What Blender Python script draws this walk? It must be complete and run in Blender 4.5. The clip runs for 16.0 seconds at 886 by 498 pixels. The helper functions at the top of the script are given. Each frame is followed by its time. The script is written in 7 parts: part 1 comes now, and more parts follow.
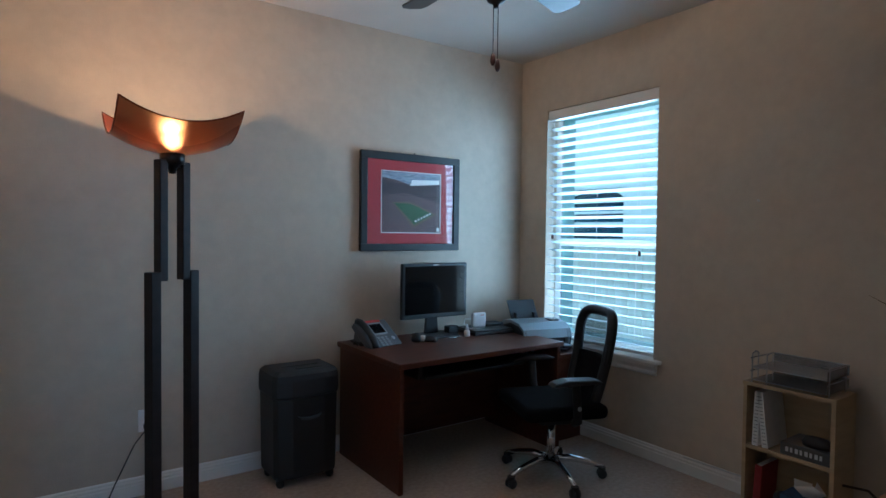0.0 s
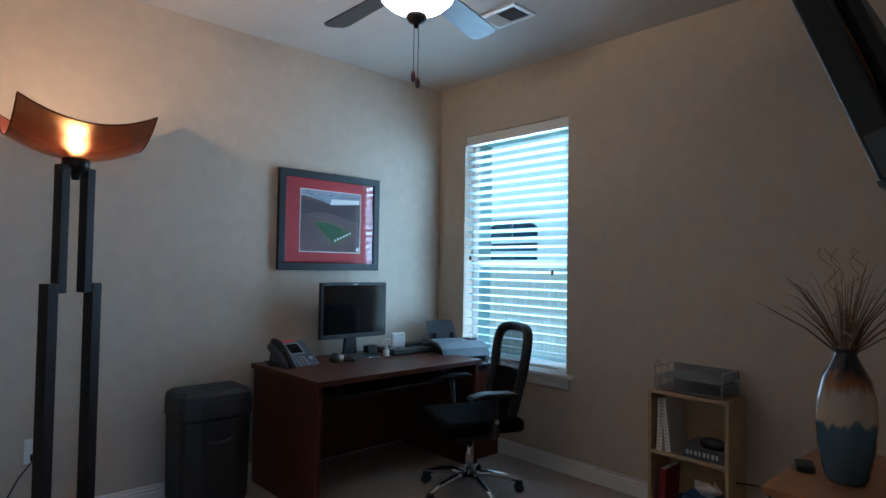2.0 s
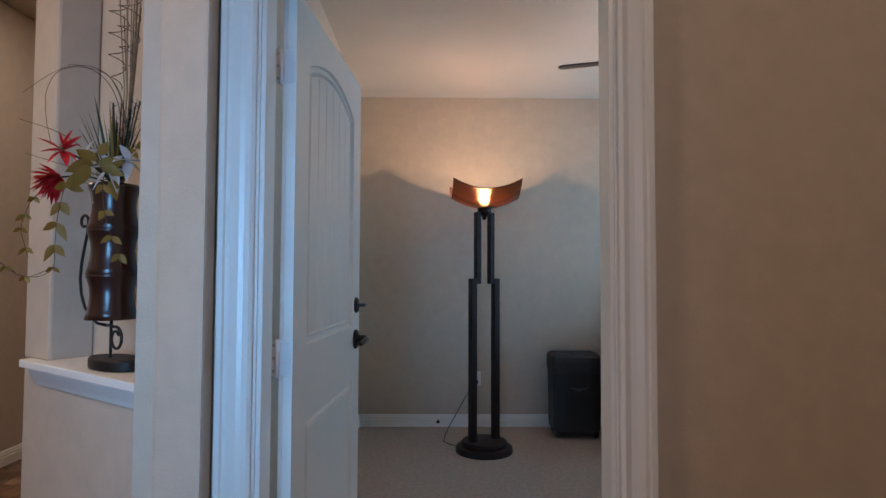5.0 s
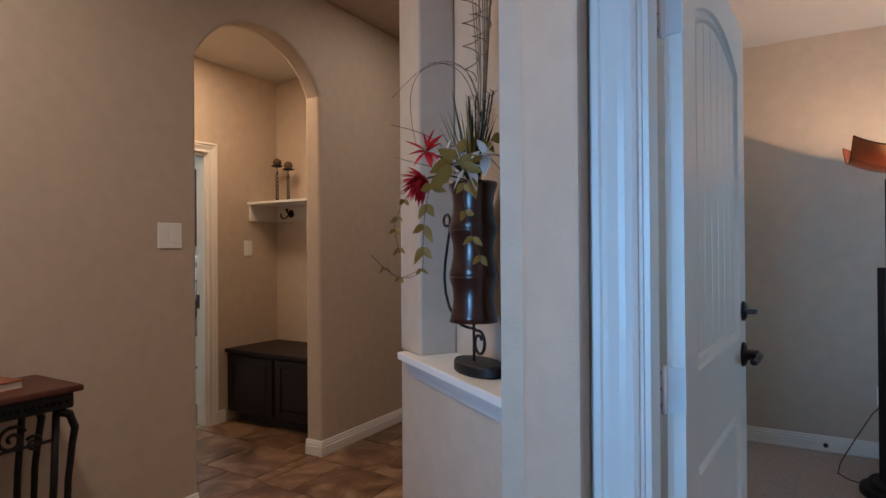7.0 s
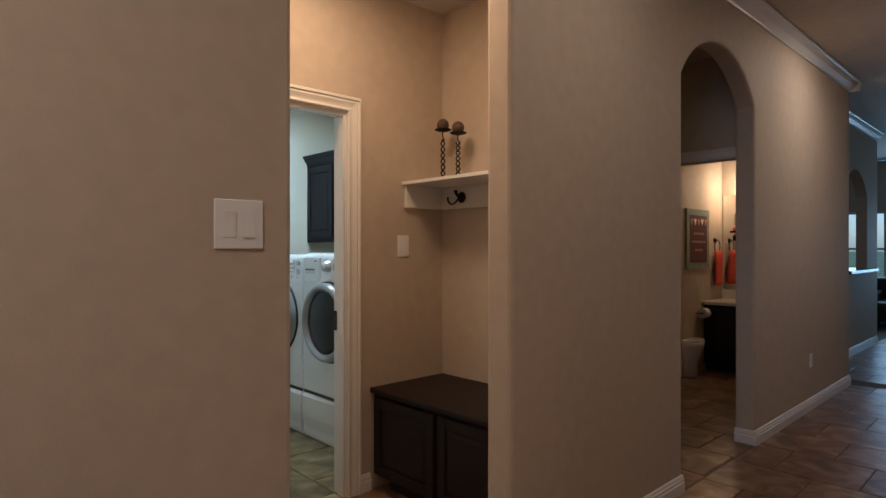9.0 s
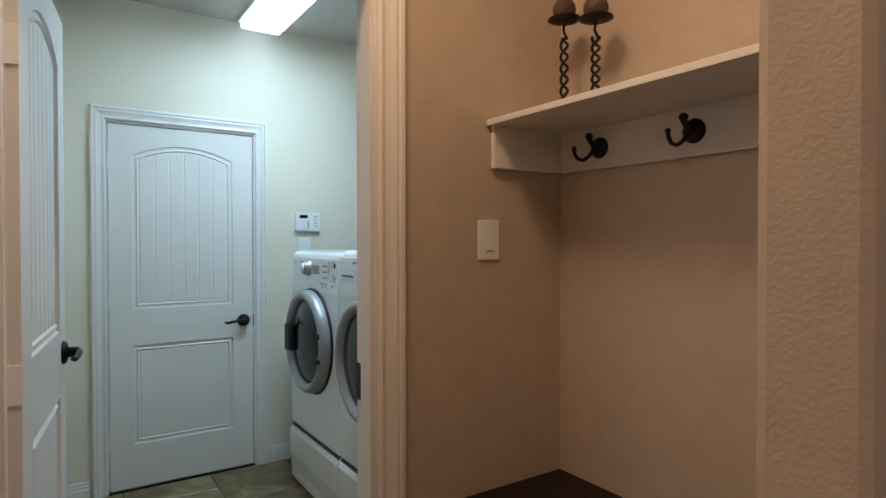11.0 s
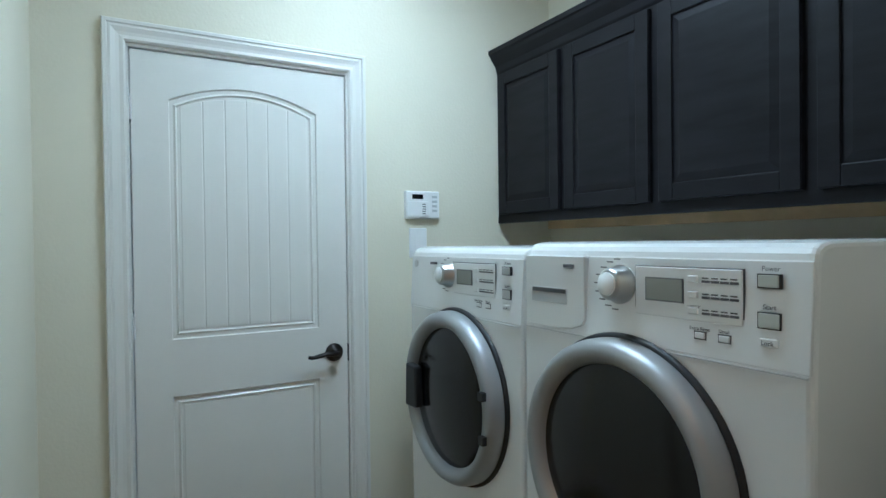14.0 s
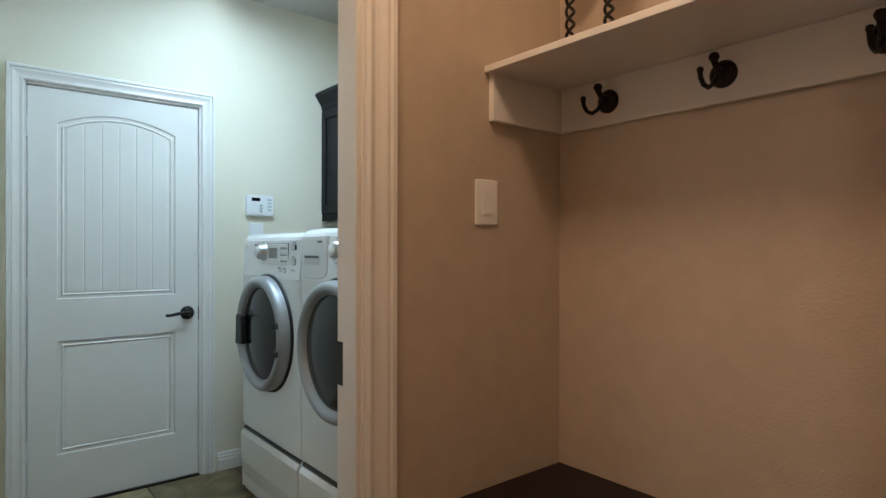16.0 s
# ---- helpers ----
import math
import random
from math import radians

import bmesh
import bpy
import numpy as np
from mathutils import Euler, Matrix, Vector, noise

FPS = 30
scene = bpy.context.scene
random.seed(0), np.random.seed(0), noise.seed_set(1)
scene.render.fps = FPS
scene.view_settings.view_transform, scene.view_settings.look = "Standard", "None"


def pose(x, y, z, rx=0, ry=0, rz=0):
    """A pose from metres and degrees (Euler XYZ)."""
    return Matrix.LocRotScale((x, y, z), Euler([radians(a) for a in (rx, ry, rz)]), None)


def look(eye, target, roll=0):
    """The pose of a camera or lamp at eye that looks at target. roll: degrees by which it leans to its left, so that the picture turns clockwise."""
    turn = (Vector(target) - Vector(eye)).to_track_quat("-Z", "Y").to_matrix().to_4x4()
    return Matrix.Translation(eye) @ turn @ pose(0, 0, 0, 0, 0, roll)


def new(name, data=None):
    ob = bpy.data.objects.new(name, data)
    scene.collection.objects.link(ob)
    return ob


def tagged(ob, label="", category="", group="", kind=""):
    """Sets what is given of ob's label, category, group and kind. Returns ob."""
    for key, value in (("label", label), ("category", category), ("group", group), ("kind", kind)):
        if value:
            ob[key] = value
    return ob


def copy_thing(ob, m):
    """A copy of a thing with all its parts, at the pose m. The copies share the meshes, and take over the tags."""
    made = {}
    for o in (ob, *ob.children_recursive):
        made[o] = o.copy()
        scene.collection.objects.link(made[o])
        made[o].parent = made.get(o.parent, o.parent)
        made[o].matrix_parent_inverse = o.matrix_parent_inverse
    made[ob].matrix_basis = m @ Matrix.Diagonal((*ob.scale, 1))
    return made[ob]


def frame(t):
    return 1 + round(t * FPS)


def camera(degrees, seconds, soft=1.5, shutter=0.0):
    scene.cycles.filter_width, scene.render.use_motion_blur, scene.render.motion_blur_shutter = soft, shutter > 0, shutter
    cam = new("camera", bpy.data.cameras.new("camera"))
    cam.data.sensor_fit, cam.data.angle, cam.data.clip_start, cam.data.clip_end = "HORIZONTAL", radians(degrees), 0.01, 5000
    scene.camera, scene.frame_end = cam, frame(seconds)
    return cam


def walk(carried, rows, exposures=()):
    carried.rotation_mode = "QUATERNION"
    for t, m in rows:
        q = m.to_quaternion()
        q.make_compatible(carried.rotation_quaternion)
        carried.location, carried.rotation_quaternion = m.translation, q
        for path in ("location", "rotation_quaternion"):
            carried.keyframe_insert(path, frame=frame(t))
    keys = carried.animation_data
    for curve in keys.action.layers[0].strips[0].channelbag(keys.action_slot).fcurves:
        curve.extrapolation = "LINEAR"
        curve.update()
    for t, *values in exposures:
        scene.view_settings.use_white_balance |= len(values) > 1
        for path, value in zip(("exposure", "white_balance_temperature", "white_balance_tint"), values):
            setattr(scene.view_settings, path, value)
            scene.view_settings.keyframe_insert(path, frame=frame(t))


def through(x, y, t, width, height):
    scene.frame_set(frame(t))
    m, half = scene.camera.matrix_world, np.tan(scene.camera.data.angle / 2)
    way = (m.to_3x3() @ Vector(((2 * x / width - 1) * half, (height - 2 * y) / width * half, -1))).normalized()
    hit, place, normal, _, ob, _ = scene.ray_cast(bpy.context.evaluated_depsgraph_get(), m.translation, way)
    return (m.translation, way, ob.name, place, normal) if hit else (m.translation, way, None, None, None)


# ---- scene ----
cam = camera(74.8, 16.0)
PATH = [
    (0, (2.695, -1.7, 1.43), (3.852, -0.07, 1.373), 0.7),
    (0.5, (2.659, -1.714, 1.428), (3.906, -0.151, 1.413), 0.8),
    (1, (2.639, -1.722, 1.402), (3.965, -0.225, 1.435), 0.9),
    (1.5, (2.642, -1.714, 1.378), (4.016, -0.262, 1.429), 0.9),
    (2, (2.67, -1.727, 1.337), (4.041, -0.272, 1.398), 0.9),
    (2.5, (2.688, -1.82, 1.288), (3.93, -0.253, 1.352), 0.6),
    (3, (2.727, -2.002, 1.296), (3.752, -0.286, 1.353), 0.4),
    (3.5, (2.746, -2.255, 1.298), (3.545, -0.422, 1.357), 0.0),
    (3.7, (2.754, -2.405, 1.314), (3.435, -0.526, 1.374), -0.0),
    (5.8, (2.878, -3.306, 1.273), (2.509, -1.342, 1.35), 0.2),
    (6, (2.862, -3.281, 1.277), (2.383, -1.341, 1.337), 0.1),
    (6.5, (2.787, -3.138, 1.311), (2.034, -1.285, 1.324), -0.2),
    (7, (2.652, -2.892, 1.345), (1.635, -1.17, 1.356), -0.4),
    (7.5, (2.418, -2.632, 1.368), (1.194, -1.05, 1.372), -0.4),
    (8, (2.121, -2.345, 1.379), (0.783, -0.859, 1.385), -0.4),
    (8.5, (1.797, -2.01, 1.389), (0.371, -0.608, 1.391), -0.0),
    (9, (1.461, -1.735, 1.374), (0.003, -0.366, 1.373), -0.0),
    (9.2, (1.325, -1.617, 1.379), (-0.141, -0.256, 1.378), -0.0),
    (11.3, (0.082, -0.599, 1.388), (-1.631, 0.432, 1.356), -0.3),
    (11.5, (-0.028, -0.559, 1.378), (-1.773, 0.419, 1.345), -0.5),
    (12, (-0.375, -0.516, 1.352), (-2.183, 0.338, 1.321), -0.6),
    (12.5, (-0.674, -0.504, 1.351), (-2.494, 0.324, 1.318), -0.9),
    (13, (-0.944, -0.487, 1.325), (-2.762, 0.348, 1.298), -1.0),
    (13.5, (-1.079, -0.498, 1.337), (-2.871, 0.391, 1.313), -0.9),
    (14, (-1.116, -0.506, 1.348), (-2.861, 0.47, 1.323), -0.7),
    (14.5, (-0.947, -0.535, 1.345), (-2.643, 0.524, 1.324), -0.4),
    (15, (-0.644, -0.595, 1.347), (-2.293, 0.538, 1.329), -0.1),
    (15.5, (-0.33, -0.632, 1.308), (-1.932, 0.566, 1.297), -0.0),
    (16, (-0.034, -0.664, 1.261), (-1.586, 0.597, 1.258), 0.1),
]
walk(cam, [(t, look(eye, target, roll)) for t, eye, target, roll in PATH],
     [(0.0, -0.03, 4620, 6), (3.0, -0.03, 4620, 6), (3.7, 0.08, 4720, 6), (5.8, 0.2, 4600, 6), (7.0, 0.15, 4600, 6), (8.5, 0.0, 4700, 6), (9.2, 0.05, 4580, 6), (11.3, 0.05, 4650, 6), (14.0, 0.08, 4650, 6), (16.0, 0.2, 4700, 6)])

# ---- world and light ----
world = bpy.data.worlds.new("world")
scene.world = world
world.use_nodes = True
wn = world.node_tree.nodes
sky = wn.new("ShaderNodeTexSky")
sky.sky_type, sky.sun_disc = "NISHITA", False
sky.sun_elevation, sky.sun_rotation = radians(45), radians(240)
wn["Background"].inputs["Strength"].default_value = 0.14
world.node_tree.links.new(sky.outputs["Color"], wn["Background"].inputs["Color"])
sun = new("sun", bpy.data.lights.new("sun", "SUN"))
sun.data.energy, sun.data.angle, sun.data.color = 3.4, radians(0.5), (1, 0.95, 0.88)
sun.matrix_world = look((0, 0, 20), (14, 8, 4))


def lamp(name, kind, place, watts, colour, size=0.1, target=None, size_y=None):
    d = bpy.data.lights.new(name, kind)
    d.energy, d.color = watts, colour
    ob = new(name, d)
    ob.location = place
    if kind == "AREA":
        d.size = size
        if size_y:
            d.shape, d.size_y = "RECTANGLE", size_y
        ob.matrix_world = look(place, target)
    else:
        d.shadow_soft_size = size
    return ob


WARM, NEUTRAL, COOL, DAY = (1.0, 0.545, 0.235), (1.0, 0.645, 0.375), (0.96, 1.0, 0.87), (0.74, 0.94, 1.0)
lamp("window_daylight", "AREA", (5.985, 0.98, 1.5), 36, DAY, 0.84, (0, 0.98, 1.3), 1.55)
lamp("laundry_light", "AREA", (-2.45, 0.33, 2.63), 18.3, COOL, 0.8, (-2.45, 0.33, 0), 0.22)
lamp("alcove_can_light", "AREA", (-0.62, -0.35, 2.85), 16.5, WARM, 0.4, (-0.62, -0.35, 0))
fd = lamp("foyer_daylight", "AREA", (2.2, -4.55, 1.3), 3.6, (0.46, 0.76, 1.0), 0.8, (2.15, 0, 1.2), 1.8)
fd.data.spread = radians(46)
lamp("hall_can_light", "AREA", (0.7, 3.6, 3.05), 13, NEUTRAL, 0.14, (0.7, 3.6, 0))
# added fill, no such lamp seen: brightens the wall between the arches
lamp("arch_can_light", "AREA", (0.85, 0.4, 3.05), 6.5, NEUTRAL, 0.14, (0.85, 0.4, 0))
lamp("foyer_lamp", "AREA", (0.95, -2.6, 3.05), 27, NEUTRAL, 0.3, (0.95, -2.6, 0))
# unseen fill added to lift the walls round the office doorway
lamp("entry_lamp", "AREA", (3.8, -3.4, 3.05), 14, NEUTRAL, 0.3, (3.8, -3.4, 0))
lamp("bath_light", "POINT", (-1.02, 5.2, 2.08), 9, WARM, 0.05)
lamp("fan_bulb", "POINT", (4.215, 0.096, 2.474), 9, (1.0, 0.72, 0.48), 0.03)
lamp("torchiere_bulb", "POINT", (3.2, 1.07, 1.852), 13, (1.0, 0.53, 0.21), 0.006)
lamp("far_daylight", "AREA", (-0.2, 11.9, 1.4), 30, DAY, 3.0, (-0.2, 0, 1.0), 1.3)


# ---- materials ----
def mat(name, col, rough=0.6, metal=0.0, var=0.06, scale=6.0, bump=0.0, bscale=150.0, coat=0.0, col2=None, stretch=(1, 1, 1), spec=0.5):
    m = bpy.data.materials.new(name)
    m.use_nodes = True
    nt = m.node_tree
    n, b = nt.nodes, nt.nodes["Principled BSDF"]
    b.inputs["Roughness"].default_value = rough
    b.inputs["Metallic"].default_value = metal
    b.inputs["Coat Weight"].default_value = coat
    b.inputs["Specular IOR Level"].default_value = spec
    tc = n.new("ShaderNodeTexCoord")
    mp = n.new("ShaderNodeMapping")
    mp.inputs["Scale"].default_value = stretch
    nt.links.new(tc.outputs["Object"], mp.inputs["Vector"])
    no = n.new("ShaderNodeTexNoise")
    no.inputs["Scale"].default_value, no.inputs["Detail"].default_value = scale, 5
    nt.links.new(mp.outputs["Vector"], no.inputs["Vector"])
    ramp = n.new("ShaderNodeValToRGB")
    c2 = col2 or tuple(min(1, c * (1 + var)) for c in col)
    c1 = col if col2 else tuple(c * (1 - var) for c in col)
    ramp.color_ramp.elements[0].position, ramp.color_ramp.elements[1].position = 0.3, 0.7
    ramp.color_ramp.elements[0].color, ramp.color_ramp.elements[1].color = (*c1, 1), (*c2, 1)
    nt.links.new(no.outputs["Fac"], ramp.inputs["Fac"])
    nt.links.new(ramp.outputs["Color"], b.inputs["Base Color"])
    if bump:
        nb = n.new("ShaderNodeTexNoise")
        nb.inputs["Scale"].default_value, nb.inputs["Detail"].default_value = bscale, 3
        nt.links.new(mp.outputs["Vector"], nb.inputs["Vector"])
        bp = n.new("ShaderNodeBump")
        bp.inputs["Strength"].default_value, bp.inputs["Distance"].default_value = bump, 0.004
        nt.links.new(nb.outputs["Fac"], bp.inputs["Height"])
        nt.links.new(bp.outputs["Normal"], b.inputs["Normal"])
    return m


def glow(name, col, strength):
    m = bpy.data.materials.new(name)
    m.use_nodes = True
    b = m.node_tree.nodes["Principled BSDF"]
    b.inputs["Base Color"].default_value = (*col, 1)
    b.inputs["Emission Color"].default_value = (*col, 1)
    b.inputs["Emission Strength"].default_value = strength
    return m


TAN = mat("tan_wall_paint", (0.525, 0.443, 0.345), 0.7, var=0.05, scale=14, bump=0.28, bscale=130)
CREAM = mat("cream_wall_paint", (0.78, 0.735, 0.60), 0.7, var=0.02, scale=2, bump=0.2, bscale=90)
CEIL = mat("ceiling_paint", (0.56, 0.53, 0.48), 0.9, var=0.03, scale=3, bump=0.3, bscale=70)
WHITE = mat("white_trim_paint", (0.78, 0.76, 0.72), 0.3, var=0.02, scale=4, bump=0.03, bscale=60)
CARPET = mat("beige_carpet", (0.42, 0.35, 0.3), 0.95, var=0.12, scale=40, bump=0.8, bscale=260, spec=0.1)
TILE = mat("brown_stone_tile", (0.10, 0.055, 0.03), 0.35, col2=(0.26, 0.15, 0.08), scale=4, bump=0.1, bscale=30)
GROUT = mat("tile_grout", (0.1, 0.07, 0.05), 0.9, bump=0.2)
DARKWOOD = mat("espresso_wood", (0.014, 0.008, 0.007), 0.5, var=0.3, scale=6, stretch=(1, 1, 6), spec=0.3)
CHERRY = mat("cherry_laminate", (0.08, 0.026, 0.014), 0.38, var=0.25, scale=5, stretch=(1, 8, 8), spec=0.35)
BLACK = mat("black_plastic", (0.012, 0.012, 0.013), 0.52, var=0.1, bump=0.05, bscale=300)
APPL = mat("white_enamel", (0.82, 0.83, 0.83), 0.25, var=0.01, coat=0.5)
SILVER = mat("silver_plastic", (0.36, 0.37, 0.38), 0.42, metal=0.5, var=0.02)
def mixed(name, col, through, rough=0.5, share=0.5):
    """A thin sheet that lets part of the light through."""
    m = bpy.data.materials.new(name)
    m.use_nodes = True
    nt = m.node_tree
    b, out = nt.nodes["Principled BSDF"], nt.nodes["Material Output"]
    b.inputs["Base Color"].default_value, b.inputs["Roughness"].default_value = (*col, 1), rough
    t = nt.nodes.new("ShaderNodeBsdfTranslucent")
    t.inputs["Color"].default_value = (*through, 1)
    mx = nt.nodes.new("ShaderNodeMixShader")
    mx.inputs["Fac"].default_value = share
    nt.links.new(b.outputs["BSDF"], mx.inputs[1])
    nt.links.new(t.outputs["BSDF"], mx.inputs[2])
    nt.links.new(mx.outputs["Shader"], out.inputs["Surface"])
    return m


def clear(name, col, rough=0.02):
    m = bpy.data.materials.new(name)
    m.use_nodes = True
    b = m.node_tree.nodes["Principled BSDF"]
    b.inputs["Base Color"].default_value, b.inputs["Roughness"].default_value = (*col, 1), rough
    b.inputs["Transmission Weight"].default_value, b.inputs["IOR"].default_value = 1.0, 1.45
    return m


def tile_mat(name, ramp_stops, rough):
    """Mottled stone, each tile a little different."""
    m = bpy.data.materials.new(name)
    m.use_nodes = True
    nt = m.node_tree
    n, b = nt.nodes, nt.nodes["Principled BSDF"]
    tc, info = n.new("ShaderNodeTexCoord"), n.new("ShaderNodeObjectInfo")
    add = n.new("ShaderNodeVectorMath")
    add.operation = "ADD"
    mul = n.new("ShaderNodeMath")
    mul.operation = "MULTIPLY"
    mul.inputs[1].default_value = 37.0
    nt.links.new(info.outputs["Random"], mul.inputs[0])
    nt.links.new(tc.outputs["Object"], add.inputs[0])
    nt.links.new(mul.outputs[0], add.inputs[1])
    a = n.new("ShaderNodeTexNoise")
    a.inputs["Scale"].default_value, a.inputs["Detail"].default_value, a.inputs["Distortion"].default_value = 4.5, 8, 1.2
    nt.links.new(add.outputs[0], a.inputs["Vector"])
    ramp = n.new("ShaderNodeValToRGB")
    ramp.color_ramp.elements[0].position, ramp.color_ramp.elements[0].color = 0.3, (*ramp_stops[0], 1)
    ramp.color_ramp.elements[1].position, ramp.color_ramp.elements[1].color = 0.72, (*ramp_stops[2], 1)
    e = ramp.color_ramp.elements.new(0.5)
    e.color = (*ramp_stops[1], 1)
    nt.links.new(a.outputs["Fac"], ramp.inputs["Fac"])
    hsv = n.new("ShaderNodeHueSaturation")
    mr = n.new("ShaderNodeMapRange")
    mr.inputs[3].default_value, mr.inputs[4].default_value = 0.8, 1.2
    nt.links.new(info.outputs["Random"], mr.inputs[0])
    nt.links.new(mr.outputs[0], hsv.inputs["Value"])
    nt.links.new(ramp.outputs["Color"], hsv.inputs["Color"])
    nt.links.new(hsv.outputs["Color"], b.inputs["Base Color"])
    bp = n.new("ShaderNodeBump")
    bp.inputs["Strength"].default_value, bp.inputs["Distance"].default_value = 0.25, 0.004
    nt.links.new(a.outputs["Fac"], bp.inputs["Height"])
    nt.links.new(bp.outputs["Normal"], b.inputs["Normal"])
    b.inputs["Roughness"].default_value = rough
    return m


HALLTILE = tile_mat("brown_stone_tile", ((0.07, 0.032, 0.014), (0.17, 0.09, 0.042), (0.36, 0.24, 0.135)), 0.34)
LAUNDRYTILE = tile_mat("olive_brown_stone_tile", ((0.06, 0.043, 0.015), (0.16, 0.125, 0.05), (0.33, 0.28, 0.15)), 0.32)
BRONZE = mat("oil_rubbed_bronze", (0.02, 0.016, 0.014), 0.35, metal=0.7, var=0.3, scale=20)
IRON = mat("black_wrought_iron", (0.012, 0.011, 0.011), 0.5, metal=0.4, var=0.3, scale=30, bump=0.2, bscale=80)
CHROME = mat("polished_chrome", (0.75, 0.76, 0.78), 0.08, metal=1.0, var=0.01)
SATIN = mat("satin_chrome", (0.55, 0.55, 0.54), 0.28, metal=1.0, var=0.03)
AMBER = mixed("amber_glass", (0.11, 0.02, 0.008), (1.0, 0.42, 0.14), 0.3, 0.006)
_an = AMBER.node_tree
_ar, _am = _an.nodes.new("ShaderNodeBsdfRefraction"), _an.nodes.new("ShaderNodeMixShader")
_ar.inputs["Color"].default_value = (1.0, 0.6, 0.3, 1)
_ar.inputs["Roughness"].default_value, _ar.inputs["IOR"].default_value = 0.8, 1.2
_am.inputs["Fac"].default_value = 0.1
_an.links.new(_an.nodes["Mix Shader"].outputs[0], _am.inputs[1])
_an.links.new(_ar.outputs[0], _am.inputs[2])
_an.links.new(_am.outputs[0], _an.nodes["Material Output"].inputs["Surface"])
AMBER_RIM = mat("amber_glass_edge", (0.12, 0.03, 0.012), 0.25, var=0.2)
FROST = glow("lit_frosted_glass", (1.0, 0.75, 0.54), 15.0)
BULB = glow("lit_bulb", (1.0, 0.53, 0.21), 220.0)
SLAT = mixed("white_blind_slat", (0.72, 0.72, 0.72), (0.6, 0.76, 0.8), 0.4, 0.3)
PANE = clear("window_glass", (0.72, 1.0, 0.97))
COVER = clear("picture_glass", (1, 1, 1))
SCREEN = mat("dark_glossy_screen", (0.006, 0.006, 0.007), 0.12, var=0.05, coat=0.5)
GREYP = mat("grey_plastic", (0.07, 0.073, 0.078), 0.45, var=0.05)
LIGHTGREY = mat("light_grey_plastic", (0.55, 0.56, 0.57), 0.4, var=0.03)
FABRIC = mat("black_mesh_fabric", (0.007, 0.007, 0.008), 0.95, var=0.2, scale=60, bump=0.5, bscale=400, spec=0.08)
SWITCH = mat("white_switch_plastic", (0.86, 0.86, 0.86), 0.3, var=0.01)
RED = mat("red_mat_board", (0.32, 0.018, 0.025), 0.7, var=0.06, scale=40)
PAPER = mat("white_paper", (0.75, 0.73, 0.7), 0.8, var=0.04, scale=30)
PINE = mat("pine_laminate", (0.42, 0.31, 0.18), 0.45, var=0.12, scale=5, stretch=(1, 1, 6))


# ---- building helpers ----
def box(bm, x0, y0, z0, x1, y1, z1, m=None):
    v = [bm.verts.new((m @ Vector(p)) if m else p) for p in
         ((x0, y0, z0), (x1, y0, z0), (x1, y1, z0), (x0, y1, z0), (x0, y0, z1), (x1, y0, z1), (x1, y1, z1), (x0, y1, z1))]
    for f in ((3, 2, 1, 0), (4, 5, 6, 7), (0, 1, 5, 4), (1, 2, 6, 5), (2, 3, 7, 6), (3, 0, 4, 7)):
        bm.faces.new([v[i] for i in f])
    return bm


def boxes(*dims):
    bm = bmesh.new()
    for d in dims:
        box(bm, *d)
    return bm


def prism(pts, a, b, put):
    """A closed outline of (u, v) pairs drawn out from a to b; put(u, v, w) gives the place."""
    bm = bmesh.new()
    lo = [bm.verts.new(put(u, v, a)) for u, v in pts]
    hi = [bm.verts.new(put(u, v, b)) for u, v in pts]
    n = len(pts)
    bm.faces.new(lo)
    bm.faces.new(hi[::-1])
    for k in range(n):
        bm.faces.new((lo[k], hi[k], hi[(k + 1) % n], lo[(k + 1) % n]))
    bmesh.ops.recalc_face_normals(bm, faces=bm.faces)
    return bm


def lathe(profile, seg=32, m=None, sx=1.0, sy=1.0):
    """Turned shape from (radius, height) pairs."""
    bm = bmesh.new()
    rings = []
    for r, z in profile:
        if r < 1e-5:
            rings.append([bm.verts.new((0, 0, z))])
        else:
            rings.append([bm.verts.new((r * sx * math.cos(2 * math.pi * k / seg), r * sy * math.sin(2 * math.pi * k / seg), z)) for k in range(seg)])
    for a, b in zip(rings, rings[1:]):
        if len(a) == 1 and len(b) == 1:
            continue
        for k in range(seg):
            j = (k + 1) % seg
            if len(a) == 1:
                bm.faces.new((a[0], b[j], b[k]))
            elif len(b) == 1:
                bm.faces.new((a[k], a[j], b[0]))
            else:
                bm.faces.new((a[k], a[j], b[j], b[k]))
    bmesh.ops.recalc_face_normals(bm, faces=bm.faces)
    if m:
        bmesh.ops.transform(bm, matrix=m, verts=bm.verts)
    return bm


def tube(pts, r, seg=8, bm=None, taper=None, closed=False):
    """A round bar along points."""
    bm = bm or bmesh.new()
    pts = [Vector(p) for p in pts]
    rings, prev = [], None
    n = len(pts)
    for k, p in enumerate(pts):
        d = (pts[min(k + 1, n - 1)] - pts[max(k - 1, 0)]).normalized()
        if prev is None:
            side = d.orthogonal().normalized()
        else:
            side = (prev - d * prev.dot(d))
            side = side.normalized() if side.length > 1e-6 else d.orthogonal().normalized()
        prev = side
        up = d.cross(side)
        rr = r * (1 + (taper - 1) * k / max(1, n - 1)) if taper is not None else r
        rings.append([bm.verts.new(p + rr * (math.cos(2 * math.pi * j / seg) * side + math.sin(2 * math.pi * j / seg) * up)) for j in range(seg)])
    for a, b in zip(rings, rings[1:]):
        for j in range(seg):
            bm.faces.new((a[j], a[(j + 1) % seg], b[(j + 1) % seg], b[j]))
    bm.faces.new(rings[0][::-1])
    bm.faces.new(rings[-1])
    return bm


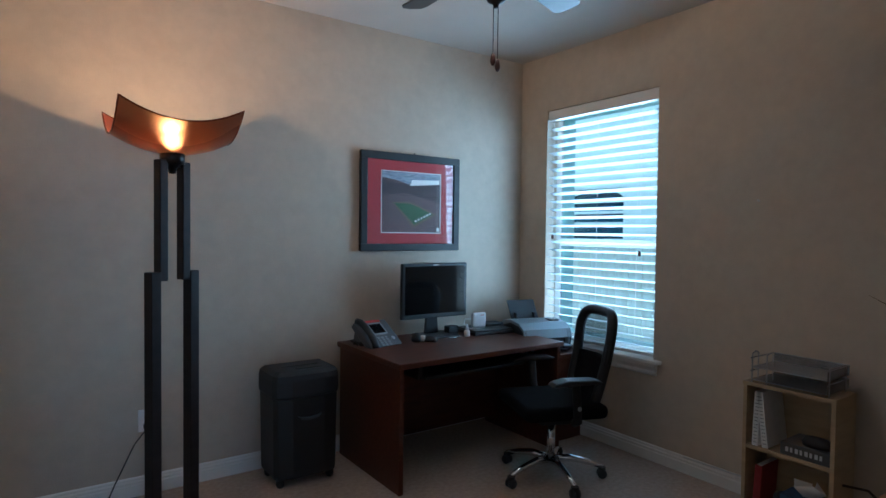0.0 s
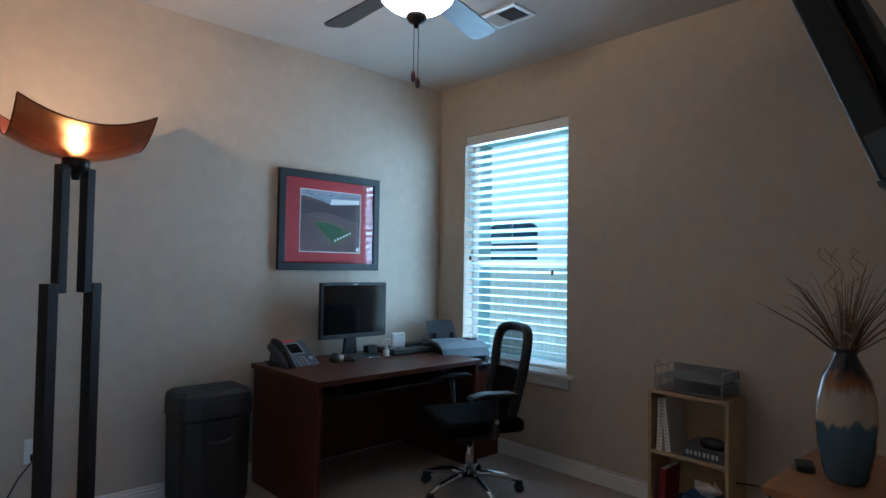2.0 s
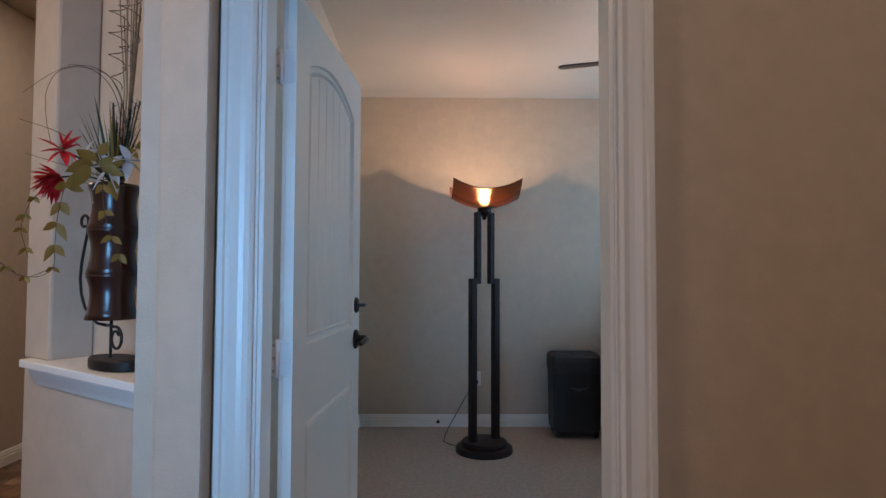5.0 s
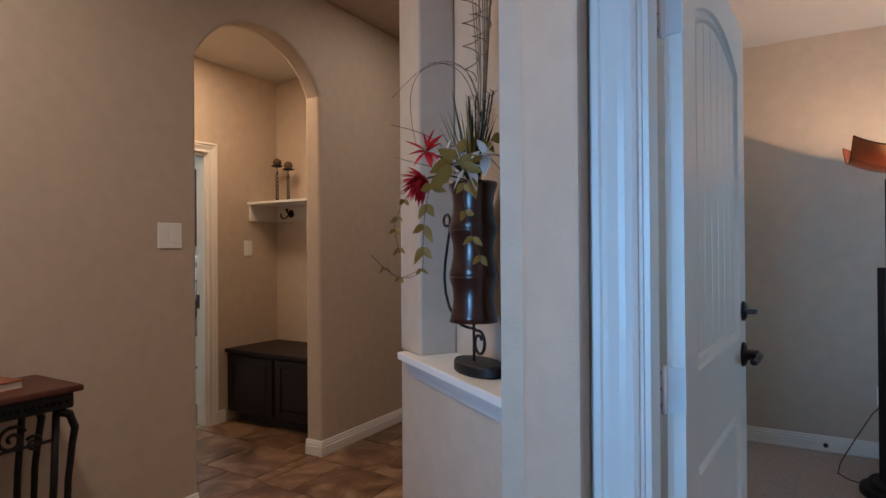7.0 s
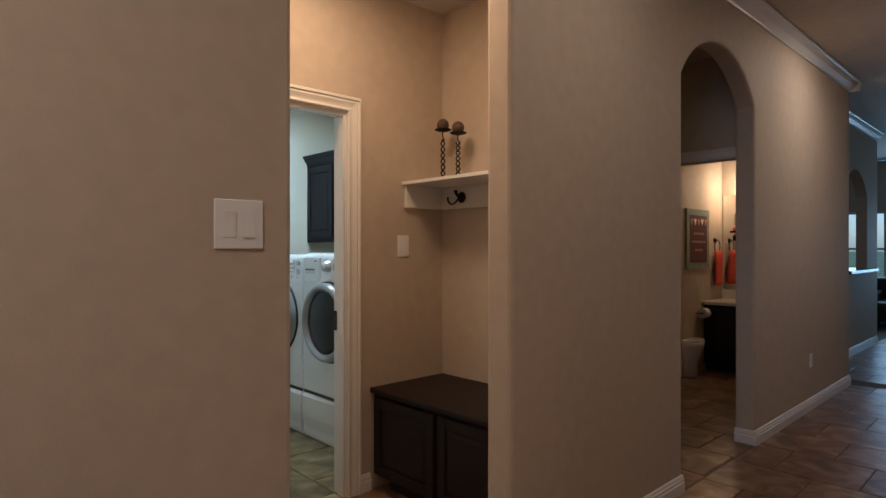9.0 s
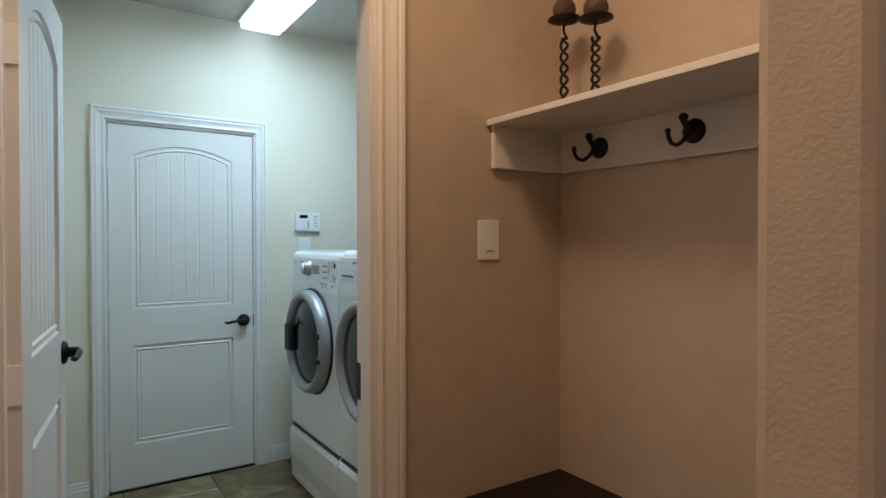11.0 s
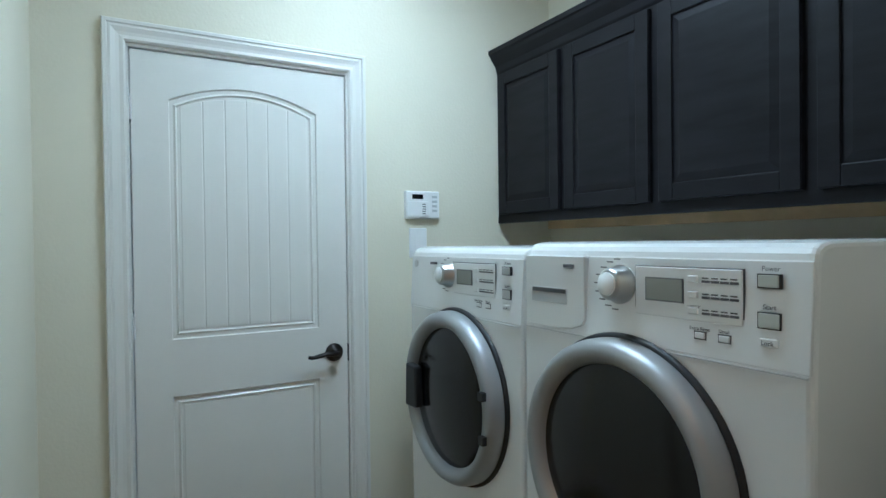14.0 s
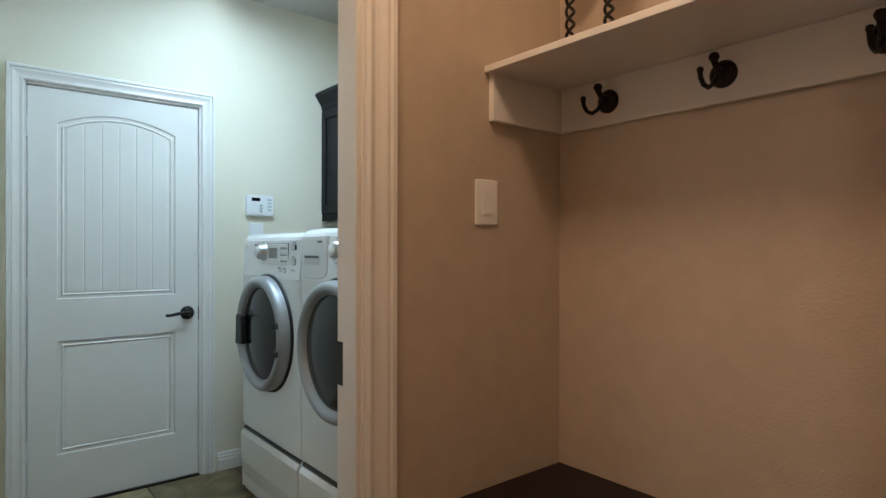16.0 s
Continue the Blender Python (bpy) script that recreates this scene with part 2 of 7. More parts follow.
def part(name, bm, material, parent=None, label="", bevel=0.0, smooth=False, seg=2):
    me = bpy.data.meshes.new(name)
    bm.to_mesh(me)
    bm.free()
    me.materials.append(material)
    if smooth:
        for p in me.polygons:
            p.use_smooth = True
    ob = new(name, me)
    if parent:
        ob.parent = parent
    if bevel:
        mod = ob.modifiers.new("bevel", "BEVEL")
        mod.width, mod.segments, mod.limit_method, mod.angle_limit = bevel, seg, "ANGLE", radians(40)
        mod.harden_normals = False
    if label:
        ob["label"] = label
    return ob


def thing(name, m, label, category, group="", kind=""):
    e = new(name)
    e.matrix_world = m
    e.empty_display_size = 0.1
    return tagged(e, label, category, group, kind)


def structure(name, bm, material, label, category, bevel=0.0):
    return tagged(part(name, bm, material, bevel=bevel), label, category, "", "structure")


def arch_points(a, b, spring, apex, seg=18):
    """Points of a round-headed opening from a to b, from its floor at a to its floor at b."""
    w, h = (b - a) / 2, apex - spring
    r = (w * w + h * h) / (2 * h)
    t0 = math.asin(min(1, w / r))
    c = (a + b) / 2
    return [(a, 0)] + [(c + r * math.sin(t), apex - r + r * math.cos(t)) for t in [(-t0 + 2 * t0 * k / seg) for k in range(seg + 1)]] + [(b, 0)]


# ---- large structure ----
IN_X = lambda u, v, w: (w, u, v)
IN_Y = lambda u, v, w: (u, w, v)
IN_Z = lambda u, v, w: (u, v, w)

HC = 3.06   # hall ceiling
structure("floor_hall", boxes((-5, -5, -0.12, 1.5, 12, -0.002), (1.5, -5, -0.12, 6.5, -1.795, -0.002), (1.5, -1.795, -0.12, 1.9, -0.9, -0.002)), GROUT, "grout bed of the brown tiled hall floor", "floor")
structure("floor_office", boxes((1.9, -1.795, -0.1, 6.1, 1.9, 0.0)), CARPET, "short beige carpet on the office floor", "floor")
structure("wall_hall_west", prism([(-4.6, 0), *arch_points(-0.937, 0.0, 2.385, 2.69), *arch_points(1.49, 2.62, 2.37, 2.66), (5.28, 0), (5.28, HC), (-4.6, HC)], -0.13, 0.0, IN_X),
          TAN, "tan textured wall with two round-headed openings", "wall", 0.018)
structure("wall_alcove_west", prism([(-0.94, 0), (-0.805, 0), (-0.805, 2.13), (0.07, 2.13), (0.07, 0), (1.5, 0), (1.5, 2.9), (-0.94, 2.9)], -1.35, -1.23, IN_X), TAN, "tan wall with the laundry doorway", "wall")
structure("wall_alcove_north", boxes((-1.23, 0.785, 0, -0.13, 0.905, 2.9)), TAN, "tan wall behind the bench", "wall")
structure("wall_alcove_south", boxes((-1.23, -1.06, 0, -0.13, -0.94, 2.9)), TAN, "plain tan wall", "wall")
structure("ceiling_alcove", boxes((-1.23, -0.94, 2.86, -0.13, 0.785, 2.96)), CEIL, "plain painted ceiling", "ceiling")
structure("wall_laundry_west", prism([(-0.96, 0), (-0.48, 0), (-0.48, 2.045), (0.325, 2.045), (0.325, 0), (1.5, 0), (1.5, 2.8), (-0.96, 2.8)], -3.5, -3.38, IN_X), CREAM, "cream wall with a white door", "wall")
structure("wall_laundry_north", boxes((-3.38, 1.378, 0, -1.35, 1.5, 2.8)), CREAM, "cream wall behind the washers", "wall")
structure("wall_laundry_south", boxes((-3.38, -0.96, 0, -1.35, -0.86, 2.8), (-3.38, -0.86, 0, -2.3, -0.745, 2.8)), CREAM, "plain cream wall", "wall")
structure("ceiling_laundry", boxes((-3.38, -0.86, 2.71, -1.35, 1.378, 2.8)), CEIL, "plain painted ceiling", "ceiling")
structure("wall_office_north", boxes((2.2, 1.745, 0, 6.05, 1.87, 2.86)), TAN, "tan textured wall", "wall")
structure("wall_office_west", boxes((2.08, -1.66, 0, 2.2, 1.87, 2.86)), TAN, "plain tan wall", "wall")
W0, W1, WZ0, WZ1 = 0.50, 1.46, 0.64, 2.36
structure("wall_office_east", boxes((5.9, -1.66, 0, 6.05, W0, 2.86), (5.9, W1, 0, 6.05, 1.745, 2.86), (5.9, W0, 0, 6.05, W1, WZ0), (5.9, W0, WZ1, 6.05, W1, 2.86)), TAN, "tan wall with the window opening", "wall")
structure("wall_office_south", prism([(2.2, 0), (2.415, 0), (2.415, 2.05), (3.285, 2.05), (3.285, 0), (6.05, 0), (6.05, HC), (2.2, HC)], -1.79, -1.66, IN_Y), TAN, "tan wall with the office doorway", "wall")
structure("ceiling_office", boxes((2.2, -1.66, 2.78, 5.9, 1.745, 2.86)), CEIL, "textured office ceiling", "ceiling")
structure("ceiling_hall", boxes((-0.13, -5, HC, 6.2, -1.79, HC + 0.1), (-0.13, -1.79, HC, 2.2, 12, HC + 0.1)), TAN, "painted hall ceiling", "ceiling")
structure("wall_hall_east", boxes((1.42, -0.95, 0, 1.55, 5.6, HC)), TAN, "plain tan wall", "wall")
structure("wall_foyer_south", boxes((-0.13, -4.72, 0, 6.2, -4.6, HC)), TAN, "plain tan wall", "wall")
structure("wall_foyer_east", boxes((6.05, -4.6, 0, 6.2, -1.79, HC)), TAN, "plain tan wall", "wall")
# niche wall, at a slant between hall and office door
NA, NC, ND, NE = Vector((1.42, -1.12)), Vector((2.115, -1.605)), Vector((2.19, -1.79)), Vector((2.33, -1.86))
nu = (NC - NA).normalized()
nn = Vector((-nu.y, nu.x))
NL = (NC - NA).length


def in_niche(u, z, d):
    p = NA + nu * u + nn * d
    return (p.x, p.y, z)


NB0, NB1, SILL = 0.19, NL - 0.02, 0.985
structure("wall_niche", prism([(0, 0), (NL, 0), (NL, SILL), (0, SILL)], 0, 0.3, in_niche), TAN, "slanted tan wall below the niche", "wall", 0.012)
structure("wall_niche_upper", prism([(0, SILL), (NB0, SILL), *arch_points(NB0, NB1, 2.30, 2.55)[1:-1], (NB1, SILL), (NL, SILL), (NL, HC), (0, HC)], 0, 0.14, in_niche), TAN, "slanted tan wall round the niche", "wall", 0.012)
structure("wall_niche_back", prism([(0, SILL), (NL, SILL), (NL, HC), (0, HC)], 0.141, 0.3, in_niche), TAN, "back of the niche", "wall")
structure("wall_niche_end", prism([tuple(NC), tuple(ND), tuple(NE), (2.33, -1.79), (2.2, -1.79), (2.2, -1.66), (2.0, -1.45)], 0, HC, IN_Z), TAN, "bullnosed tan wall end beside the office door", "wall", 0.02)
# bathroom beyond the second arch
structure("wall_bath_south", prism([(-1.5, 0), (-0.95, 0), (-0.95, 2.04), (-0.14, 2.04), (-0.14, 0), (-0.13, 0), (-0.13, 2.9), (-1.5, 2.9)], 2.75, 2.87, IN_Y), TAN, "tan wall with the bathroom doorway", "wall")
structure("wall_bath_west", boxes((-1.42, 2.87, 0, -1.3, 5.54, 2.9)), TAN, "tan bathroom wall", "wall")
structure("wall_bath_north", boxes((-1.3, 5.42, 0, -0.13, 5.54, 2.9)), TAN, "tan bathroom wall behind the vanity", "wall")
structure("wall_bath_lobby", boxes((-1.5, 0.905, 0, -1.38, 2.75, 2.9)), TAN, "plain tan wall", "wall")
structure("ceiling_bath", boxes((-1.5, 0.905, 2.82, -0.13, 5.42, 2.9)), CEIL, "plain ceiling", "ceiling")


# ---- trim and doors ----
CASE = [(0.0, 0.0), (0.0, 0.011), (0.008, 0.017), (0.022, 0.013), (0.034, 0.015), (0.052, 0.022), (0.062, 0.02), (0.066, 0.026), (0.078, 0.026), (0.082, 0.02), (0.082, 0.0)]


def casing(name, u0, u1, top, put, label, wide=1.0):
    """Moulded door casing round an opening, mitred at the corners; put(u, z, t): t is the way out of the wall."""
    bm = bmesh.new()
    rings = [[bm.verts.new(put(*p, t)) for p in ((u0 - o, 0.003), (u0 - o, top + o), (u1 + o, top + o), (u1 + o, 0.003))] for o, t in [(q * wide, t) for q, t in CASE]]
    for a, b in zip(rings, rings[1:]):
        for k in range(3):
            bm.faces.new((a[k], a[k + 1], b[k + 1], b[k]))
    bmesh.ops.recalc_face_normals(bm, faces=bm.faces)
    return structure(name, bm, WHITE, label, "door casing")


def jamb(name, u0, u1, top, a, b, put, stop=None):
    """White lining of a doorway through the wall from a to b, with its stop."""
    t = 0.012
    bm = prism([(u0, 0.003), (u0, top), (u1, top), (u1, 0.003), (u1 - t, 0.003), (u1 - t, top - t), (u0 + t, top - t), (u0 + t, 0.003)], a, b, put)
    if stop:
        s2 = 0.024
        other = prism([(u0 + t, 0.003), (u0 + t, top - t), (u1 - t, top - t), (u1 - t, 0.003), (u1 - s2, 0.003), (u1 - s2, top - s2), (u0 + s2, top - s2), (u0 + s2, 0.003)], *stop, put)
        me = bpy.data.meshes.new("stop")
        other.to_mesh(me)
        other.free()
        bm.from_mesh(me)
        bpy.data.meshes.remove(me)
    return structure(name, bm, WHITE, "white painted door lining with its stop", "door frame", 0.002)


def lever(parent, x, z, side, way, name="door_lever"):
    """Bronze lever on a round rose; side: +1 or -1 of the leaf, way: the way the lever points along the leaf."""
    m = Matrix.Translation((x, side * 0.0175, z)) @ pose(0, 0, 0, -90 * side, 0, 0)
    rose = part(name, lathe([(0, 0), (0.037, 0), (0.037, 0.005), (0.032, 0.012), (0.017, 0.016), (0.015, 0.045), (0, 0.048)], 24, m), BRONZE, parent, "dark bronze lever handle on a round rose", smooth=True)
    pts = [(x + way * d, side * (0.0175 + 0.045 + e), z + h) for d, e, h in ((-0.006, 0, 0.0), (0.02, 0.004, 0.002), (0.05, 0.006, 0.004), (0.08, 0.004, -0.002), (0.105, 0.0, -0.006), (0.118, -0.004, -0.002))]
    part("grip", tube(pts, 0.0105, 8, taper=0.7), BRONZE, rose, smooth=True)
    return rose


def panel_door(name, m, w, h, label, lift=0.0, kind="structure"):
    """White moulded two-panel door: arched planked panel above, plain panel below. x runs from the hinge side."""
    e = thing(name, m, label, "door", "", kind)
    st, t, f = 0.118, 0.0075, 0.0175
    za, zb, zc, zd, rise = 0.25 + lift * 0.5, 0.80 + lift, 1.005 + lift, h - 0.165, 0.065
    part("core", boxes((0.002, -t, 0.008, w - 0.002, t, h - 0.002)), WHITE, e)
    c, half = w / 2, w / 2 - st
    top = [(st + 2 * half * k / 14, zd + rise * (1 - ((st + 2 * half * k / 14 - c) / half) ** 2)) for k in range(15)]
    for sgn in (-1, 1):
        a, b = (t, f) if sgn > 0 else (-f, -t)
        for dims in ((0, 0.005, st, h), (w - st, 0.005, w, h)):
            part("stile", boxes((dims[0], a, dims[1], dims[2], b, dims[3])), WHITE, e)
        for z0, z1 in ((0.005, za), (zb, zc)):
            part("rail", boxes((st, a, z0, w - st, b, z1)), WHITE, e)
        part("rail", prism([*top, (w - st, h), (st, h)], a, b, IN_Y), WHITE, e)
        # sloped mouldings inside the panels
        o = 0.028
        lo, hi = (t, f) if sgn > 0 else (-t, -f)
        for outline, shift in (([(st, za), (w - st, za), (w - st, zb), (st, zb)], None), ([(st, zc), (w - st, zc), *top[::-1]], None)):
            cx = sum(p[0] for p in outline) / len(outline)
            zs = [p[1] for p in outline]
            cz = (min(zs) + max(zs)) / 2
            bm = bmesh.new()
            sx, sz = (half - o) / half, ((max(zs) - min(zs)) / 2 - o) / ((max(zs) - min(zs)) / 2)
            r = [[bm.verts.new((c + (u - c) * (1 - (1 - sx) * k), lo + (hi - lo) * q, cz + (z - cz) * (1 - (1 - sz) * k))) for u, z in outline]
                 for k, q in ((0.0, 0.9), (0.12, 0.1), (0.55, 0.12), (0.8, 0.75), (1.0, 0.0))]
            n = len(outline)
            for p, q in zip(r, r[1:]):
                for k in range(n):
                    bm.faces.new((p[k], p[(k + 1) % n], q[(k + 1) % n], q[k]))
            bmesh.ops.recalc_face_normals(bm, faces=bm.faces)
            part("panel_moulding", bm, WHITE, e)
        inner = half - 0.036
        pw = 2 * inner / 6
        for k in range(6):
            x0 = c - inner + k * pw
            x1 = x0 + pw
            zt = [zd - 0.032 + rise * 0.9 * (1 - ((x - c) / half) ** 2) for x in (x0 + 0.002, x1 - 0.002)]
            y0, y1 = sorted((sgn * t * 0.9, sgn * (t + 0.0035)))
            part("plank", prism([(x0 + 0.002, zc + 0.034), (x1 - 0.002, zc + 0.034), (x1 - 0.002, zt[1]), (x0 + 0.002, zt[0])], y0, y1, IN_Y), WHITE, e, bevel=0.0015)
        y0, y1 = sorted((sgn * t * 0.9, sgn * (t + 0.004)))
        part("field_panel", boxes((st + 0.036, y0, za + 0.034, w - st - 0.036, y1, zb - 0.034)), WHITE, e, bevel=0.002)
    for z in (0.25, 1.02, 1.78):
        hb = boxes((-0.004, -0.019, z, 0.003, 0.019, z + 0.09))
        hg = part("hinge", hb, SWITCH, e, "white painted hinge", bevel=0.001)
        part("pin", tube([(-0.004, 0.021, z - 0.004), (-0.004, 0.021, z + 0.094)], 0.006, 8), SWITCH, hg, smooth=True)
    return e


BASE = [(0, 0), (0.016, 0), (0.016, 0.06), (0.012, 0.066), (0.013, 0.078), (0.008, 0.085), (0.008, 0.094), (0.004, 0.1), (0, 0.102)]


def base(name, x0, y0, x1, y1, profile=BASE, z=0.0, material=None, label="white moulded baseboard along the wall", cat="baseboard"):
    """Moulding along a wall from one point to another; the room lies to the left of the way."""
    p, q = Vector((x0, y0)), Vector((x1, y1))
    n = (q - p).normalized()
    n = Vector((-n.y, n.x))
    bm = bmesh.new()
    r = [[bm.verts.new((c.x + n.x * t, c.y + n.y * t, z + h)) for t, h in profile] for c in (p, q)]
    k = len(profile)
    for j in range(k):
        bm.faces.new((r[0][j], r[1][j], r[1][(j + 1) % k], r[0][(j + 1) % k]))
    bm.faces.new(r[0])
    bm.faces.new(r[1][::-1])
    bmesh.ops.recalc_face_normals(bm, faces=bm.faces)
    return structure(name, bm, material or WHITE, label, cat)


# office doorway
casing("trim_office_door", 2.42, 3.28, 2.05, lambda u, z, t: (u, -1.79 - t, z), "white moulded casing of the office door")
casing("trim_office_door_inside", 2.42, 3.28, 2.05, lambda u, z, t: (u, -1.664 + t * 0.35, z), "white moulded casing of the office door")
jamb("door_frame_office", 2.415, 3.285, 2.05, -1.789, -1.664, IN_Y, (-1.785, -1.70))
od = panel_door("door_1", pose(2.462, -1.656, 0, 0, 0, 85.5), 0.81, 2.03, "white moulded two-panel office door standing open", 0.08)
for z in (0.25, 1.02, 1.78):
    hl = part("hinge_leaf", boxes((-0.004, -0.016, z, -0.001, 0.046, z + 0.09)), SWITCH, od, "white painted hinge leaf")
    for q in (0.012, 0.045, 0.078):
        part("screw", lathe([(0, 0.0012), (0.004, 0.0012), (0.004, 0), (0, 0)], 10, Matrix.Translation((-0.004, 0.03, z + q)) @ pose(0, 0, 0, 0, -90, 0)), SATIN, hl)
lever(od, 0.74, 1.03, -1, -1)
lever(od, 0.745, 1.045, 1, -1)
dm = Matrix.Translation((0.745, -0.0175, 1.16)) @ pose(0, 0, 0, 90, 0, 0)
bolt = part("deadbolt", lathe([(0, 0), (0.03, 0), (0.03, 0.006), (0.022, 0.012), (0.01, 0.014), (0, 0.014)], 20, dm), BRONZE, od, "dark bronze deadbolt thumb turn", smooth=True)
part("thumb_turn", boxes((0.727, -0.058, 1.154, 0.763, -0.03, 1.166)), BRONZE, bolt, bevel=0.003)
sp = thing("strike_plate", pose(3.2725, -1.685, 1.045), "dark bronze strike plate screwed into the door lining", "strike plate")
part("plate", prism([(-0.02, -0.045), (0.02, -0.045), (0.02, 0.045), (-0.02, 0.045), (-0.02, 0.016), (0.006, 0.016), (0.006, -0.016), (-0.02, -0.016)], -0.003, 0.0, IN_X), BRONZE, sp)
for z in (-0.031, 0.031):
    part("screw", lathe([(0, 0.0015), (0.004, 0.0015), (0.004, 0), (0, 0)], 10, Matrix.Translation((-0.003, 0.0, z)) @ pose(0, 0, 0, 0, -90, 0)), SATIN, sp)
# laundry doorway and its open door
casing("trim_laundry_door", -0.80, 0.065, 2.128, lambda u, z, t: (-1.23 + t, u, z), "white moulded casing of the laundry door")
jamb("door_frame_laundry", -0.805, 0.07, 2.13, -1.349, -1.231, IN_X, (-1.30, -1.235))
ld = panel_door("door_2", pose(-1.362, -0.775, 0, 0, 0, 172.8), 0.69, 2.10, "white moulded two-panel laundry door standing open against the wall", 0.1)
lever(ld, 0.625, 1.03, -1, -1)
lsp = thing("strike_plate", pose(-1.325, 0.0575, 0.97, 0, 0, 180), "dark bronze strike plate on the laundry door lining", "strike plate")
part("plate", boxes((-0.02, 0.0, -0.055, 0.026, 0.003, 0.055)), BRONZE, lsp, bevel=0.001)
# closed back door of the laundry
casing("trim_back_door", -0.476, 0.321, 2.045, lambda u, z, t: (-3.38 + t, u, z), "white moulded casing of the back door", 0.86)
jamb("door_frame_back", -0.48, 0.325, 2.045, -3.499, -3.381, IN_X, (-3.47, -3.43))
bd = panel_door("door_3", pose(-3.408, -0.463, 0.004, 0, 0, 90), 0.772, 2.025, "white moulded two-panel back door, closed")
lever(bd, 0.715, 0.90, -1, -1)
part("latch_edge", boxes((0.772, -0.024, 0.86, 0.780, -0.014, 0.93)), BRONZE, bd)
structure("trim_threshold", boxes((-3.5, -0.468, 0.0, -3.37, 0.313, 0.012)), BRONZE, "dark metal threshold under the back door", "threshold", 0.003)

# baseboards
for k, seg in enumerate(((0.0, -0.937, 0.0, -4.6), (0.0, 1.49, 0.0, 0.0), (0.0, 5.28, 0.0, 2.62), (-0.13, 5.28, 0.0, 5.28), (-1.23, 0.22, -1.23, 0.149),
                         (0.016, 0.0, -0.13, 0.0), (0.016, 2.62, -0.13, 2.62), (1.42, -0.95, 1.42, 5.6),
                         (5.9, 1.745, 2.2, 1.745), (5.9, -1.66, 5.9, 1.745), (2.2, 1.745, 2.2, -0.6), (3.365, -1.66, 5.9, -1.66), (6.05, -1.79, 3.365, -1.79),
                         (-3.38, 1.378, -3.38, 0.41), (-1.44, 1.378, -3.38, 1.378), (-3.38, -0.56, -3.38, -0.745), (-3.38, -0.745, -2.3, -0.745))):
    base("baseboard_%d" % (k + 1), *seg)
CROWN = [(0, 0), (0, -0.1), (0.012, -0.1), (0.016, -0.088), (0.05, -0.055), (0.075, -0.02), (0.09, -0.014), (0.09, 0)]
base("trim_crown_hall", 0.0, 5.28, 0.0, 1.2, CROWN, HC - 0.003, label="white crown moulding under the hall ceiling", cat="crown moulding")
base("trim_crown_hall_end", -0.6, 5.28, 0.09, 5.28, CROWN, HC - 0.003, label="white crown moulding under the hall ceiling", cat="crown moulding")

# ---- window ----
win = thing("window_1", pose(6.0, 0.98, WZ0), "white vinyl single-hung window behind closed-down blinds", "window", "", "structure")
hw, hh = (W1 - W0) / 2, WZ1 - WZ0
part("window_frame", prism([(-hw, 0), (hw, 0), (hw, hh), (-hw, hh), (-hw, 0.0001), (-hw + 0.05, 0.05), (-hw + 0.05, hh - 0.05), (hw - 0.05, hh - 0.05), (hw - 0.05, 0.05), (-hw + 0.05, 0.0501)], 0.01, 0.16, IN_X), WHITE, win)
part("meeting_rail", boxes((0.0, -hw + 0.05, 0.70, 0.045, hw - 0.05, 0.755)), WHITE, win, bevel=0.004)
for z0, z1 in ((0.05, 0.70), (0.755, hh - 0.05)):
    p = part("pane", boxes((0.028, -hw + 0.05, z0, 0.032, hw - 0.05, z1)), PANE, win)
    p.visible_shadow = False
structure("trim_window_sill", boxes((5.85, W0 - 0.06, WZ0 - 0.022, 6.0, W1 + 0.06, WZ0 + 0.002)), WHITE, "white window sill with rounded nose", "window sill", 0.006)
base("trim_window_apron", 5.9, W0 - 0.03, 5.9, W1 + 0.03, [(0, 0), (0.012, 0), (0.018, 0.012), (0.016, 0.03), (0.03, 0.055), (0.034, 0.075), (0, 0.075)], WZ0 - 0.098, label="white moulded apron under the window sill", cat="window trim")
bl = thing("window_blind", pose(5.94, 0.98, WZ0), "white wide-slat horizontal blind lowered over the window", "blind")
part("head_rail", boxes((-0.035, -hw + 0.004, hh - 0.075, 0.03, hw - 0.004, hh - 0.002)), WHITE, bl, "white valance", bevel=0.006)
part("bottom_rail", boxes((-0.026, -hw + 0.008, 0.012, 0.026, hw - 0.008, 0.032)), WHITE, bl, bevel=0.004)
sm = bmesh.new()
prof = [(-0.029, 0.0), (-0.015, 0.003), (0, 0.004), (0.015, 0.003), (0.029, 0.0), (0.029, -0.0025), (0, 0.0012), (-0.029, -0.0025)]
for a in (-hw + 0.008, hw - 0.008):
    [sm.verts.new((u, a, v)) for u, v in prof]
sm.verts.ensure_lookup_table()
for k in range(8):
    sm.faces.new([sm.verts[i] for i in (k, (k + 1) % 8, 8 + (k + 1) % 8, 8 + k)])
bmesh.ops.recalc_face_normals(sm, faces=sm.faces)
slat = part("slat", sm, SLAT, bl)
slat.matrix_basis = pose(0, 0, 0.065, 0, 15, 0)
for k in range(1, 26):
    o = new("slat", slat.data)
    o.parent = bl
    o.matrix_basis = pose(0, 0, 0.065 + k * 0.0605, 0, 15 + random.uniform(-1.5, 1.5), 0)
for y in (-0.33, 0.0, 0.36):
    part("ladder_cord", tube([(-0.03, y, 0.03), (-0.03, y, hh - 0.07)], 0.0012, 4), WHITE, bl)
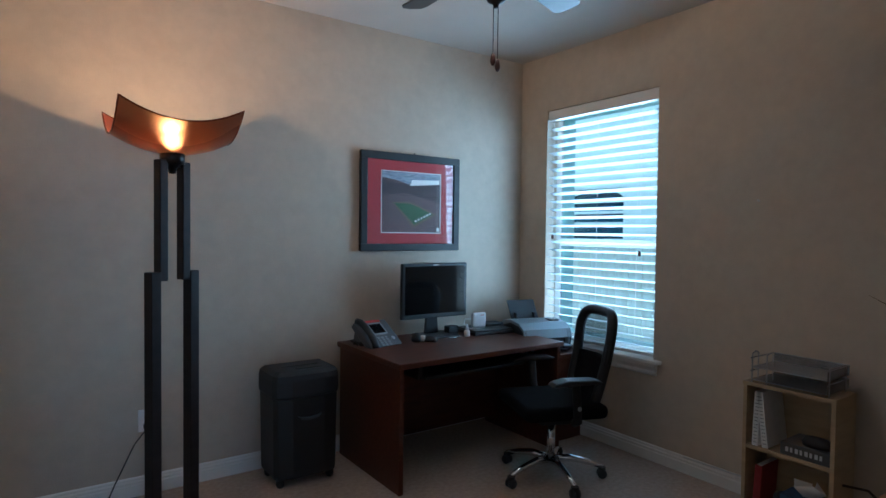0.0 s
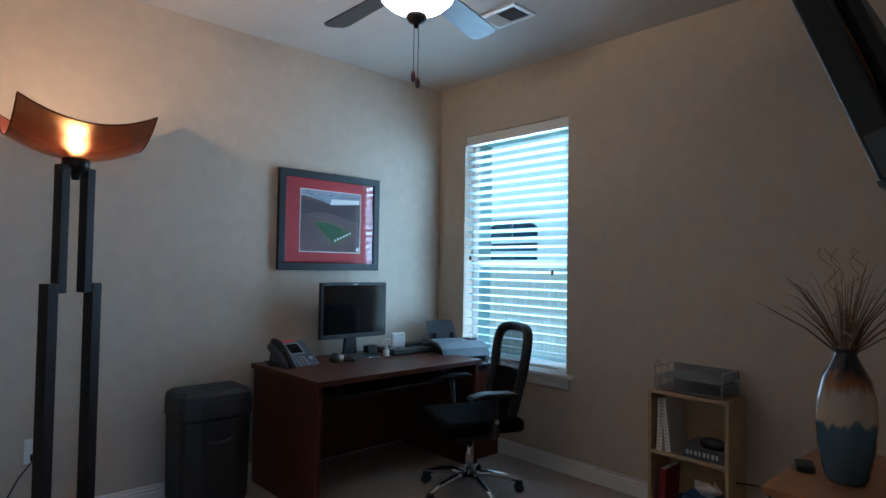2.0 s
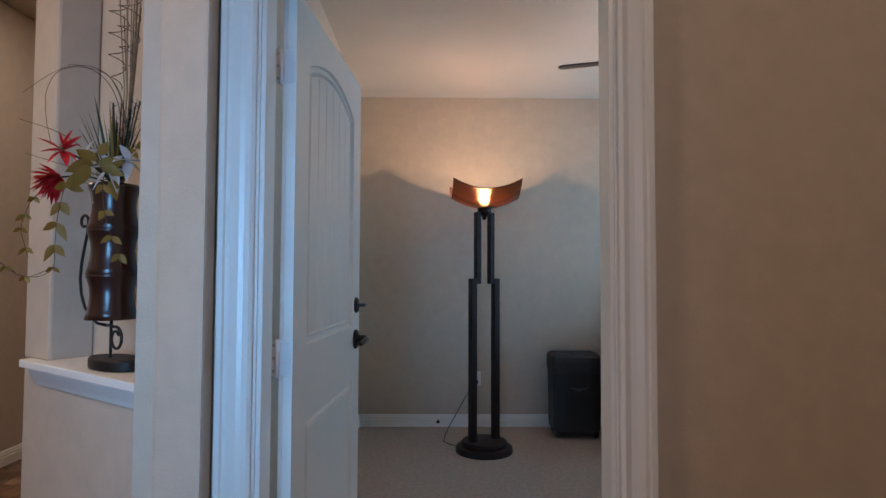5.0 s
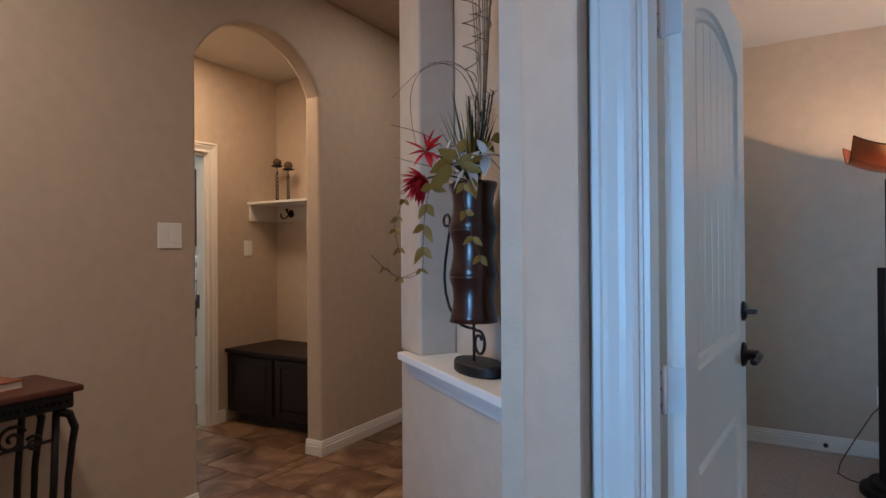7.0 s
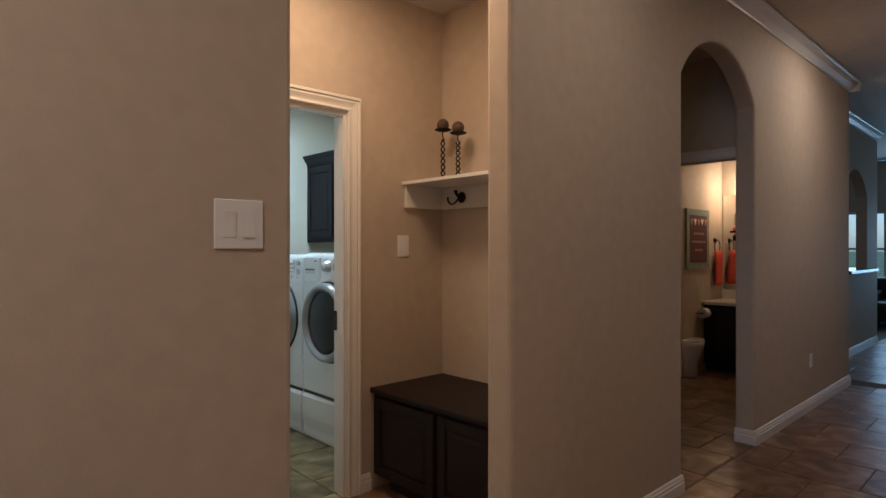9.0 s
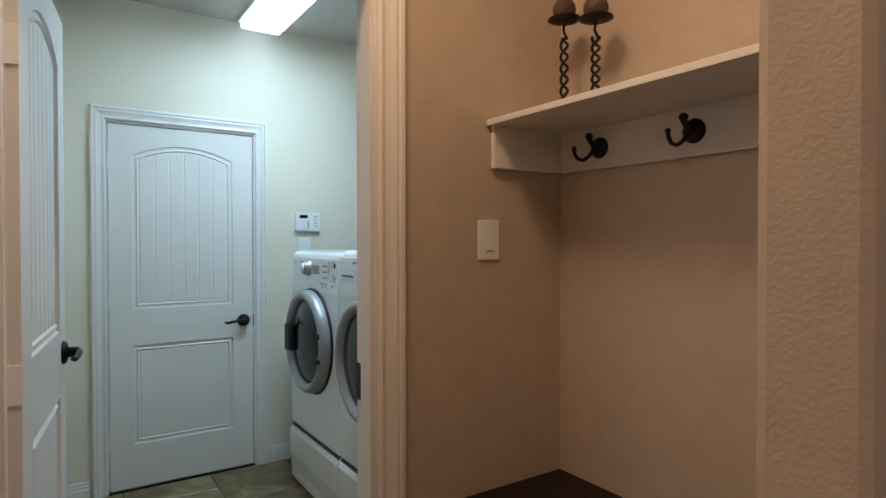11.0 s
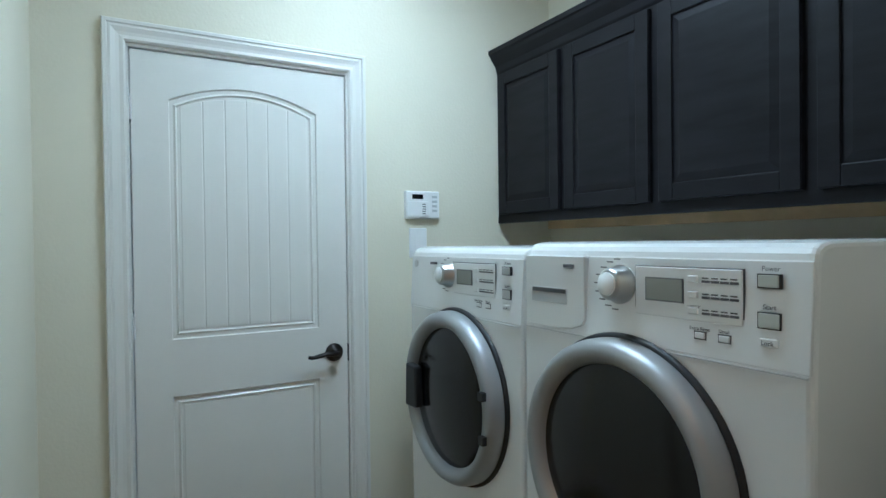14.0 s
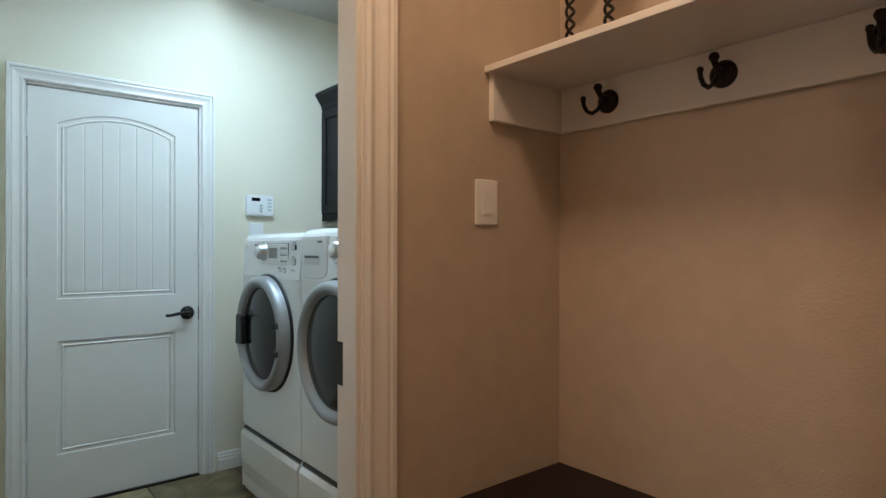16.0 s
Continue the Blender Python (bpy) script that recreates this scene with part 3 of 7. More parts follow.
for y, z in ((0.41, 0.78), (-0.36, 0.68)):
    cd = part("pull_cord", tube([(-0.04, y, z), (-0.038, y, hh - 0.08)], 0.0014, 5), WHITE, bl)
    part("tassel", lathe([(0, 0), (0.009, 0.002), (0.011, 0.02), (0.006, 0.034), (0, 0.036)], 12, Matrix.Translation((-0.04, y, z - 0.03))), CHERRY, cd, "brown wooden tassel", smooth=True)

# ---- outside the window ----
STUCCO = mat("pale_stucco", (0.76, 0.74, 0.7), 0.9, var=0.06, scale=3, bump=0.3, bscale=40)
FENCEW = mat("weathered_fence_boards", (0.56, 0.52, 0.46), 0.85, var=0.12, scale=5, stretch=(4, 4, 0.4), bump=0.2, bscale=30)
LAWN = mat("lawn", (0.06, 0.09, 0.03), 0.95, var=0.3, scale=20, bump=0.6, bscale=60)
structure("ground", boxes((6.2, -400, -0.4, 400, 400, -0.25), (-400, -400, -0.4, -5.4, 400, -0.25), (-5.4, 12.5, -0.4, 6.2, 400, -0.25), (-5.4, -400, -0.4, 6.2, -5.1, -0.25)), LAWN, "green lawn round the house", "ground")
nb = thing("neighbour_house", pose(11.0, 5.7, -0.25), "pale stucco house with a white-framed arched window", "house")
part("wall", boxes((0, -6, 0, 0.3, -1.05, 5.2), (0, 0.25, 0, 0.3, 6, 5.2), (0, -1.05, 0, 0.3, 0.25, 1.0), (0, -1.05, 2.5, 0.3, 0.25, 5.2)), STUCCO, nb)
part("roof", prism([(-0.5, 5.2), (4, 7.5), (4, 7.6), (-0.5, 5.34)], -6.3, 6.3, lambda u, v, w: (u, w, v)), mat("brown_shingles", (0.08, 0.06, 0.05), 0.9, var=0.3, scale=12), nb)
nw = part("window", prism([(-1.05, 1.0), (0.25, 1.0), (0.25, 2.5), (-1.05, 2.5)], 0.12, 0.16, IN_X), mat("dark_window_glass", (0.02, 0.05, 0.08), 0.15, var=0.2), nb, "dark window with half-open blinds")
for k in range(7):
    part("blind_slat", boxes((0.09, -1.0, 1.05 + k * 0.2, 0.118, 0.2, 1.1 + k * 0.2)), WHITE, nw)
part("arch_infill", prism([(-1.05, 2.28), *[(-0.4 + 0.65 * math.sin(a * math.pi / 16), 2.28 + 0.2 * math.cos(a * math.pi / 16)) for a in range(-8, 9)], (0.25, 2.28), (0.25, 2.5), (-1.05, 2.5)], 0.02, 0.115, IN_X), STUCCO, nb)
fe = thing("fence", pose(8.7, 1.2, -0.25), "pale weathered board fence between the houses", "fence")
for k in range(34):
    part("board", boxes((0, -3.6 + k * 0.2, 0.02 + random.uniform(0, 0.02), 0.022, -3.41 + k * 0.2, 1.62 + random.uniform(-0.01, 0.01))), FENCEW, fe)
for z in (0.4, 1.2):
    part("rail", boxes((0.022, -3.6, z, 0.06, 3.2, z + 0.09)), FENCEW, fe)
for y in (-3.0, -1.0, 1.0, 3.0):
    part("post", boxes((0.06, y - 0.05, 0, 0.16, y + 0.05, 1.65)), FENCEW, fe)

# ---- floor lamp ----
fl = thing("floor_lamp", pose(3.2, 1.07, 0), "dark wooden torchiere floor lamp with a lit curved amber bowl", "floor lamp")
part("base", lathe([(0, 0), (0.205, 0), (0.207, 0.012), (0.2, 0.04), (0.165, 0.046), (0.166, 0.066), (0.158, 0.08), (0, 0.082)], 48), DARKWOOD, fl, "round two-tier dark base", smooth=False, bevel=0.003)
rot = pose(0, 0, 0, 0, 0, 27)
for s in (-1, 1):
    bm = bmesh.new()
    a, b = sorted((s * 0.0735, s * 0.1195))
    box(bm, a, -0.027, 0.08, b, 0.027, 1.245, rot)
    part("lower_post", bm, DARKWOOD, fl, bevel=0.004)
    bm = bmesh.new()
    a, b = sorted((s * 0.037, s * 0.0765))
    box(bm, a, -0.023, 1.205, b, 0.023, 1.728, rot)
    part("upper_post", bm, DARKWOOD, fl, bevel=0.004)
part("socket", lathe([(0, 1.70), (0.014, 1.702), (0.018, 1.72), (0.03, 1.74), (0.05, 1.745), (0.052, 1.785), (0.04, 1.795), (0, 1.796)], 24, Matrix.Translation((0, 0, -0.028))), BRONZE, fl, smooth=True)
bm = bmesh.new()
N = 20
grid = []
for i in range(N + 1):
    for j in range(N + 1):
        u, v = -0.24 + 0.48 * i / N, -0.22 + 0.44 * j / N
        z = 1.754 + 0.07 * (abs(u) / 0.24) ** 2 + 0.12 * (abs(v) / 0.22) ** 2
        grid.append(bm.verts.new((u, v, z)))
for i in range(N):
    for j in range(N):
        a = i * (N + 1) + j
        bm.faces.new((grid[a], grid[a + N + 1], grid[a + N + 2], grid[a + 1]))
bmesh.ops.transform(bm, matrix=pose(0, 0, 0, 0, 0, 2), verts=bm.verts)
bowl = part("shade", bm, AMBER, fl, "curved amber glass bowl", smooth=True)
edge = [(i, 0) for i in range(N)] + [(N, j) for j in range(N)] + [(i, N) for i in range(N, 0, -1)] + [(0, j) for j in range(N, -1, -1)]
part("rim", tube([bowl.data.vertices[i * (N + 1) + j].co.copy() for i, j in edge], 0.0035, 6), AMBER_RIM, fl, smooth=True)
part("yoke", tube([rot @ Vector((-0.06, 0, 1.715)), rot @ Vector((0.06, 0, 1.715))], 0.01, 8), BRONZE, fl, smooth=True)
part("bulb", lathe([(0, 1.768), (0.012, 1.769), (0.022, 1.776), (0.031, 1.793), (0.034, 1.807), (0.03, 1.825), (0.018, 1.838), (0, 1.842)], 14), BULB, fl, "lit warm bulb", smooth=True)
part("cord", tube([(-0.16, 0.08, 0.012), (-0.24, 0.12, 0.012), (-0.29, 0.2, 0.015), (-0.27, 0.3, 0.05), (-0.18, 0.45, 0.17), (-0.08, 0.57, 0.31), (-0.01, 0.63, 0.37), (-0.01, 0.655, 0.375)], 0.0035, 6), BLACK, fl, "black power cord", smooth=True)
ol = thing("wall_outlet", pose(3.19, 1.745, 0.40), "white duplex outlet with a black plug", "outlet")
part("plate", boxes((-0.038, -0.006, -0.06, 0.038, 0.0, 0.06)), SWITCH, ol, bevel=0.003)
for z in (-0.03, 0.03):
    part("socket", boxes((-0.017, -0.009, z - 0.018, 0.017, -0.006, z + 0.018)), SWITCH, ol, bevel=0.002)
part("plug", boxes((-0.014, -0.045, -0.043, 0.014, -0.009, -0.012)), BLACK, ol, "black plug", bevel=0.005)
ds = thing("door_stop", pose(2.87, 1.73, 0.06), "dark rubber-tipped spring door stop on the baseboard", "door stop")
part("spring", tube([(0, 0, 0), (0, -0.06, 0)], 0.006, 8), SATIN, ds)
part("tip", lathe([(0, 0), (0.013, 0), (0.015, 0.012), (0.01, 0.02), (0, 0.021)], 14, Matrix.Translation((0, -0.06, 0)) @ pose(0, 0, 0, 90, 0, 0)), BLACK, ds, smooth=True)

# ---- shredder ----
SHRED = mat("charcoal_plastic", (0.02, 0.02, 0.022), 0.6, var=0.1)
sh = thing("paper_shredder", pose(3.955, 1.5, 0) @ Matrix.Diagonal((0.98, 1.0, 1.0, 1)), "black paper shredder on small casters beside the desk", "shredder")
OUT = [(-0.2, -0.1), (-0.185, -0.14), (-0.1, -0.158), (0.1, -0.158), (0.185, -0.14), (0.2, -0.1), (0.2, 0.13), (-0.2, 0.13)]


def loft(rings):
    bm = bmesh.new()
    r = [[bm.verts.new((x * s, y * s2, z)) for x, y in OUT] for s, s2, z in rings]
    n = len(OUT)
    for a, b in zip(r, r[1:]):
        for k in range(n):
            bm.faces.new((a[k], a[(k + 1) % n], b[(k + 1) % n], b[k]))
    bm.faces.new(r[0][::-1])
    bm.faces.new(r[-1])
    return bm


part("bin", loft([(0.9, 0.9, 0.05), (0.93, 0.94, 0.07), (0.96, 0.97, 0.5)]), BLACK, sh, "black pull-out bin", bevel=0.004)
part("head", loft([(0.97, 0.97, 0.502), (1.0, 1.0, 0.52), (1.0, 1.0, 0.6), (0.97, 0.97, 0.63), (0.85, 0.82, 0.652)]), SHRED, sh, "dark grey cutting head", bevel=0.006)
part("slot", boxes((-0.11, -0.012, 0.65, 0.11, 0.006, 0.655)), BLACK, sh)
part("button_strip", boxes((-0.05, -0.1, 0.648, 0.1, -0.06, 0.657)), BLACK, sh, bevel=0.003)
part("bin_handle", prism([(-0.07, 0.405), (-0.05, 0.385), (0, 0.377), (0.05, 0.385), (0.07, 0.405), (0.05, 0.397), (0, 0.391), (-0.05, 0.397)], -0.168, -0.15, IN_Y), GREYP, sh, "grey curved grip")
for x in (-0.15, 0.15):
    for y in (-0.1, 0.1):
        part("caster", lathe([(0, -0.012), (0.022, -0.012), (0.025, -0.006), (0.025, 0.006), (0.022, 0.012), (0, 0.012)], 16, Matrix.Translation((x, y, 0.026)) @ pose(0, 0, 0, 0, 90, 20)), BLACK, sh)
        part("fork", boxes((x - 0.02, y - 0.012, 0.035, x + 0.02, y + 0.012, 0.056)), BLACK, sh, bevel=0.003)

# ---- desk ----
dk = thing("desk", pose(4.29, 0.93, 0), "cherry laminate office desk with panel sides", "desk")
part("desktop", boxes((0, 0, 0.69, 1.26, 0.78, 0.722)), CHERRY, dk, bevel=0.004)
part("side_panel", boxes((0.012, 0.02, 0.0, 0.04, 0.76, 0.69)), CHERRY, dk, bevel=0.002)
part("side_panel", boxes((1.22, 0.02, 0.0, 1.248, 0.76, 0.69)), CHERRY, dk, bevel=0.002)
part("modesty_panel", boxes((0.04, 0.62, 0.08, 1.22, 0.64, 0.69)), CHERRY, dk)
part("keyboard_tray", boxes((0.2, 0.05, 0.6, 0.95, 0.34, 0.618)), BLACK, dk, "black sliding keyboard tray under the top", bevel=0.004)
for x in (0.17, 0.955):
    part("tray_rail", boxes((x, 0.08, 0.6, x + 0.025, 0.4, 0.69)), BLACK, dk)
pd = thing("printer_stand", pose(5.58, 1.05, 0), "low cherry laminate stand beside the desk", "stand")
part("top", boxes((0, 0, 0.57, 0.3, 0.66, 0.6)), CHERRY, pd, bevel=0.003)
for y in (0.01, 0.62):
    part("side_panel", boxes((0.01, y, 0, 0.29, y + 0.025, 0.57)), CHERRY, pd)
part("shelf", boxes((0.012, 0.036, 0.25, 0.288, 0.619, 0.27)), CHERRY, pd)

mo = thing("monitor", pose(4.945, 1.56, 0.722), "black flat-screen monitor, switched off, on a stand", "monitor")
part("bezel", boxes((-0.266, -0.012, 0.125, 0.266, 0.022, 0.498)), BLACK, mo, bevel=0.006)
part("screen", boxes((-0.247, -0.0145, 0.155, 0.247, -0.0118, 0.478)), SCREEN, mo, "dark glossy screen")
part("back_housing", boxes((-0.19, 0.022, 0.18, 0.19, 0.05, 0.44)), BLACK, mo, bevel=0.015)
part("maker_badge", boxes((-0.022, -0.0135, 0.484, 0.022, -0.0118, 0.489)), LIGHTGREY, mo)
part("neck", prism([(-0.055, 0.01), (0.055, 0.01), (0.04, 0.16), (0.035, 0.3), (-0.035, 0.3), (-0.04, 0.16)], 0.03, 0.055, IN_Y), BLACK, mo, bevel=0.004)
part("foot", boxes((-0.13, -0.12, 0.0, 0.13, 0.09, 0.014)), BLACK, mo, bevel=0.006)

ph = thing("desk_phone", pose(4.47, 1.5, 0.722, 0, 0, 12), "grey office desk phone with colour screen and curled cord", "telephone")
tilt = pose(0, 0, 0.035, 38, 0, 0)
bm = bmesh.new()
box(bm, -0.13, -0.11, -0.01, 0.13, 0.13, 0.03, tilt)
body = part("body", bm, GREYP, ph, bevel=0.008)
part("foot", prism([(-0.1, 0.0), (0.12, 0.0), (0.1, 0.1), (-0.03, 0.02)], -0.1, 0.1, lambda u, v, w: (w, u, v)), GREYP, ph)
bm = bmesh.new()
box(bm, -0.05, 0.0, 0.03, 0.07, 0.105, 0.036, tilt)
PHONEGREY = mat("mid_grey_plastic", (0.2, 0.21, 0.23), 0.45, var=0.05)
part("screen_frame", bm, PHONEGREY, ph, bevel=0.003)
bm = bmesh.new()
box(bm, -0.035, 0.012, 0.0355, 0.055, 0.088, 0.038, tilt)
part("screen", bm, SCREEN, ph)
bm = bmesh.new()
box(bm, -0.05, 0.108, 0.03, 0.07, 0.124, 0.037, tilt)
part("status_lamp", bm, mat("red_lamp", (0.5, 0.05, 0.04), 0.4), ph, "red message lamp")
for r in range(4):
    for c in range(3):
        bm = bmesh.new()
        box(bm, -0.035 + c * 0.03, -0.09 + r * 0.02, 0.03, -0.015 + c * 0.03, -0.077 + r * 0.02, 0.034, tilt)
        part("key", bm, PHONEGREY, ph)
part("round_key", lathe([(0, 0.03), (0.013, 0.03), (0.013, 0.035), (0, 0.036)], 14, tilt @ Matrix.Translation((0.085, -0.04, 0))), LIGHTGREY, ph)
pts = [tilt @ Vector((-0.1, -0.1 + 0.23 * k / 10, 0.035 + 0.03 * math.sin(math.pi * k / 10) ** 0.5)) for k in range(11)]
hs = part("handset", tube(pts, 0.022, 10), BLACK, ph, "dark handset", smooth=True)
part("cord", tube([(-0.12 - 0.02 * math.sin(k * 0.2) + 0.008 * math.cos(k * 1.6), -0.02 + 0.002 * k, 0.012 + 0.008 * math.sin(k * 1.6)) for k in range(60)], 0.003, 5), BLACK, ph, "black cord")
cb = thing("phone_cables", pose(4.33, 1.6, 0.722), "black cables lying behind the phone", "cable")
part("cable", tube([(0.0, -0.1, 0.006), (-0.0, 0.0, 0.02), (0.06, 0.05, 0.01), (0.16, 0.03, 0.008), (0.24, 0.0, 0.01)], 0.005, 6), BLACK, cb, smooth=True)

wc = thing("desk_clutter_camera", pose(4.72, 1.44, 0.722), "small black webcam with a pale round lens", "webcam")
part("body", lathe([(0, 0), (0.03, 0.002), (0.034, 0.02), (0.026, 0.045), (0.012, 0.056), (0, 0.058)], 16), BLACK, wc, smooth=True)
part("lens", lathe([(0, 0), (0.022, 0.003), (0.026, 0.02), (0.014, 0.036), (0, 0.04)], 14, Matrix.Translation((0.045, -0.01, 0.0))), PAPER, wc, "pale round knob", smooth=True)
ms = thing("computer_mouse", pose(4.80, 1.40, 0.722, 0, 0, 30), "small black computer mouse on the desk", "mouse")
part("shell", lathe([(0, 0), (0.03, 0), (0.034, 0.012), (0.026, 0.028), (0.012, 0.036), (0, 0.038)], 18, sx=1.0, sy=1.6), BLACK, ms, smooth=True)
kys = thing("key_ring", pose(5.0, 1.42, 0.722), "silver keys lying on the desk", "keys")
part("ring", tube([(0.02 * math.cos(a * 0.4), 0.02 * math.sin(a * 0.4), 0.004) for a in range(16)], 0.002, 5), CHROME, kys)
part("key", boxes((0.015, -0.006, 0.001, 0.07, 0.006, 0.0035)), CHROME, kys, bevel=0.001)
bt = thing("glue_bottle", pose(5.12, 1.42, 0.722), "small white bottle with a tapered cap", "bottle")
part("bottle", lathe([(0, 0), (0.02, 0), (0.021, 0.035), (0.012, 0.045), (0, 0.046)], 18), PAPER, bt, smooth=True)
part("cap", lathe([(0.012, 0.045), (0.011, 0.055), (0.004, 0.085), (0, 0.086)], 14), LIGHTGREY, bt, smooth=True)
sp2 = thing("desk_speaker", pose(5.08, 1.55, 0.722), "small black box behind the bottle", "box")
part("box", boxes((-0.04, -0.03, 0, 0.04, 0.03, 0.06)), BLACK, sp2, bevel=0.005)
dl = thing("laptop", pose(5.34, 1.5, 0.722, 0, 0, -4), "closed black laptop in its dock", "laptop")
part("base", boxes((-0.17, -0.13, 0, 0.17, 0.12, 0.022)), BLACK, dl, bevel=0.005)
part("lid", boxes((-0.165, -0.125, 0.024, 0.165, 0.115, 0.034)), BLACK, dl, bevel=0.004)
part("dock", boxes((0.02, 0.0, 0.034, 0.17, 0.11, 0.055)), BLACK, dl, bevel=0.005)
ro = thing("router", pose(5.30, 1.52, 0.756, 0, 0, -8), "small white router standing on the laptop", "router")
part("case", boxes((-0.055, -0.016, 0.0, 0.055, 0.016, 0.105)), PAPER, ro, bevel=0.012)
part("badge", boxes((0.01, -0.0175, 0.085, 0.04, -0.0155, 0.09)), mat("orange_badge", (0.6, 0.15, 0.05), 0.5), ro)
part("cable", tube([(-0.05, 0.01, 0.06), (-0.1, 0.02, 0.06), (-0.12, 0.0, 0.03), (-0.09, -0.03, 0.0), (-0.03, -0.05, -0.002), (0.03, -0.04, -0.001)], 0.003, 6), PAPER, ro, smooth=True)

SHELL = mat("blue_grey_plastic", (0.2, 0.23, 0.26), 0.4, var=0.04)
pr = thing("laser_printer", pose(5.69, 1.36, 0.60, 0, 0, -14), "grey and black laser printer with its paper tray raised", "printer")
part("body", boxes((-0.158, -0.15, 0.0, 0.158, 0.19, 0.15)), BLACK, pr, bevel=0.01)
cheek = [(-0.19, 0.0), (0.17, 0.0), (0.2, 0.05), (0.19, 0.14), (0.12, 0.19), (0.0, 0.205), (-0.12, 0.195), (-0.19, 0.16), (-0.215, 0.1)]
part("side_panel", prism(cheek, -0.188, -0.158, IN_X), BLACK, pr, "black rounded side", bevel=0.008)
part("side_panel", prism(cheek, 0.158, 0.188, IN_X), BLACK, pr, "black rounded side", bevel=0.008)
band = [(-0.215, 0.1), (-0.19, 0.16), (-0.12, 0.197), (0.0, 0.209), (0.12, 0.194), (0.16, 0.16), (0.14, 0.15), (0.0, 0.185), (-0.12, 0.175), (-0.175, 0.145), (-0.195, 0.098)]
part("top_cover", prism(band, -0.192, 0.192, IN_X), SHELL, pr, "blue-grey curved top cover", bevel=0.004)
for x in (-0.175, 0.155):
    part("front_pillar", prism([(-0.2, 0.0), (-0.17, 0.0), (-0.17, 0.15), (-0.198, 0.15), (-0.218, 0.1)], x, x + 0.02, IN_X), SHELL, pr, bevel=0.003)
part("output_tray", boxes((-0.15, -0.27, 0.045, 0.15, -0.15, 0.056)), SHELL, pr, "open output tray", bevel=0.004)
part("output_slot", boxes((-0.154, -0.186, 0.062, 0.154, -0.155, 0.1)), BLACK, pr, bevel=0.003)
part("slot_lip", boxes((-0.154, -0.205, 0.1, 0.154, -0.17, 0.11)), SHELL, pr, bevel=0.003)
part("paper_shelf", boxes((-0.14, -0.23, 0.014, 0.14, -0.15, 0.022)), SHELL, pr, bevel=0.003)
bm = bmesh.new()
box(bm, -0.115, 0.0, 0.0, 0.115, 0.16, 0.006, pose(0, 0.13, 0.185, 58, 0, 0))
ps = part("paper_support", bm, SHRED, pr, "dark raised paper support", bevel=0.003)
for q in (0.05, 0.09, 0.13):
    bm = bmesh.new()
    box(bm, -0.1, q, -0.003, 0.1, q + 0.006, 0.0, pose(0, 0.13, 0.185, 58, 0, 0))
    part("support_rib", bm, GREYP, ps)
for x in (-0.085, 0.07):
    part("paper_guide", boxes((x, 0.11, 0.19, x + 0.012, 0.15, 0.235)), SHRED, pr, bevel=0.002)
part("control_pad", boxes((0.08, -0.1, 0.19, 0.15, -0.02, 0.213)), GREYP, pr, bevel=0.004)
for k in range(3):
    part("button", boxes((0.1 + k * 0.014, -0.085, 0.213, 0.109 + k * 0.014, -0.07, 0.2155)), LIGHTGREY, pr)

# ---- office chair ----
CH = pose(5.18, 0.68, 0, 0, 0, 158)
ch = thing("office_chair", CH, "black mesh-back office chair with armrests and chrome star base", "chair")
for k in range(5):
    a = math.radians(72 * k + 20)
    d = Vector((math.cos(a), math.sin(a), 0))
    leg = part("base_leg", tube([d * 0.03 + Vector((0, 0, 0.11)), d * 0.12 + Vector((0, 0, 0.115)), d * 0.22 + Vector((0, 0, 0.095)), d * 0.3 + Vector((0, 0, 0.07))], 0.024, 10, taper=0.6), CHROME, ch, "chrome base leg", smooth=True)
    c = d * 0.3
    for s in (-1, 1):
        o = Vector((-d.y, d.x, 0)) * 0.014 * s
        part("caster", lathe([(0, -0.01), (0.024, -0.01), (0.028, -0.004), (0.028, 0.004), (0.024, 0.01), (0, 0.01)], 16, Matrix.Translation(c + o + Vector((0, 0, 0.0285))) @ pose(0, 0, 0, 90, 0, math.degrees(a))), BLACK, ch, smooth=True)
    part("caster_hood", tube([c + Vector((0, 0, 0.045)), c + Vector((0, 0, 0.068))], 0.022, 10), BLACK, ch)
part("gas_column", tube([(0, 0, 0.1), (0, 0, 0.34)], 0.024, 14), CHROME, ch, "chrome gas column", smooth=True)
part("mechanism", boxes((-0.11, -0.09, 0.33, 0.1, 0.09, 0.39)), BLACK, ch, bevel=0.015)
seat = boxes((-0.24, -0.25, 0.4, 0.25, 0.25, 0.48))
part("seat", seat, FABRIC, ch, "black padded seat", bevel=0.035, seg=4)


def back_pt(u, v, w=0.0):
    """u across, v up the backrest (0 to 1)."""
    lean = -0.22 - 0.02 * math.sin(v * 3.0) - 0.1 * v
    return Vector((lean + w + 0.06 * (u / 0.24) ** 2, u * (0.72 + 0.28 * v), 0.4 + 0.58 * v))


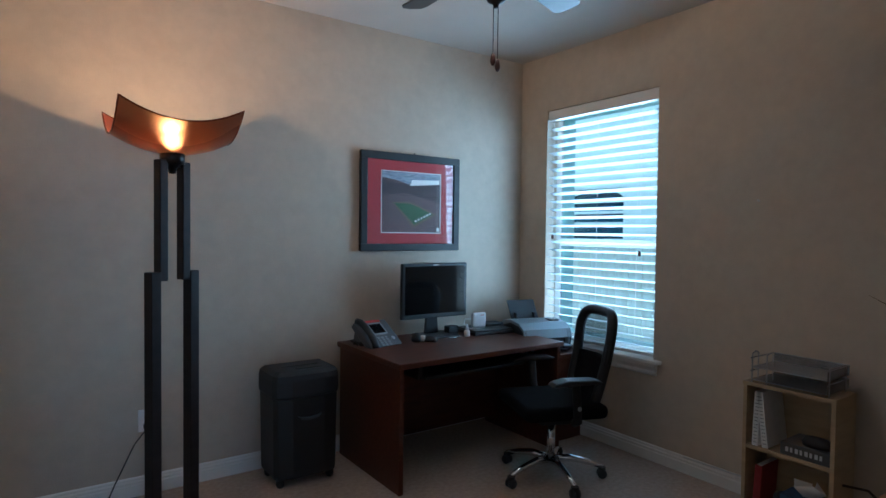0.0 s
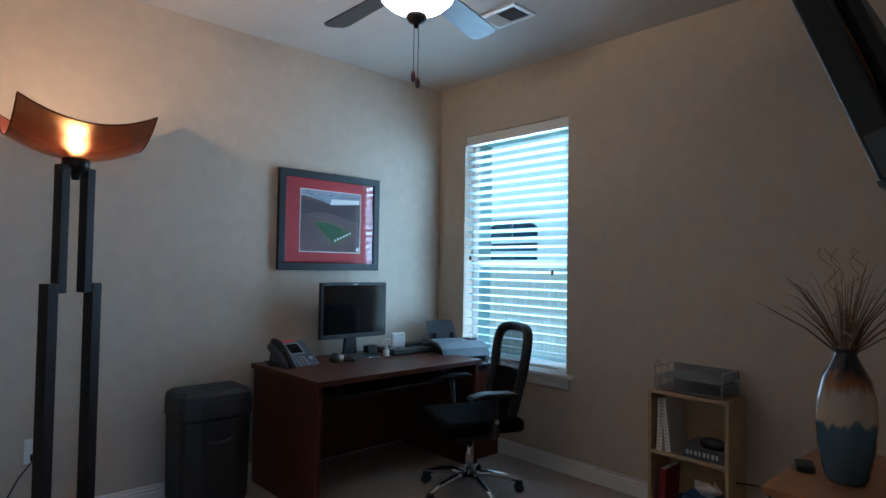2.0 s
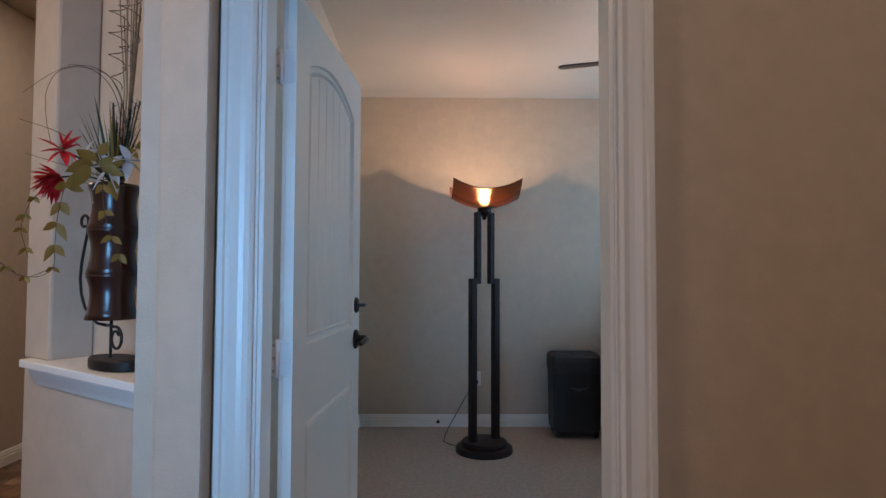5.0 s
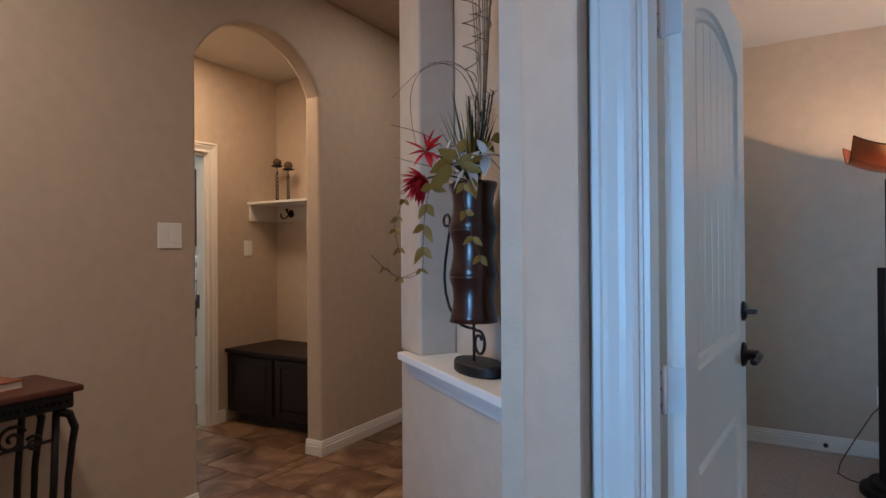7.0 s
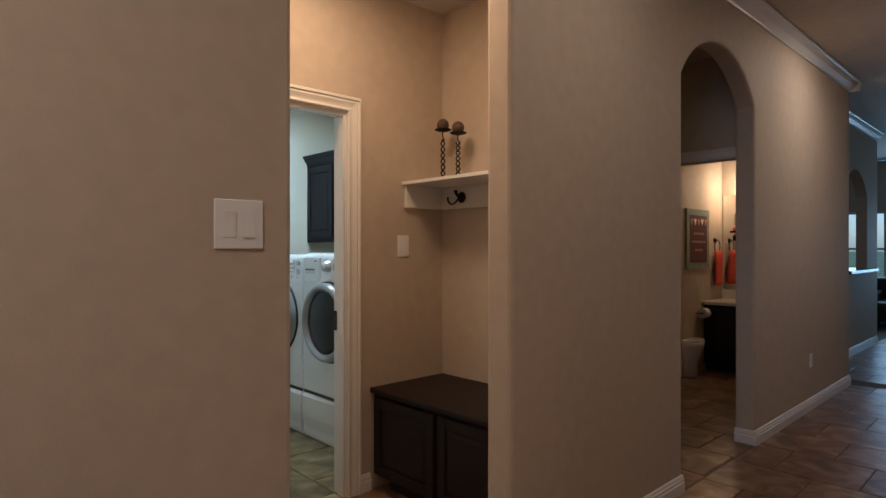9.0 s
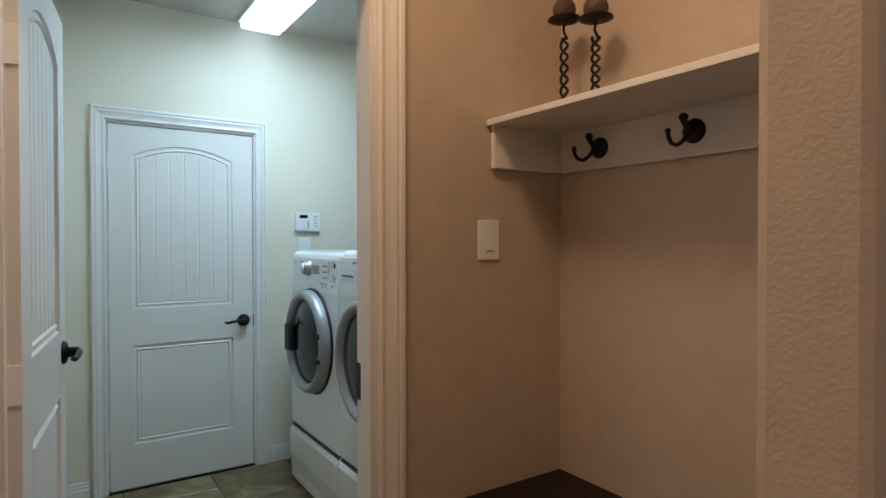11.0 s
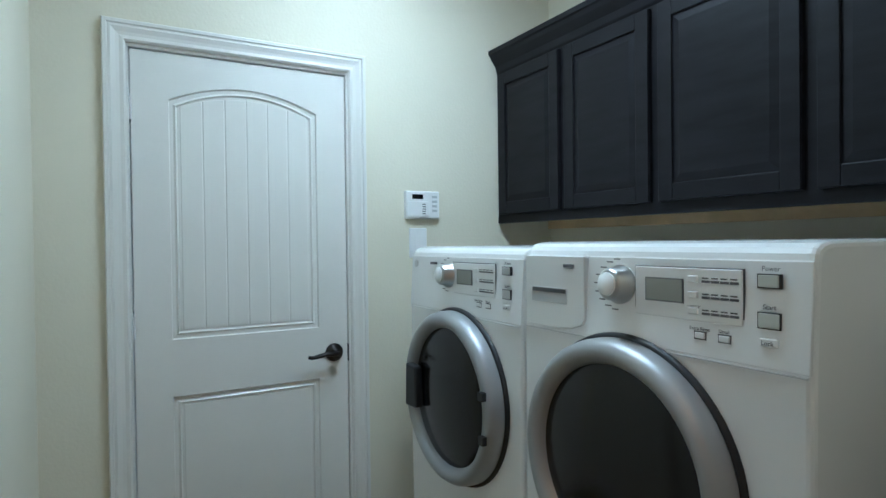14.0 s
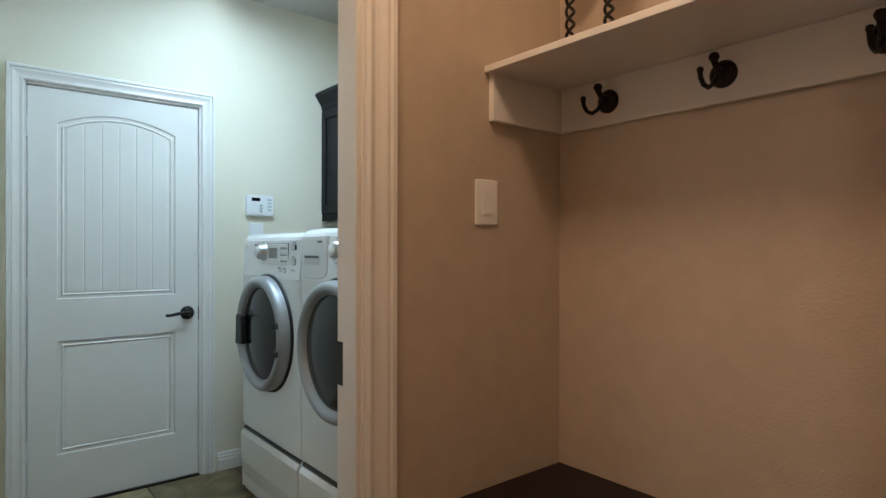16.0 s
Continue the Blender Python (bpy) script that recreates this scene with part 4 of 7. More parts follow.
rim = []
M = 44
for k in range(M):
    a = 2 * math.pi * k / M
    cu, sv = math.cos(a), math.sin(a)
    u = 0.215 * math.copysign(abs(cu) ** 0.45, cu) * (0.95 if sv > 0 else 1.0)
    v = 0.5 + 0.49 * math.copysign(abs(sv) ** 0.45, sv)
    rim.append(back_pt(u, v))
part("back_frame", tube(rim + [rim[0], rim[1]], 0.03, 8), BLACK, ch, "black curved back frame", smooth=True)
def sheet(u0, u1, v0, v1, n=14):
    bm = bmesh.new()
    g = [[bm.verts.new(back_pt(u0 + (u1 - u0) * i / n, v0 + (v1 - v0) * j / n)) for j in range(n + 1)] for i in range(n + 1)]
    for i in range(n):
        for j in range(n):
            bm.faces.new((g[i][j], g[i + 1][j], g[i + 1][j + 1], g[i][j + 1]))
    return bm
mm = bpy.data.materials.new("see_through_mesh")
mm.use_nodes = True
_n = mm.node_tree
_t, _x = _n.nodes.new("ShaderNodeBsdfTransparent"), _n.nodes.new("ShaderNodeMixShader")
_x.inputs["Fac"].default_value = 0.25
_n.nodes["Principled BSDF"].inputs["Base Color"].default_value = (0.02, 0.02, 0.022, 1)
_n.nodes["Principled BSDF"].inputs["Roughness"].default_value = 0.8
_n.links.new(_t.outputs[0], _x.inputs[2])
_n.links.new(_n.nodes["Principled BSDF"].outputs[0], _x.inputs[1])
_n.links.new(_x.outputs[0], _n.nodes["Material Output"].inputs["Surface"])
part("mesh_panel", sheet(-0.205, 0.205, 0.5, 0.97), mm, ch, "see-through mesh panel", smooth=True)
low = part("lower_back", sheet(-0.205, 0.205, 0.03, 0.55), FABRIC, ch, "black lower back pad", smooth=True)
sl = low.modifiers.new("thick", "SOLIDIFY")
sl.thickness, sl.offset = 0.03, 0
part("back_bracket", tube([(-0.08, 0, 0.36), (-0.2, 0, 0.36), (-0.27, 0, 0.42), (-0.275, 0, 0.55)], 0.022, 8), BLACK, ch, smooth=True)
for s in (-1, 1):
    part("arm_post", tube([(-0.02, s * 0.26, 0.4), (-0.02, s * 0.3, 0.42), (-0.01, s * 0.31, 0.5), (0.0, s * 0.31, 0.64)], 0.024, 8), BLACK, ch, smooth=True)
    part("arm_pad", prism([(-0.14, 0.64), (-0.1, 0.652), (0.06, 0.656), (0.13, 0.64), (0.15, 0.62), (0.1, 0.626), (-0.1, 0.628)], s * 0.31 - 0.045, s * 0.31 + 0.045, IN_Y), BLACK, ch, "black armrest pad", bevel=0.008)
    part("arm_button", lathe([(0, 0), (0.012, 0), (0.012, 0.005), (0, 0.006)], 14, Matrix.Translation((-0.01, s * 0.336, 0.5)) @ pose(0, 0, 0, -90 * s, 0, 0)), SATIN, ch)
part("tilt_lever", tube([(0.0, -0.08, 0.36), (0.0, -0.26, 0.35)], 0.008, 8), BLACK, ch)

# ---- framed stadium photograph ----
pc = thing("framed_picture", pose(4.857, 1.742, 1.30), "black-framed stadium photograph with a red mat", "picture")
pw, phh, fw = 0.403, 0.668, 0.05
bm = bmesh.new()
for dims in ((-pw, -0.03, 0, pw, 0, fw), (-pw, -0.03, phh - fw, pw, 0, phh), (-pw, -0.03, fw, -pw + fw, 0, phh - fw), (pw - fw, -0.03, fw, pw, 0, phh - fw)):
    part("frame_side", boxes(dims), BLACK, pc, bevel=0.004)
part("mat_board", boxes((-pw + fw, -0.012, fw, pw - fw, -0.006, phh - fw)), RED, pc, "red mat board")
x0, x1, z0, z1 = -0.245, 0.245, 0.122, 0.548
part("photo_border", boxes((x0, -0.0138, z0, x1, -0.012, z1)), PAPER, pc, "white photo border")
CROWD = mat("stadium_crowd", (0.005, 0.005, 0.01), 0.6, col2=(0.2, 0.12, 0.12), scale=120)
STAND = mat("dark_stands", (0.004, 0.003, 0.007), 0.6, col2=(0.08, 0.05, 0.06), scale=110)
ROOFM = mat("stadium_roof", (0.1, 0.13, 0.18), 0.6, col2=(0.4, 0.44, 0.5), scale=30, stretch=(1, 1, 6))
PITCH = mat("playing_field", (0.03, 0.09, 0.035), 0.7, var=0.2, scale=20)
GOLD = mat("field_edge", (0.14, 0.1, 0.06), 0.7, var=0.2, scale=60)
flat = lambda pts, a, b: prism([(x0 + 0.006 + (x1 - x0 - 0.012) * u, z0 + 0.006 + (z1 - z0 - 0.012) * v) for u, v in pts], a, b, IN_Y)
ph2 = part("photo", flat([(0, 0), (1, 0), (1, 1), (0, 1)], -0.0148, -0.0138), CROWD, pc, "aerial view of a full stadium")
part("stands", flat([(0, 0.6), (0.4, 0.66), (1, 0.5), (1, 0.84), (0.45, 0.8), (0, 0.83)], -0.0154, -0.0148), STAND, ph2)
part("roof", flat([(0, 0.9), (0.25, 0.86), (0.45, 0.8), (0.5, 0.86), (1, 0.9), (1, 1), (0, 1)], -0.0156, -0.0148), ROOFM, ph2)
part("end_stand", flat([(0.46, 0.78), (0.98, 0.83), (0.98, 0.9), (0.5, 0.88)], -0.016, -0.0156), PAPER, ph2)
part("field_border", flat([(0.16, 0.5), (0.5, 0.5), (0.93, 0.31), (0.53, 0.08)], -0.0154, -0.0148), GOLD, ph2)
part("field", flat([(0.2, 0.485), (0.48, 0.48), (0.87, 0.31), (0.54, 0.125)], -0.0158, -0.0154), PITCH, ph2)
for k in range(6):
    part("field_letter", flat([(0.56 + k * 0.05, 0.17 + k * 0.026), (0.585 + k * 0.05, 0.18 + k * 0.026), (0.575 + k * 0.05, 0.21 + k * 0.026), (0.55 + k * 0.05, 0.2 + k * 0.026)], -0.016, -0.0158), PAPER, ph2)
part("tag", flat([(0.94, 0.02), (0.985, 0.02), (0.985, 0.08), (0.94, 0.08)], -0.0156, -0.0148), PAPER, ph2)
gl = part("glass", boxes((-pw + fw, -0.021, fw, pw - fw, -0.019, phh - fw)), COVER, pc)
gl.visible_shadow = False
part("hanger", tube([(0.02, -0.01, phh - 0.002), (0.02, -0.012, phh + 0.012)], 0.005, 8), BRONZE, pc)
na = thing("wall_nail", pose(5.9, -0.13, 1.62), "small steel nail in the bare wall", "nail")
part("nail", tube([(0.0, 0, 0), (-0.02, 0, 0.006)], 0.005, 8), SATIN, na)

# ---- ceiling fan ----
CFX, CFY = 4.215, 0.096
cf = thing("ceiling_fan", pose(CFX, CFY, 2.78), "bronze ceiling fan with dark blades and a lit bowl lamp", "ceiling fan")
part("canopy", lathe([(0, 0), (0.07, 0), (0.075, -0.02), (0.05, -0.05), (0.018, -0.06), (0, -0.06)], 28), BRONZE, cf, smooth=True)
part("downrod", tube([(0, 0, -0.05), (0, 0, -0.14)], 0.013, 10), BRONZE, cf)
part("motor", lathe([(0, -0.13), (0.06, -0.13), (0.11, -0.145), (0.13, -0.18), (0.12, -0.235), (0.07, -0.262), (0.05, -0.288), (0, -0.288)], 36), BRONZE, cf, smooth=True)
part("light_bowl", lathe([(0.15, -0.304), (0.156, -0.308), (0.15, -0.33), (0.115, -0.36), (0.078, -0.378), (0.045, -0.395), (0, -0.4)], 40), FROST, cf, "lit frosted glass bowl", smooth=True)
part("finial", lathe([(0, -0.39), (0.04, -0.392), (0.044, -0.405), (0.034, -0.425), (0.012, -0.436), (0.01, -0.45), (0, -0.452)], 24), BRONZE, cf, smooth=True)
for k in range(5):
    ang = 72 * k + 17
    m = pose(0, 0, 0, 0, 0, ang)
    bm = bmesh.new()
    box(bm, 0.09, -0.018, -0.265, 0.24, 0.018, -0.255, m)
    part("blade_iron", bm, BRONZE, cf, bevel=0.003)
    pr2 = [(0.2, -0.055), (0.62, -0.072), (0.655, -0.06), (0.665, 0.0), (0.655, 0.05), (0.63, 0.068), (0.2, 0.055)]
    mb = m @ pose(0, 0, -0.25, -11, 0, 0)
    bm = prism(pr2, 0, 0.007, IN_Z)
    bmesh.ops.transform(bm, matrix=mb, verts=bm.verts)
    part("blade", bm, mat("dark_walnut_blade", (0.022, 0.015, 0.013), 0.34, var=0.2, scale=5, stretch=(1, 8, 8), spec=0.3) if k == 0 else bpy.data.materials["dark_walnut_blade"], cf, "dark walnut blade")
for dx, ln in ((-0.012, 0.2), (0.012, 0.22)):
    c2 = part("pull_chain", tube([(dx, 0, -0.43), (dx, 0, -0.43 - ln)], 0.0016, 5), BRONZE, cf, "thin bronze pull chain")
    part("pull", lathe([(0, 0), (0.006, -0.004), (0.011, -0.025), (0.01, -0.04), (0.004, -0.05), (0, -0.051)], 12, Matrix.Translation((dx, 0, -0.43 - ln))), CHERRY, c2, "wooden pull", smooth=True)
av = thing("ceiling_vent", pose(5.16, 0.42, 2.78), "white slatted air vent in the ceiling", "vent")
part("frame", prism([(-0.1, -0.14), (0.1, -0.14), (0.1, 0.14), (-0.1, 0.14), (-0.1, -0.1399), (-0.075, -0.115), (-0.075, 0.115), (0.075, 0.115), (0.075, -0.115), (-0.075, -0.1149)], -0.012, -0.0005, IN_Z), WHITE, av)
part("backing", boxes((-0.076, -0.116, -0.004, 0.076, 0.116, -0.001)), BLACK, av)
for k in range(13):
    bm = bmesh.new()
    box(bm, -0.075, -0.008, -0.001, 0.075, 0.008, 0.001, pose(0, -0.105 + k * 0.0175, -0.009, 40 if k < 8 else -40, 0, 0))
    part("slat", bm, WHITE, av)

# ---- bookcase and what is on it ----
bc = thing("bookcase", pose(5.6, -0.43, 0), "small pale pine bookcase, half full", "bookcase")
for y in (-0.205, 0.187):
    part("side_panel", boxes((0, y, 0, 0.22, y + 0.018, 0.69)), PINE, bc, bevel=0.001)
part("top", boxes((-0.004, -0.208, 0.69, 0.222, 0.208, 0.708)), PINE, bc, bevel=0.001)
for z in (0.06, 0.375):
    part("shelf", boxes((0.004, -0.187, z, 0.218, 0.187, z + 0.018)), PINE, bc, bevel=0.001)
part("back_panel", boxes((0.218, -0.205, 0, 0.224, 0.205, 0.69)), PINE, bc)
tr = thing("wire_letter_tray", pose(5.59, -0.43, 0.708), "two-tier silver wire letter tray on the bookcase", "letter tray")
MESHY = bpy.data.materials.new("fine_wire_mesh")
MESHY.use_nodes = True
_n = MESHY.node_tree
_t, _x = _n.nodes.new("ShaderNodeBsdfTransparent"), _n.nodes.new("ShaderNodeMixShader")
_x.inputs["Fac"].default_value = 0.5
_n.nodes["Principled BSDF"].inputs["Base Color"].default_value = (0.28, 0.29, 0.31, 1)
_n.nodes["Principled BSDF"].inputs["Metallic"].default_value = 0.6
_n.nodes["Principled BSDF"].inputs["Roughness"].default_value = 0.45
_n.links.new(_t.outputs[0], _x.inputs[2])
_n.links.new(_n.nodes["Principled BSDF"].outputs[0], _x.inputs[1])
_n.links.new(_x.outputs[0], _n.nodes["Material Output"].inputs["Surface"])
WIRE = mat("silver_wire", (0.35, 0.36, 0.38), 0.35, metal=0.8)
for z in (0.012, 0.075):
    t2 = part("tray", boxes((0.005, -0.165, z, 0.24, 0.165, z + 0.004)), WIRE, tr, "fine mesh tray")
    part("rim", tube([(0.0, -0.17, z + 0.045), (0.245, -0.17, z + 0.045), (0.245, 0.17, z + 0.045), (0.0, 0.17, z + 0.045)], 0.0025, 5), WIRE, t2)
    part("side_mesh", boxes((0.005, -0.171, z, 0.24, -0.169, z + 0.045), (0.243, -0.17, z, 0.245, 0.17, z + 0.045)), MESHY, t2)
for y in (0.17, 0.1):
    part("riser", tube([(0.02, y, 0.0), (0.02, y, 0.14), (0.05, y, 0.15), (0.08, y, 0.14), (0.08, y, 0.0)], 0.003, 6), WIRE, tr)
part("riser", tube([(0.02, -0.172, 0.0), (0.02, -0.172, 0.13), (0.2, -0.172, 0.13), (0.2, -0.172, 0.0)], 0.003, 6), WIRE, tr)
for k, (y, lean) in enumerate(((0.165, 2), (0.115, -7))):
    bk = thing("binder", pose(5.612, -0.43 + y, 0.393, lean, 0, 0), "white spiral-bound notebook standing on the shelf", "notebook", "notebooks on the shelf")
    part("cover", boxes((0, -0.03, 0.0, 0.2, 0.0, 0.27)), PAPER, bk, bevel=0.002)
    for j in range(14):
        part("coil", tube([(0.003 - 0.006 * math.sin(b * 1.05), -0.015 + 0.01 * math.cos(b * 1.05), 0.02 + j * 0.0175) for b in range(7)], 0.0015, 4), GREYP, bk)
bx = thing("cardboard_box", pose(5.61, -0.56, 0.393), "low grey box lying on the shelf", "box")
part("box", boxes((0, -0.06, 0, 0.2, 0.16, 0.06)), GREYP, bx, bevel=0.003)
for k in range(8):
    part("printed_letter", boxes((-0.0015, 0.135 - k * 0.021, 0.02, 0.0, 0.122 - k * 0.021 + (k % 2) * 0.003, 0.042)), LIGHTGREY, bx)
hp = thing("hole_punch", pose(5.66, -0.54, 0.453), "black stapler on the grey box", "stapler")
part("body", lathe([(0, 0), (0.05, 0), (0.055, 0.02), (0.04, 0.045), (0, 0.05)], 18, sx=0.6, sy=1.2), BLACK, hp, smooth=True)
rb = thing("book", pose(5.62, -0.27, 0.078, 3, 0, 0), "red hardback book standing on the bottom shelf", "book")
part("cover", boxes((0, -0.035, 0, 0.17, 0, 0.22)), mat("red_cloth", (0.2, 0.012, 0.015), 0.7, var=0.1, scale=60), rb, bevel=0.003)
part("page_block", boxes((0.006, -0.03, 0.215, 0.166, -0.005, 0.2215)), PAPER, rb)
tb = thing("tissue_box", pose(5.65, -0.52, 0.078), "blue tissue box with a white tissue pulled out", "tissue box")
part("box", boxes((-0.03, -0.08, 0, 0.1, 0.12, 0.12)), mat("blue_card", (0.03, 0.07, 0.16), 0.6, var=0.3, scale=30), tb, bevel=0.003)
bm = bmesh.new()
tv = [bm.verts.new((0.035 + 0.03 * math.cos(a * 1.2) * (0.5 + 0.9 * r), 0.02 + 0.05 * math.sin(a * 1.2) * (0.5 + r) , 0.118 + r * (0.055 + 0.02 * math.sin(a * 2.7)))) for r in (0, 0.5, 1) for a in range(6)]
for r in range(2):
    for a in range(5):
        bm.faces.new((tv[r * 6 + a], tv[r * 6 + a + 1], tv[(r + 1) * 6 + a + 1], tv[(r + 1) * 6 + a]))
ts = part("tissue", bm, PAPER, tb, "white tissue", smooth=True)
ts.modifiers.new("thick", "SOLIDIFY").thickness = 0.002
bl2 = thing("dark_bag", pose(5.66, -0.40, 0.078), "dark blue pouch on the bottom shelf", "pouch")
part("pouch", lathe([(0, 0), (0.055, 0), (0.065, 0.04), (0.05, 0.1), (0, 0.12)], 16, sx=0.8, sy=0.8), mat("navy_cloth", (0.01, 0.015, 0.03), 0.8, bump=0.3), bl2, smooth=True)
fc = thing("floor_cables", pose(5.6, -0.75, 0), "black cables hanging beside the bookcase", "cable")
for pts in (([0.1, 0.12, 0.3], [0.05, 0.0, 0.33], [0.0, -0.12, 0.27], [-0.05, -0.2, 0.2], [-0.1, -0.26, 0.21]), ([0.05, -0.05, 0.02], [0.0, -0.1, 0.14], [-0.02, -0.2, 0.2], [-0.08, -0.3, 0.21]), ([0.15, -0.02, 0.01], [0.05, -0.12, 0.05], [0.0, -0.2, 0.02])):
    part("cable", tube([Vector(p) for p in pts], 0.006, 7), BLACK, fc, smooth=True)
part("cable", tube([(0.26, 1.0, 0.108), (0.27, 0.6, 0.108), (0.26, 0.54, 0.02), (0.1, 0.48, 0.006)], 0.004, 6), LIGHTGREY, fc)

# ---- side table, vase with dried stems, television ----
st = thing("side_table", pose(4.88, -1.64, -0.152), "orange pine side table along the wall", "table")
ORANGE = mat("orange_pine", (0.32, 0.14, 0.05), 0.4, var=0.15, scale=4, stretch=(1, 7, 7), coat=0.2)
part("tabletop", boxes((0, 0, 0.715, 0.75, 0.63, 0.745)), ORANGE, st, bevel=0.005)
part("apron", boxes((0.04, 0.03, 0.62, 0.71, 0.05, 0.715), (0.04, 0.57, 0.62, 0.71, 0.59, 0.715)), ORANGE, st)
for x in (0.03, 0.67):
    for y in (0.03, 0.55):
        part("leg", boxes((x, y, 0.152, x + 0.05, y + 0.05, 0.715)), ORANGE, st, bevel=0.004)


def banded(name, stops, rough):
    """Glaze whose colour changes up the body; stops: (height, colour)."""
    m = bpy.data.materials.new(name)
    m.use_nodes = True
    nt = m.node_tree
    n, b = nt.nodes, nt.nodes["Principled BSDF"]
    tc, sx = n.new("ShaderNodeTexCoord"), n.new("ShaderNodeSeparateXYZ")
    no = n.new("ShaderNodeTexNoise")
    no.inputs["Scale"].default_value = 28
    mp = n.new("ShaderNodeMapping")
    mp.inputs["Scale"].default_value = (1, 1, 0.08)
    nt.links.new(tc.outputs["Object"], mp.inputs["Vector"])
    nt.links.new(mp.outputs["Vector"], no.inputs["Vector"])
    nt.links.new(tc.outputs["Object"], sx.inputs[0])
    ma = n.new("ShaderNodeMath")
    ma.operation = "MULTIPLY_ADD"
    ma.inputs[1].default_value = 0.1
    nt.links.new(no.outputs["Fac"], ma.inputs[0])
    nt.links.new(sx.outputs["Z"], ma.inputs[2])
    r = n.new("ShaderNodeValToRGB")
    r.color_ramp.elements[0].position, r.color_ramp.elements[0].color = stops[0][0], (*stops[0][1], 1)
    r.color_ramp.elements[1].position, r.color_ramp.elements[1].color = stops[-1][0], (*stops[-1][1], 1)
    for p, c in stops[1:-1]:
        r.color_ramp.elements.new(p).color = (*c, 1)
    nt.links.new(ma.outputs[0], r.inputs["Fac"])
    nt.links.new(r.outputs["Color"], b.inputs["Base Color"])
    b.inputs["Roughness"].default_value, b.inputs["Coat Weight"].default_value = rough, 0.6
    return m


GLAZE = banded("banded_glaze", [(0.0, (0.05, 0.1, 0.15)), (0.255, (0.06, 0.12, 0.17)), (0.27, (0.42, 0.36, 0.27)), (0.36, (0.4, 0.33, 0.24)), (0.4, (0.22, 0.08, 0.02)), (0.46, (0.015, 0.012, 0.018)), (0.9, (0.012, 0.012, 0.02))], 0.15)
v2 = thing("glazed_vase", pose(5.164, -1.2, 0.593) @ Matrix.Diagonal((0.76, 0.76, 1, 1)), "blue, cream and black glazed vase with dried stems", "vase")
part("vase", lathe([(0, 0), (0.075, 0), (0.09, 0.02), (0.115, 0.12), (0.125, 0.22), (0.12, 0.3), (0.1, 0.37), (0.065, 0.42), (0.046, 0.45), (0.046, 0.465), (0.055, 0.475), (0.045, 0.474), (0.038, 0.45), (0, 0.44)], 40), GLAZE, v2, smooth=True)
STEM = mat("dried_brown_stem", (0.09, 0.055, 0.03), 0.8, var=0.4, scale=40)
random.seed(5)
REED = mat("dried_pale_reed", (0.17, 0.105, 0.055), 0.8, var=0.4, scale=40)
for k in range(52):
    a, sp = random.uniform(0, 6.28), random.uniform(0.04, 0.4)
    hgt = random.uniform(0.16, 0.36) * (1.1 - sp)
    d = Vector((math.cos(a), math.sin(a), 0))
    part("dried_leaf", tube([Vector((0, 0, 0.44)) + d * 0.01, d * sp * 0.4 + Vector((0, 0, 0.46 + hgt * 0.45)), d * sp * 0.75 + Vector((0, 0, 0.46 + hgt * 0.8)), d * sp + Vector((0, 0, 0.46 + hgt * random.uniform(0.85, 1.05)))], random.uniform(0.0018, 0.0055), 5, taper=0.1), REED if k % 3 else STEM, v2)
for k in range(5):
    a = random.uniform(0, 6.28)
    d = Vector((math.cos(a), math.sin(a), 0))
    ph0, rad = random.uniform(0, 6), random.uniform(0.018, 0.03)
    part("curly_stem", tube([d * (0.02 + 0.13 * i / 40) + Vector((rad * math.cos(ph0 + i * 0.5) * (i > 14), rad * math.sin(ph0 + i * 0.5) * (i > 14), 0.45 + 0.38 * i / 40)) for i in range(41)], 0.0013, 4), REED, v2, smooth=True)
for k in range(8):
    a = k * 0.8
    part("moss_curl", tube([(0.035 * math.cos(a + i * 0.5) * (1 + 0.02 * i), 0.035 * math.sin(a + i * 0.5), 0.48 + 0.02 * math.sin(i * 0.9 + k) + 0.004 * i) for i in range(18)], 0.0014, 4), PINE, v2)
bb = thing("media_box", pose(5.2, -1.06, 0.593, 0, 0, 20), "small black media box on the table", "media box")
part("box", boxes((-0.05, -0.03, 0, 0.05, 0.03, 0.022)), BLACK, bb, bevel=0.004)
tc2 = thing("table_cable", pose(5.31, -1.22, 0.593), "black power lead on the table", "cable")
part("cable", tube([(-0.03, 0.02, 0.006), (0.05, 0.05, 0.012), (0.15, 0.02, 0.008), (0.25, 0.05, 0.006)], 0.007, 7), BLACK, tc2, smooth=True)
tvm = pose(4.02, -1.515, 1.52, -20.5, 0, 0)
tvx = thing("television", tvm, "black flat television on a tilted wall bracket", "television")
part("case", boxes((0, -0.035, 0, 1.0, 0.02, 0.6)), BLACK, tvx, bevel=0.005)
part("screen", boxes((0.02, 0.0195, 0.04, 0.98, 0.022, 0.58)), SCREEN, tvx, "dark screen")
part("silver_strip", boxes((0.0, 0.015, -0.012, 1.0, 0.024, 0.0)), GREYP, tvx)
part("speaker_end", boxes((-0.003, -0.034, 0.003, 0.0, 0.012, 0.09)), GREYP, tvx)
part("back_cover", boxes((0.1, -0.075, 0.08, 0.9, -0.034, 0.52)), BLACK, tvx, bevel=0.02)
part("sticker", boxes((0.07, -0.0365, 0.2, 0.1, -0.035, 0.34)), mat("orange_label", (0.3, 0.09, 0.01), 0.6), tvx, "orange label")
br = thing("wall_bracket", pose(4.5, -1.66, 1.8), "black steel television bracket on the wall", "bracket")
part("plate", boxes((-0.2, 0, -0.15, 0.2, 0.012, 0.15)), BLACK, br)
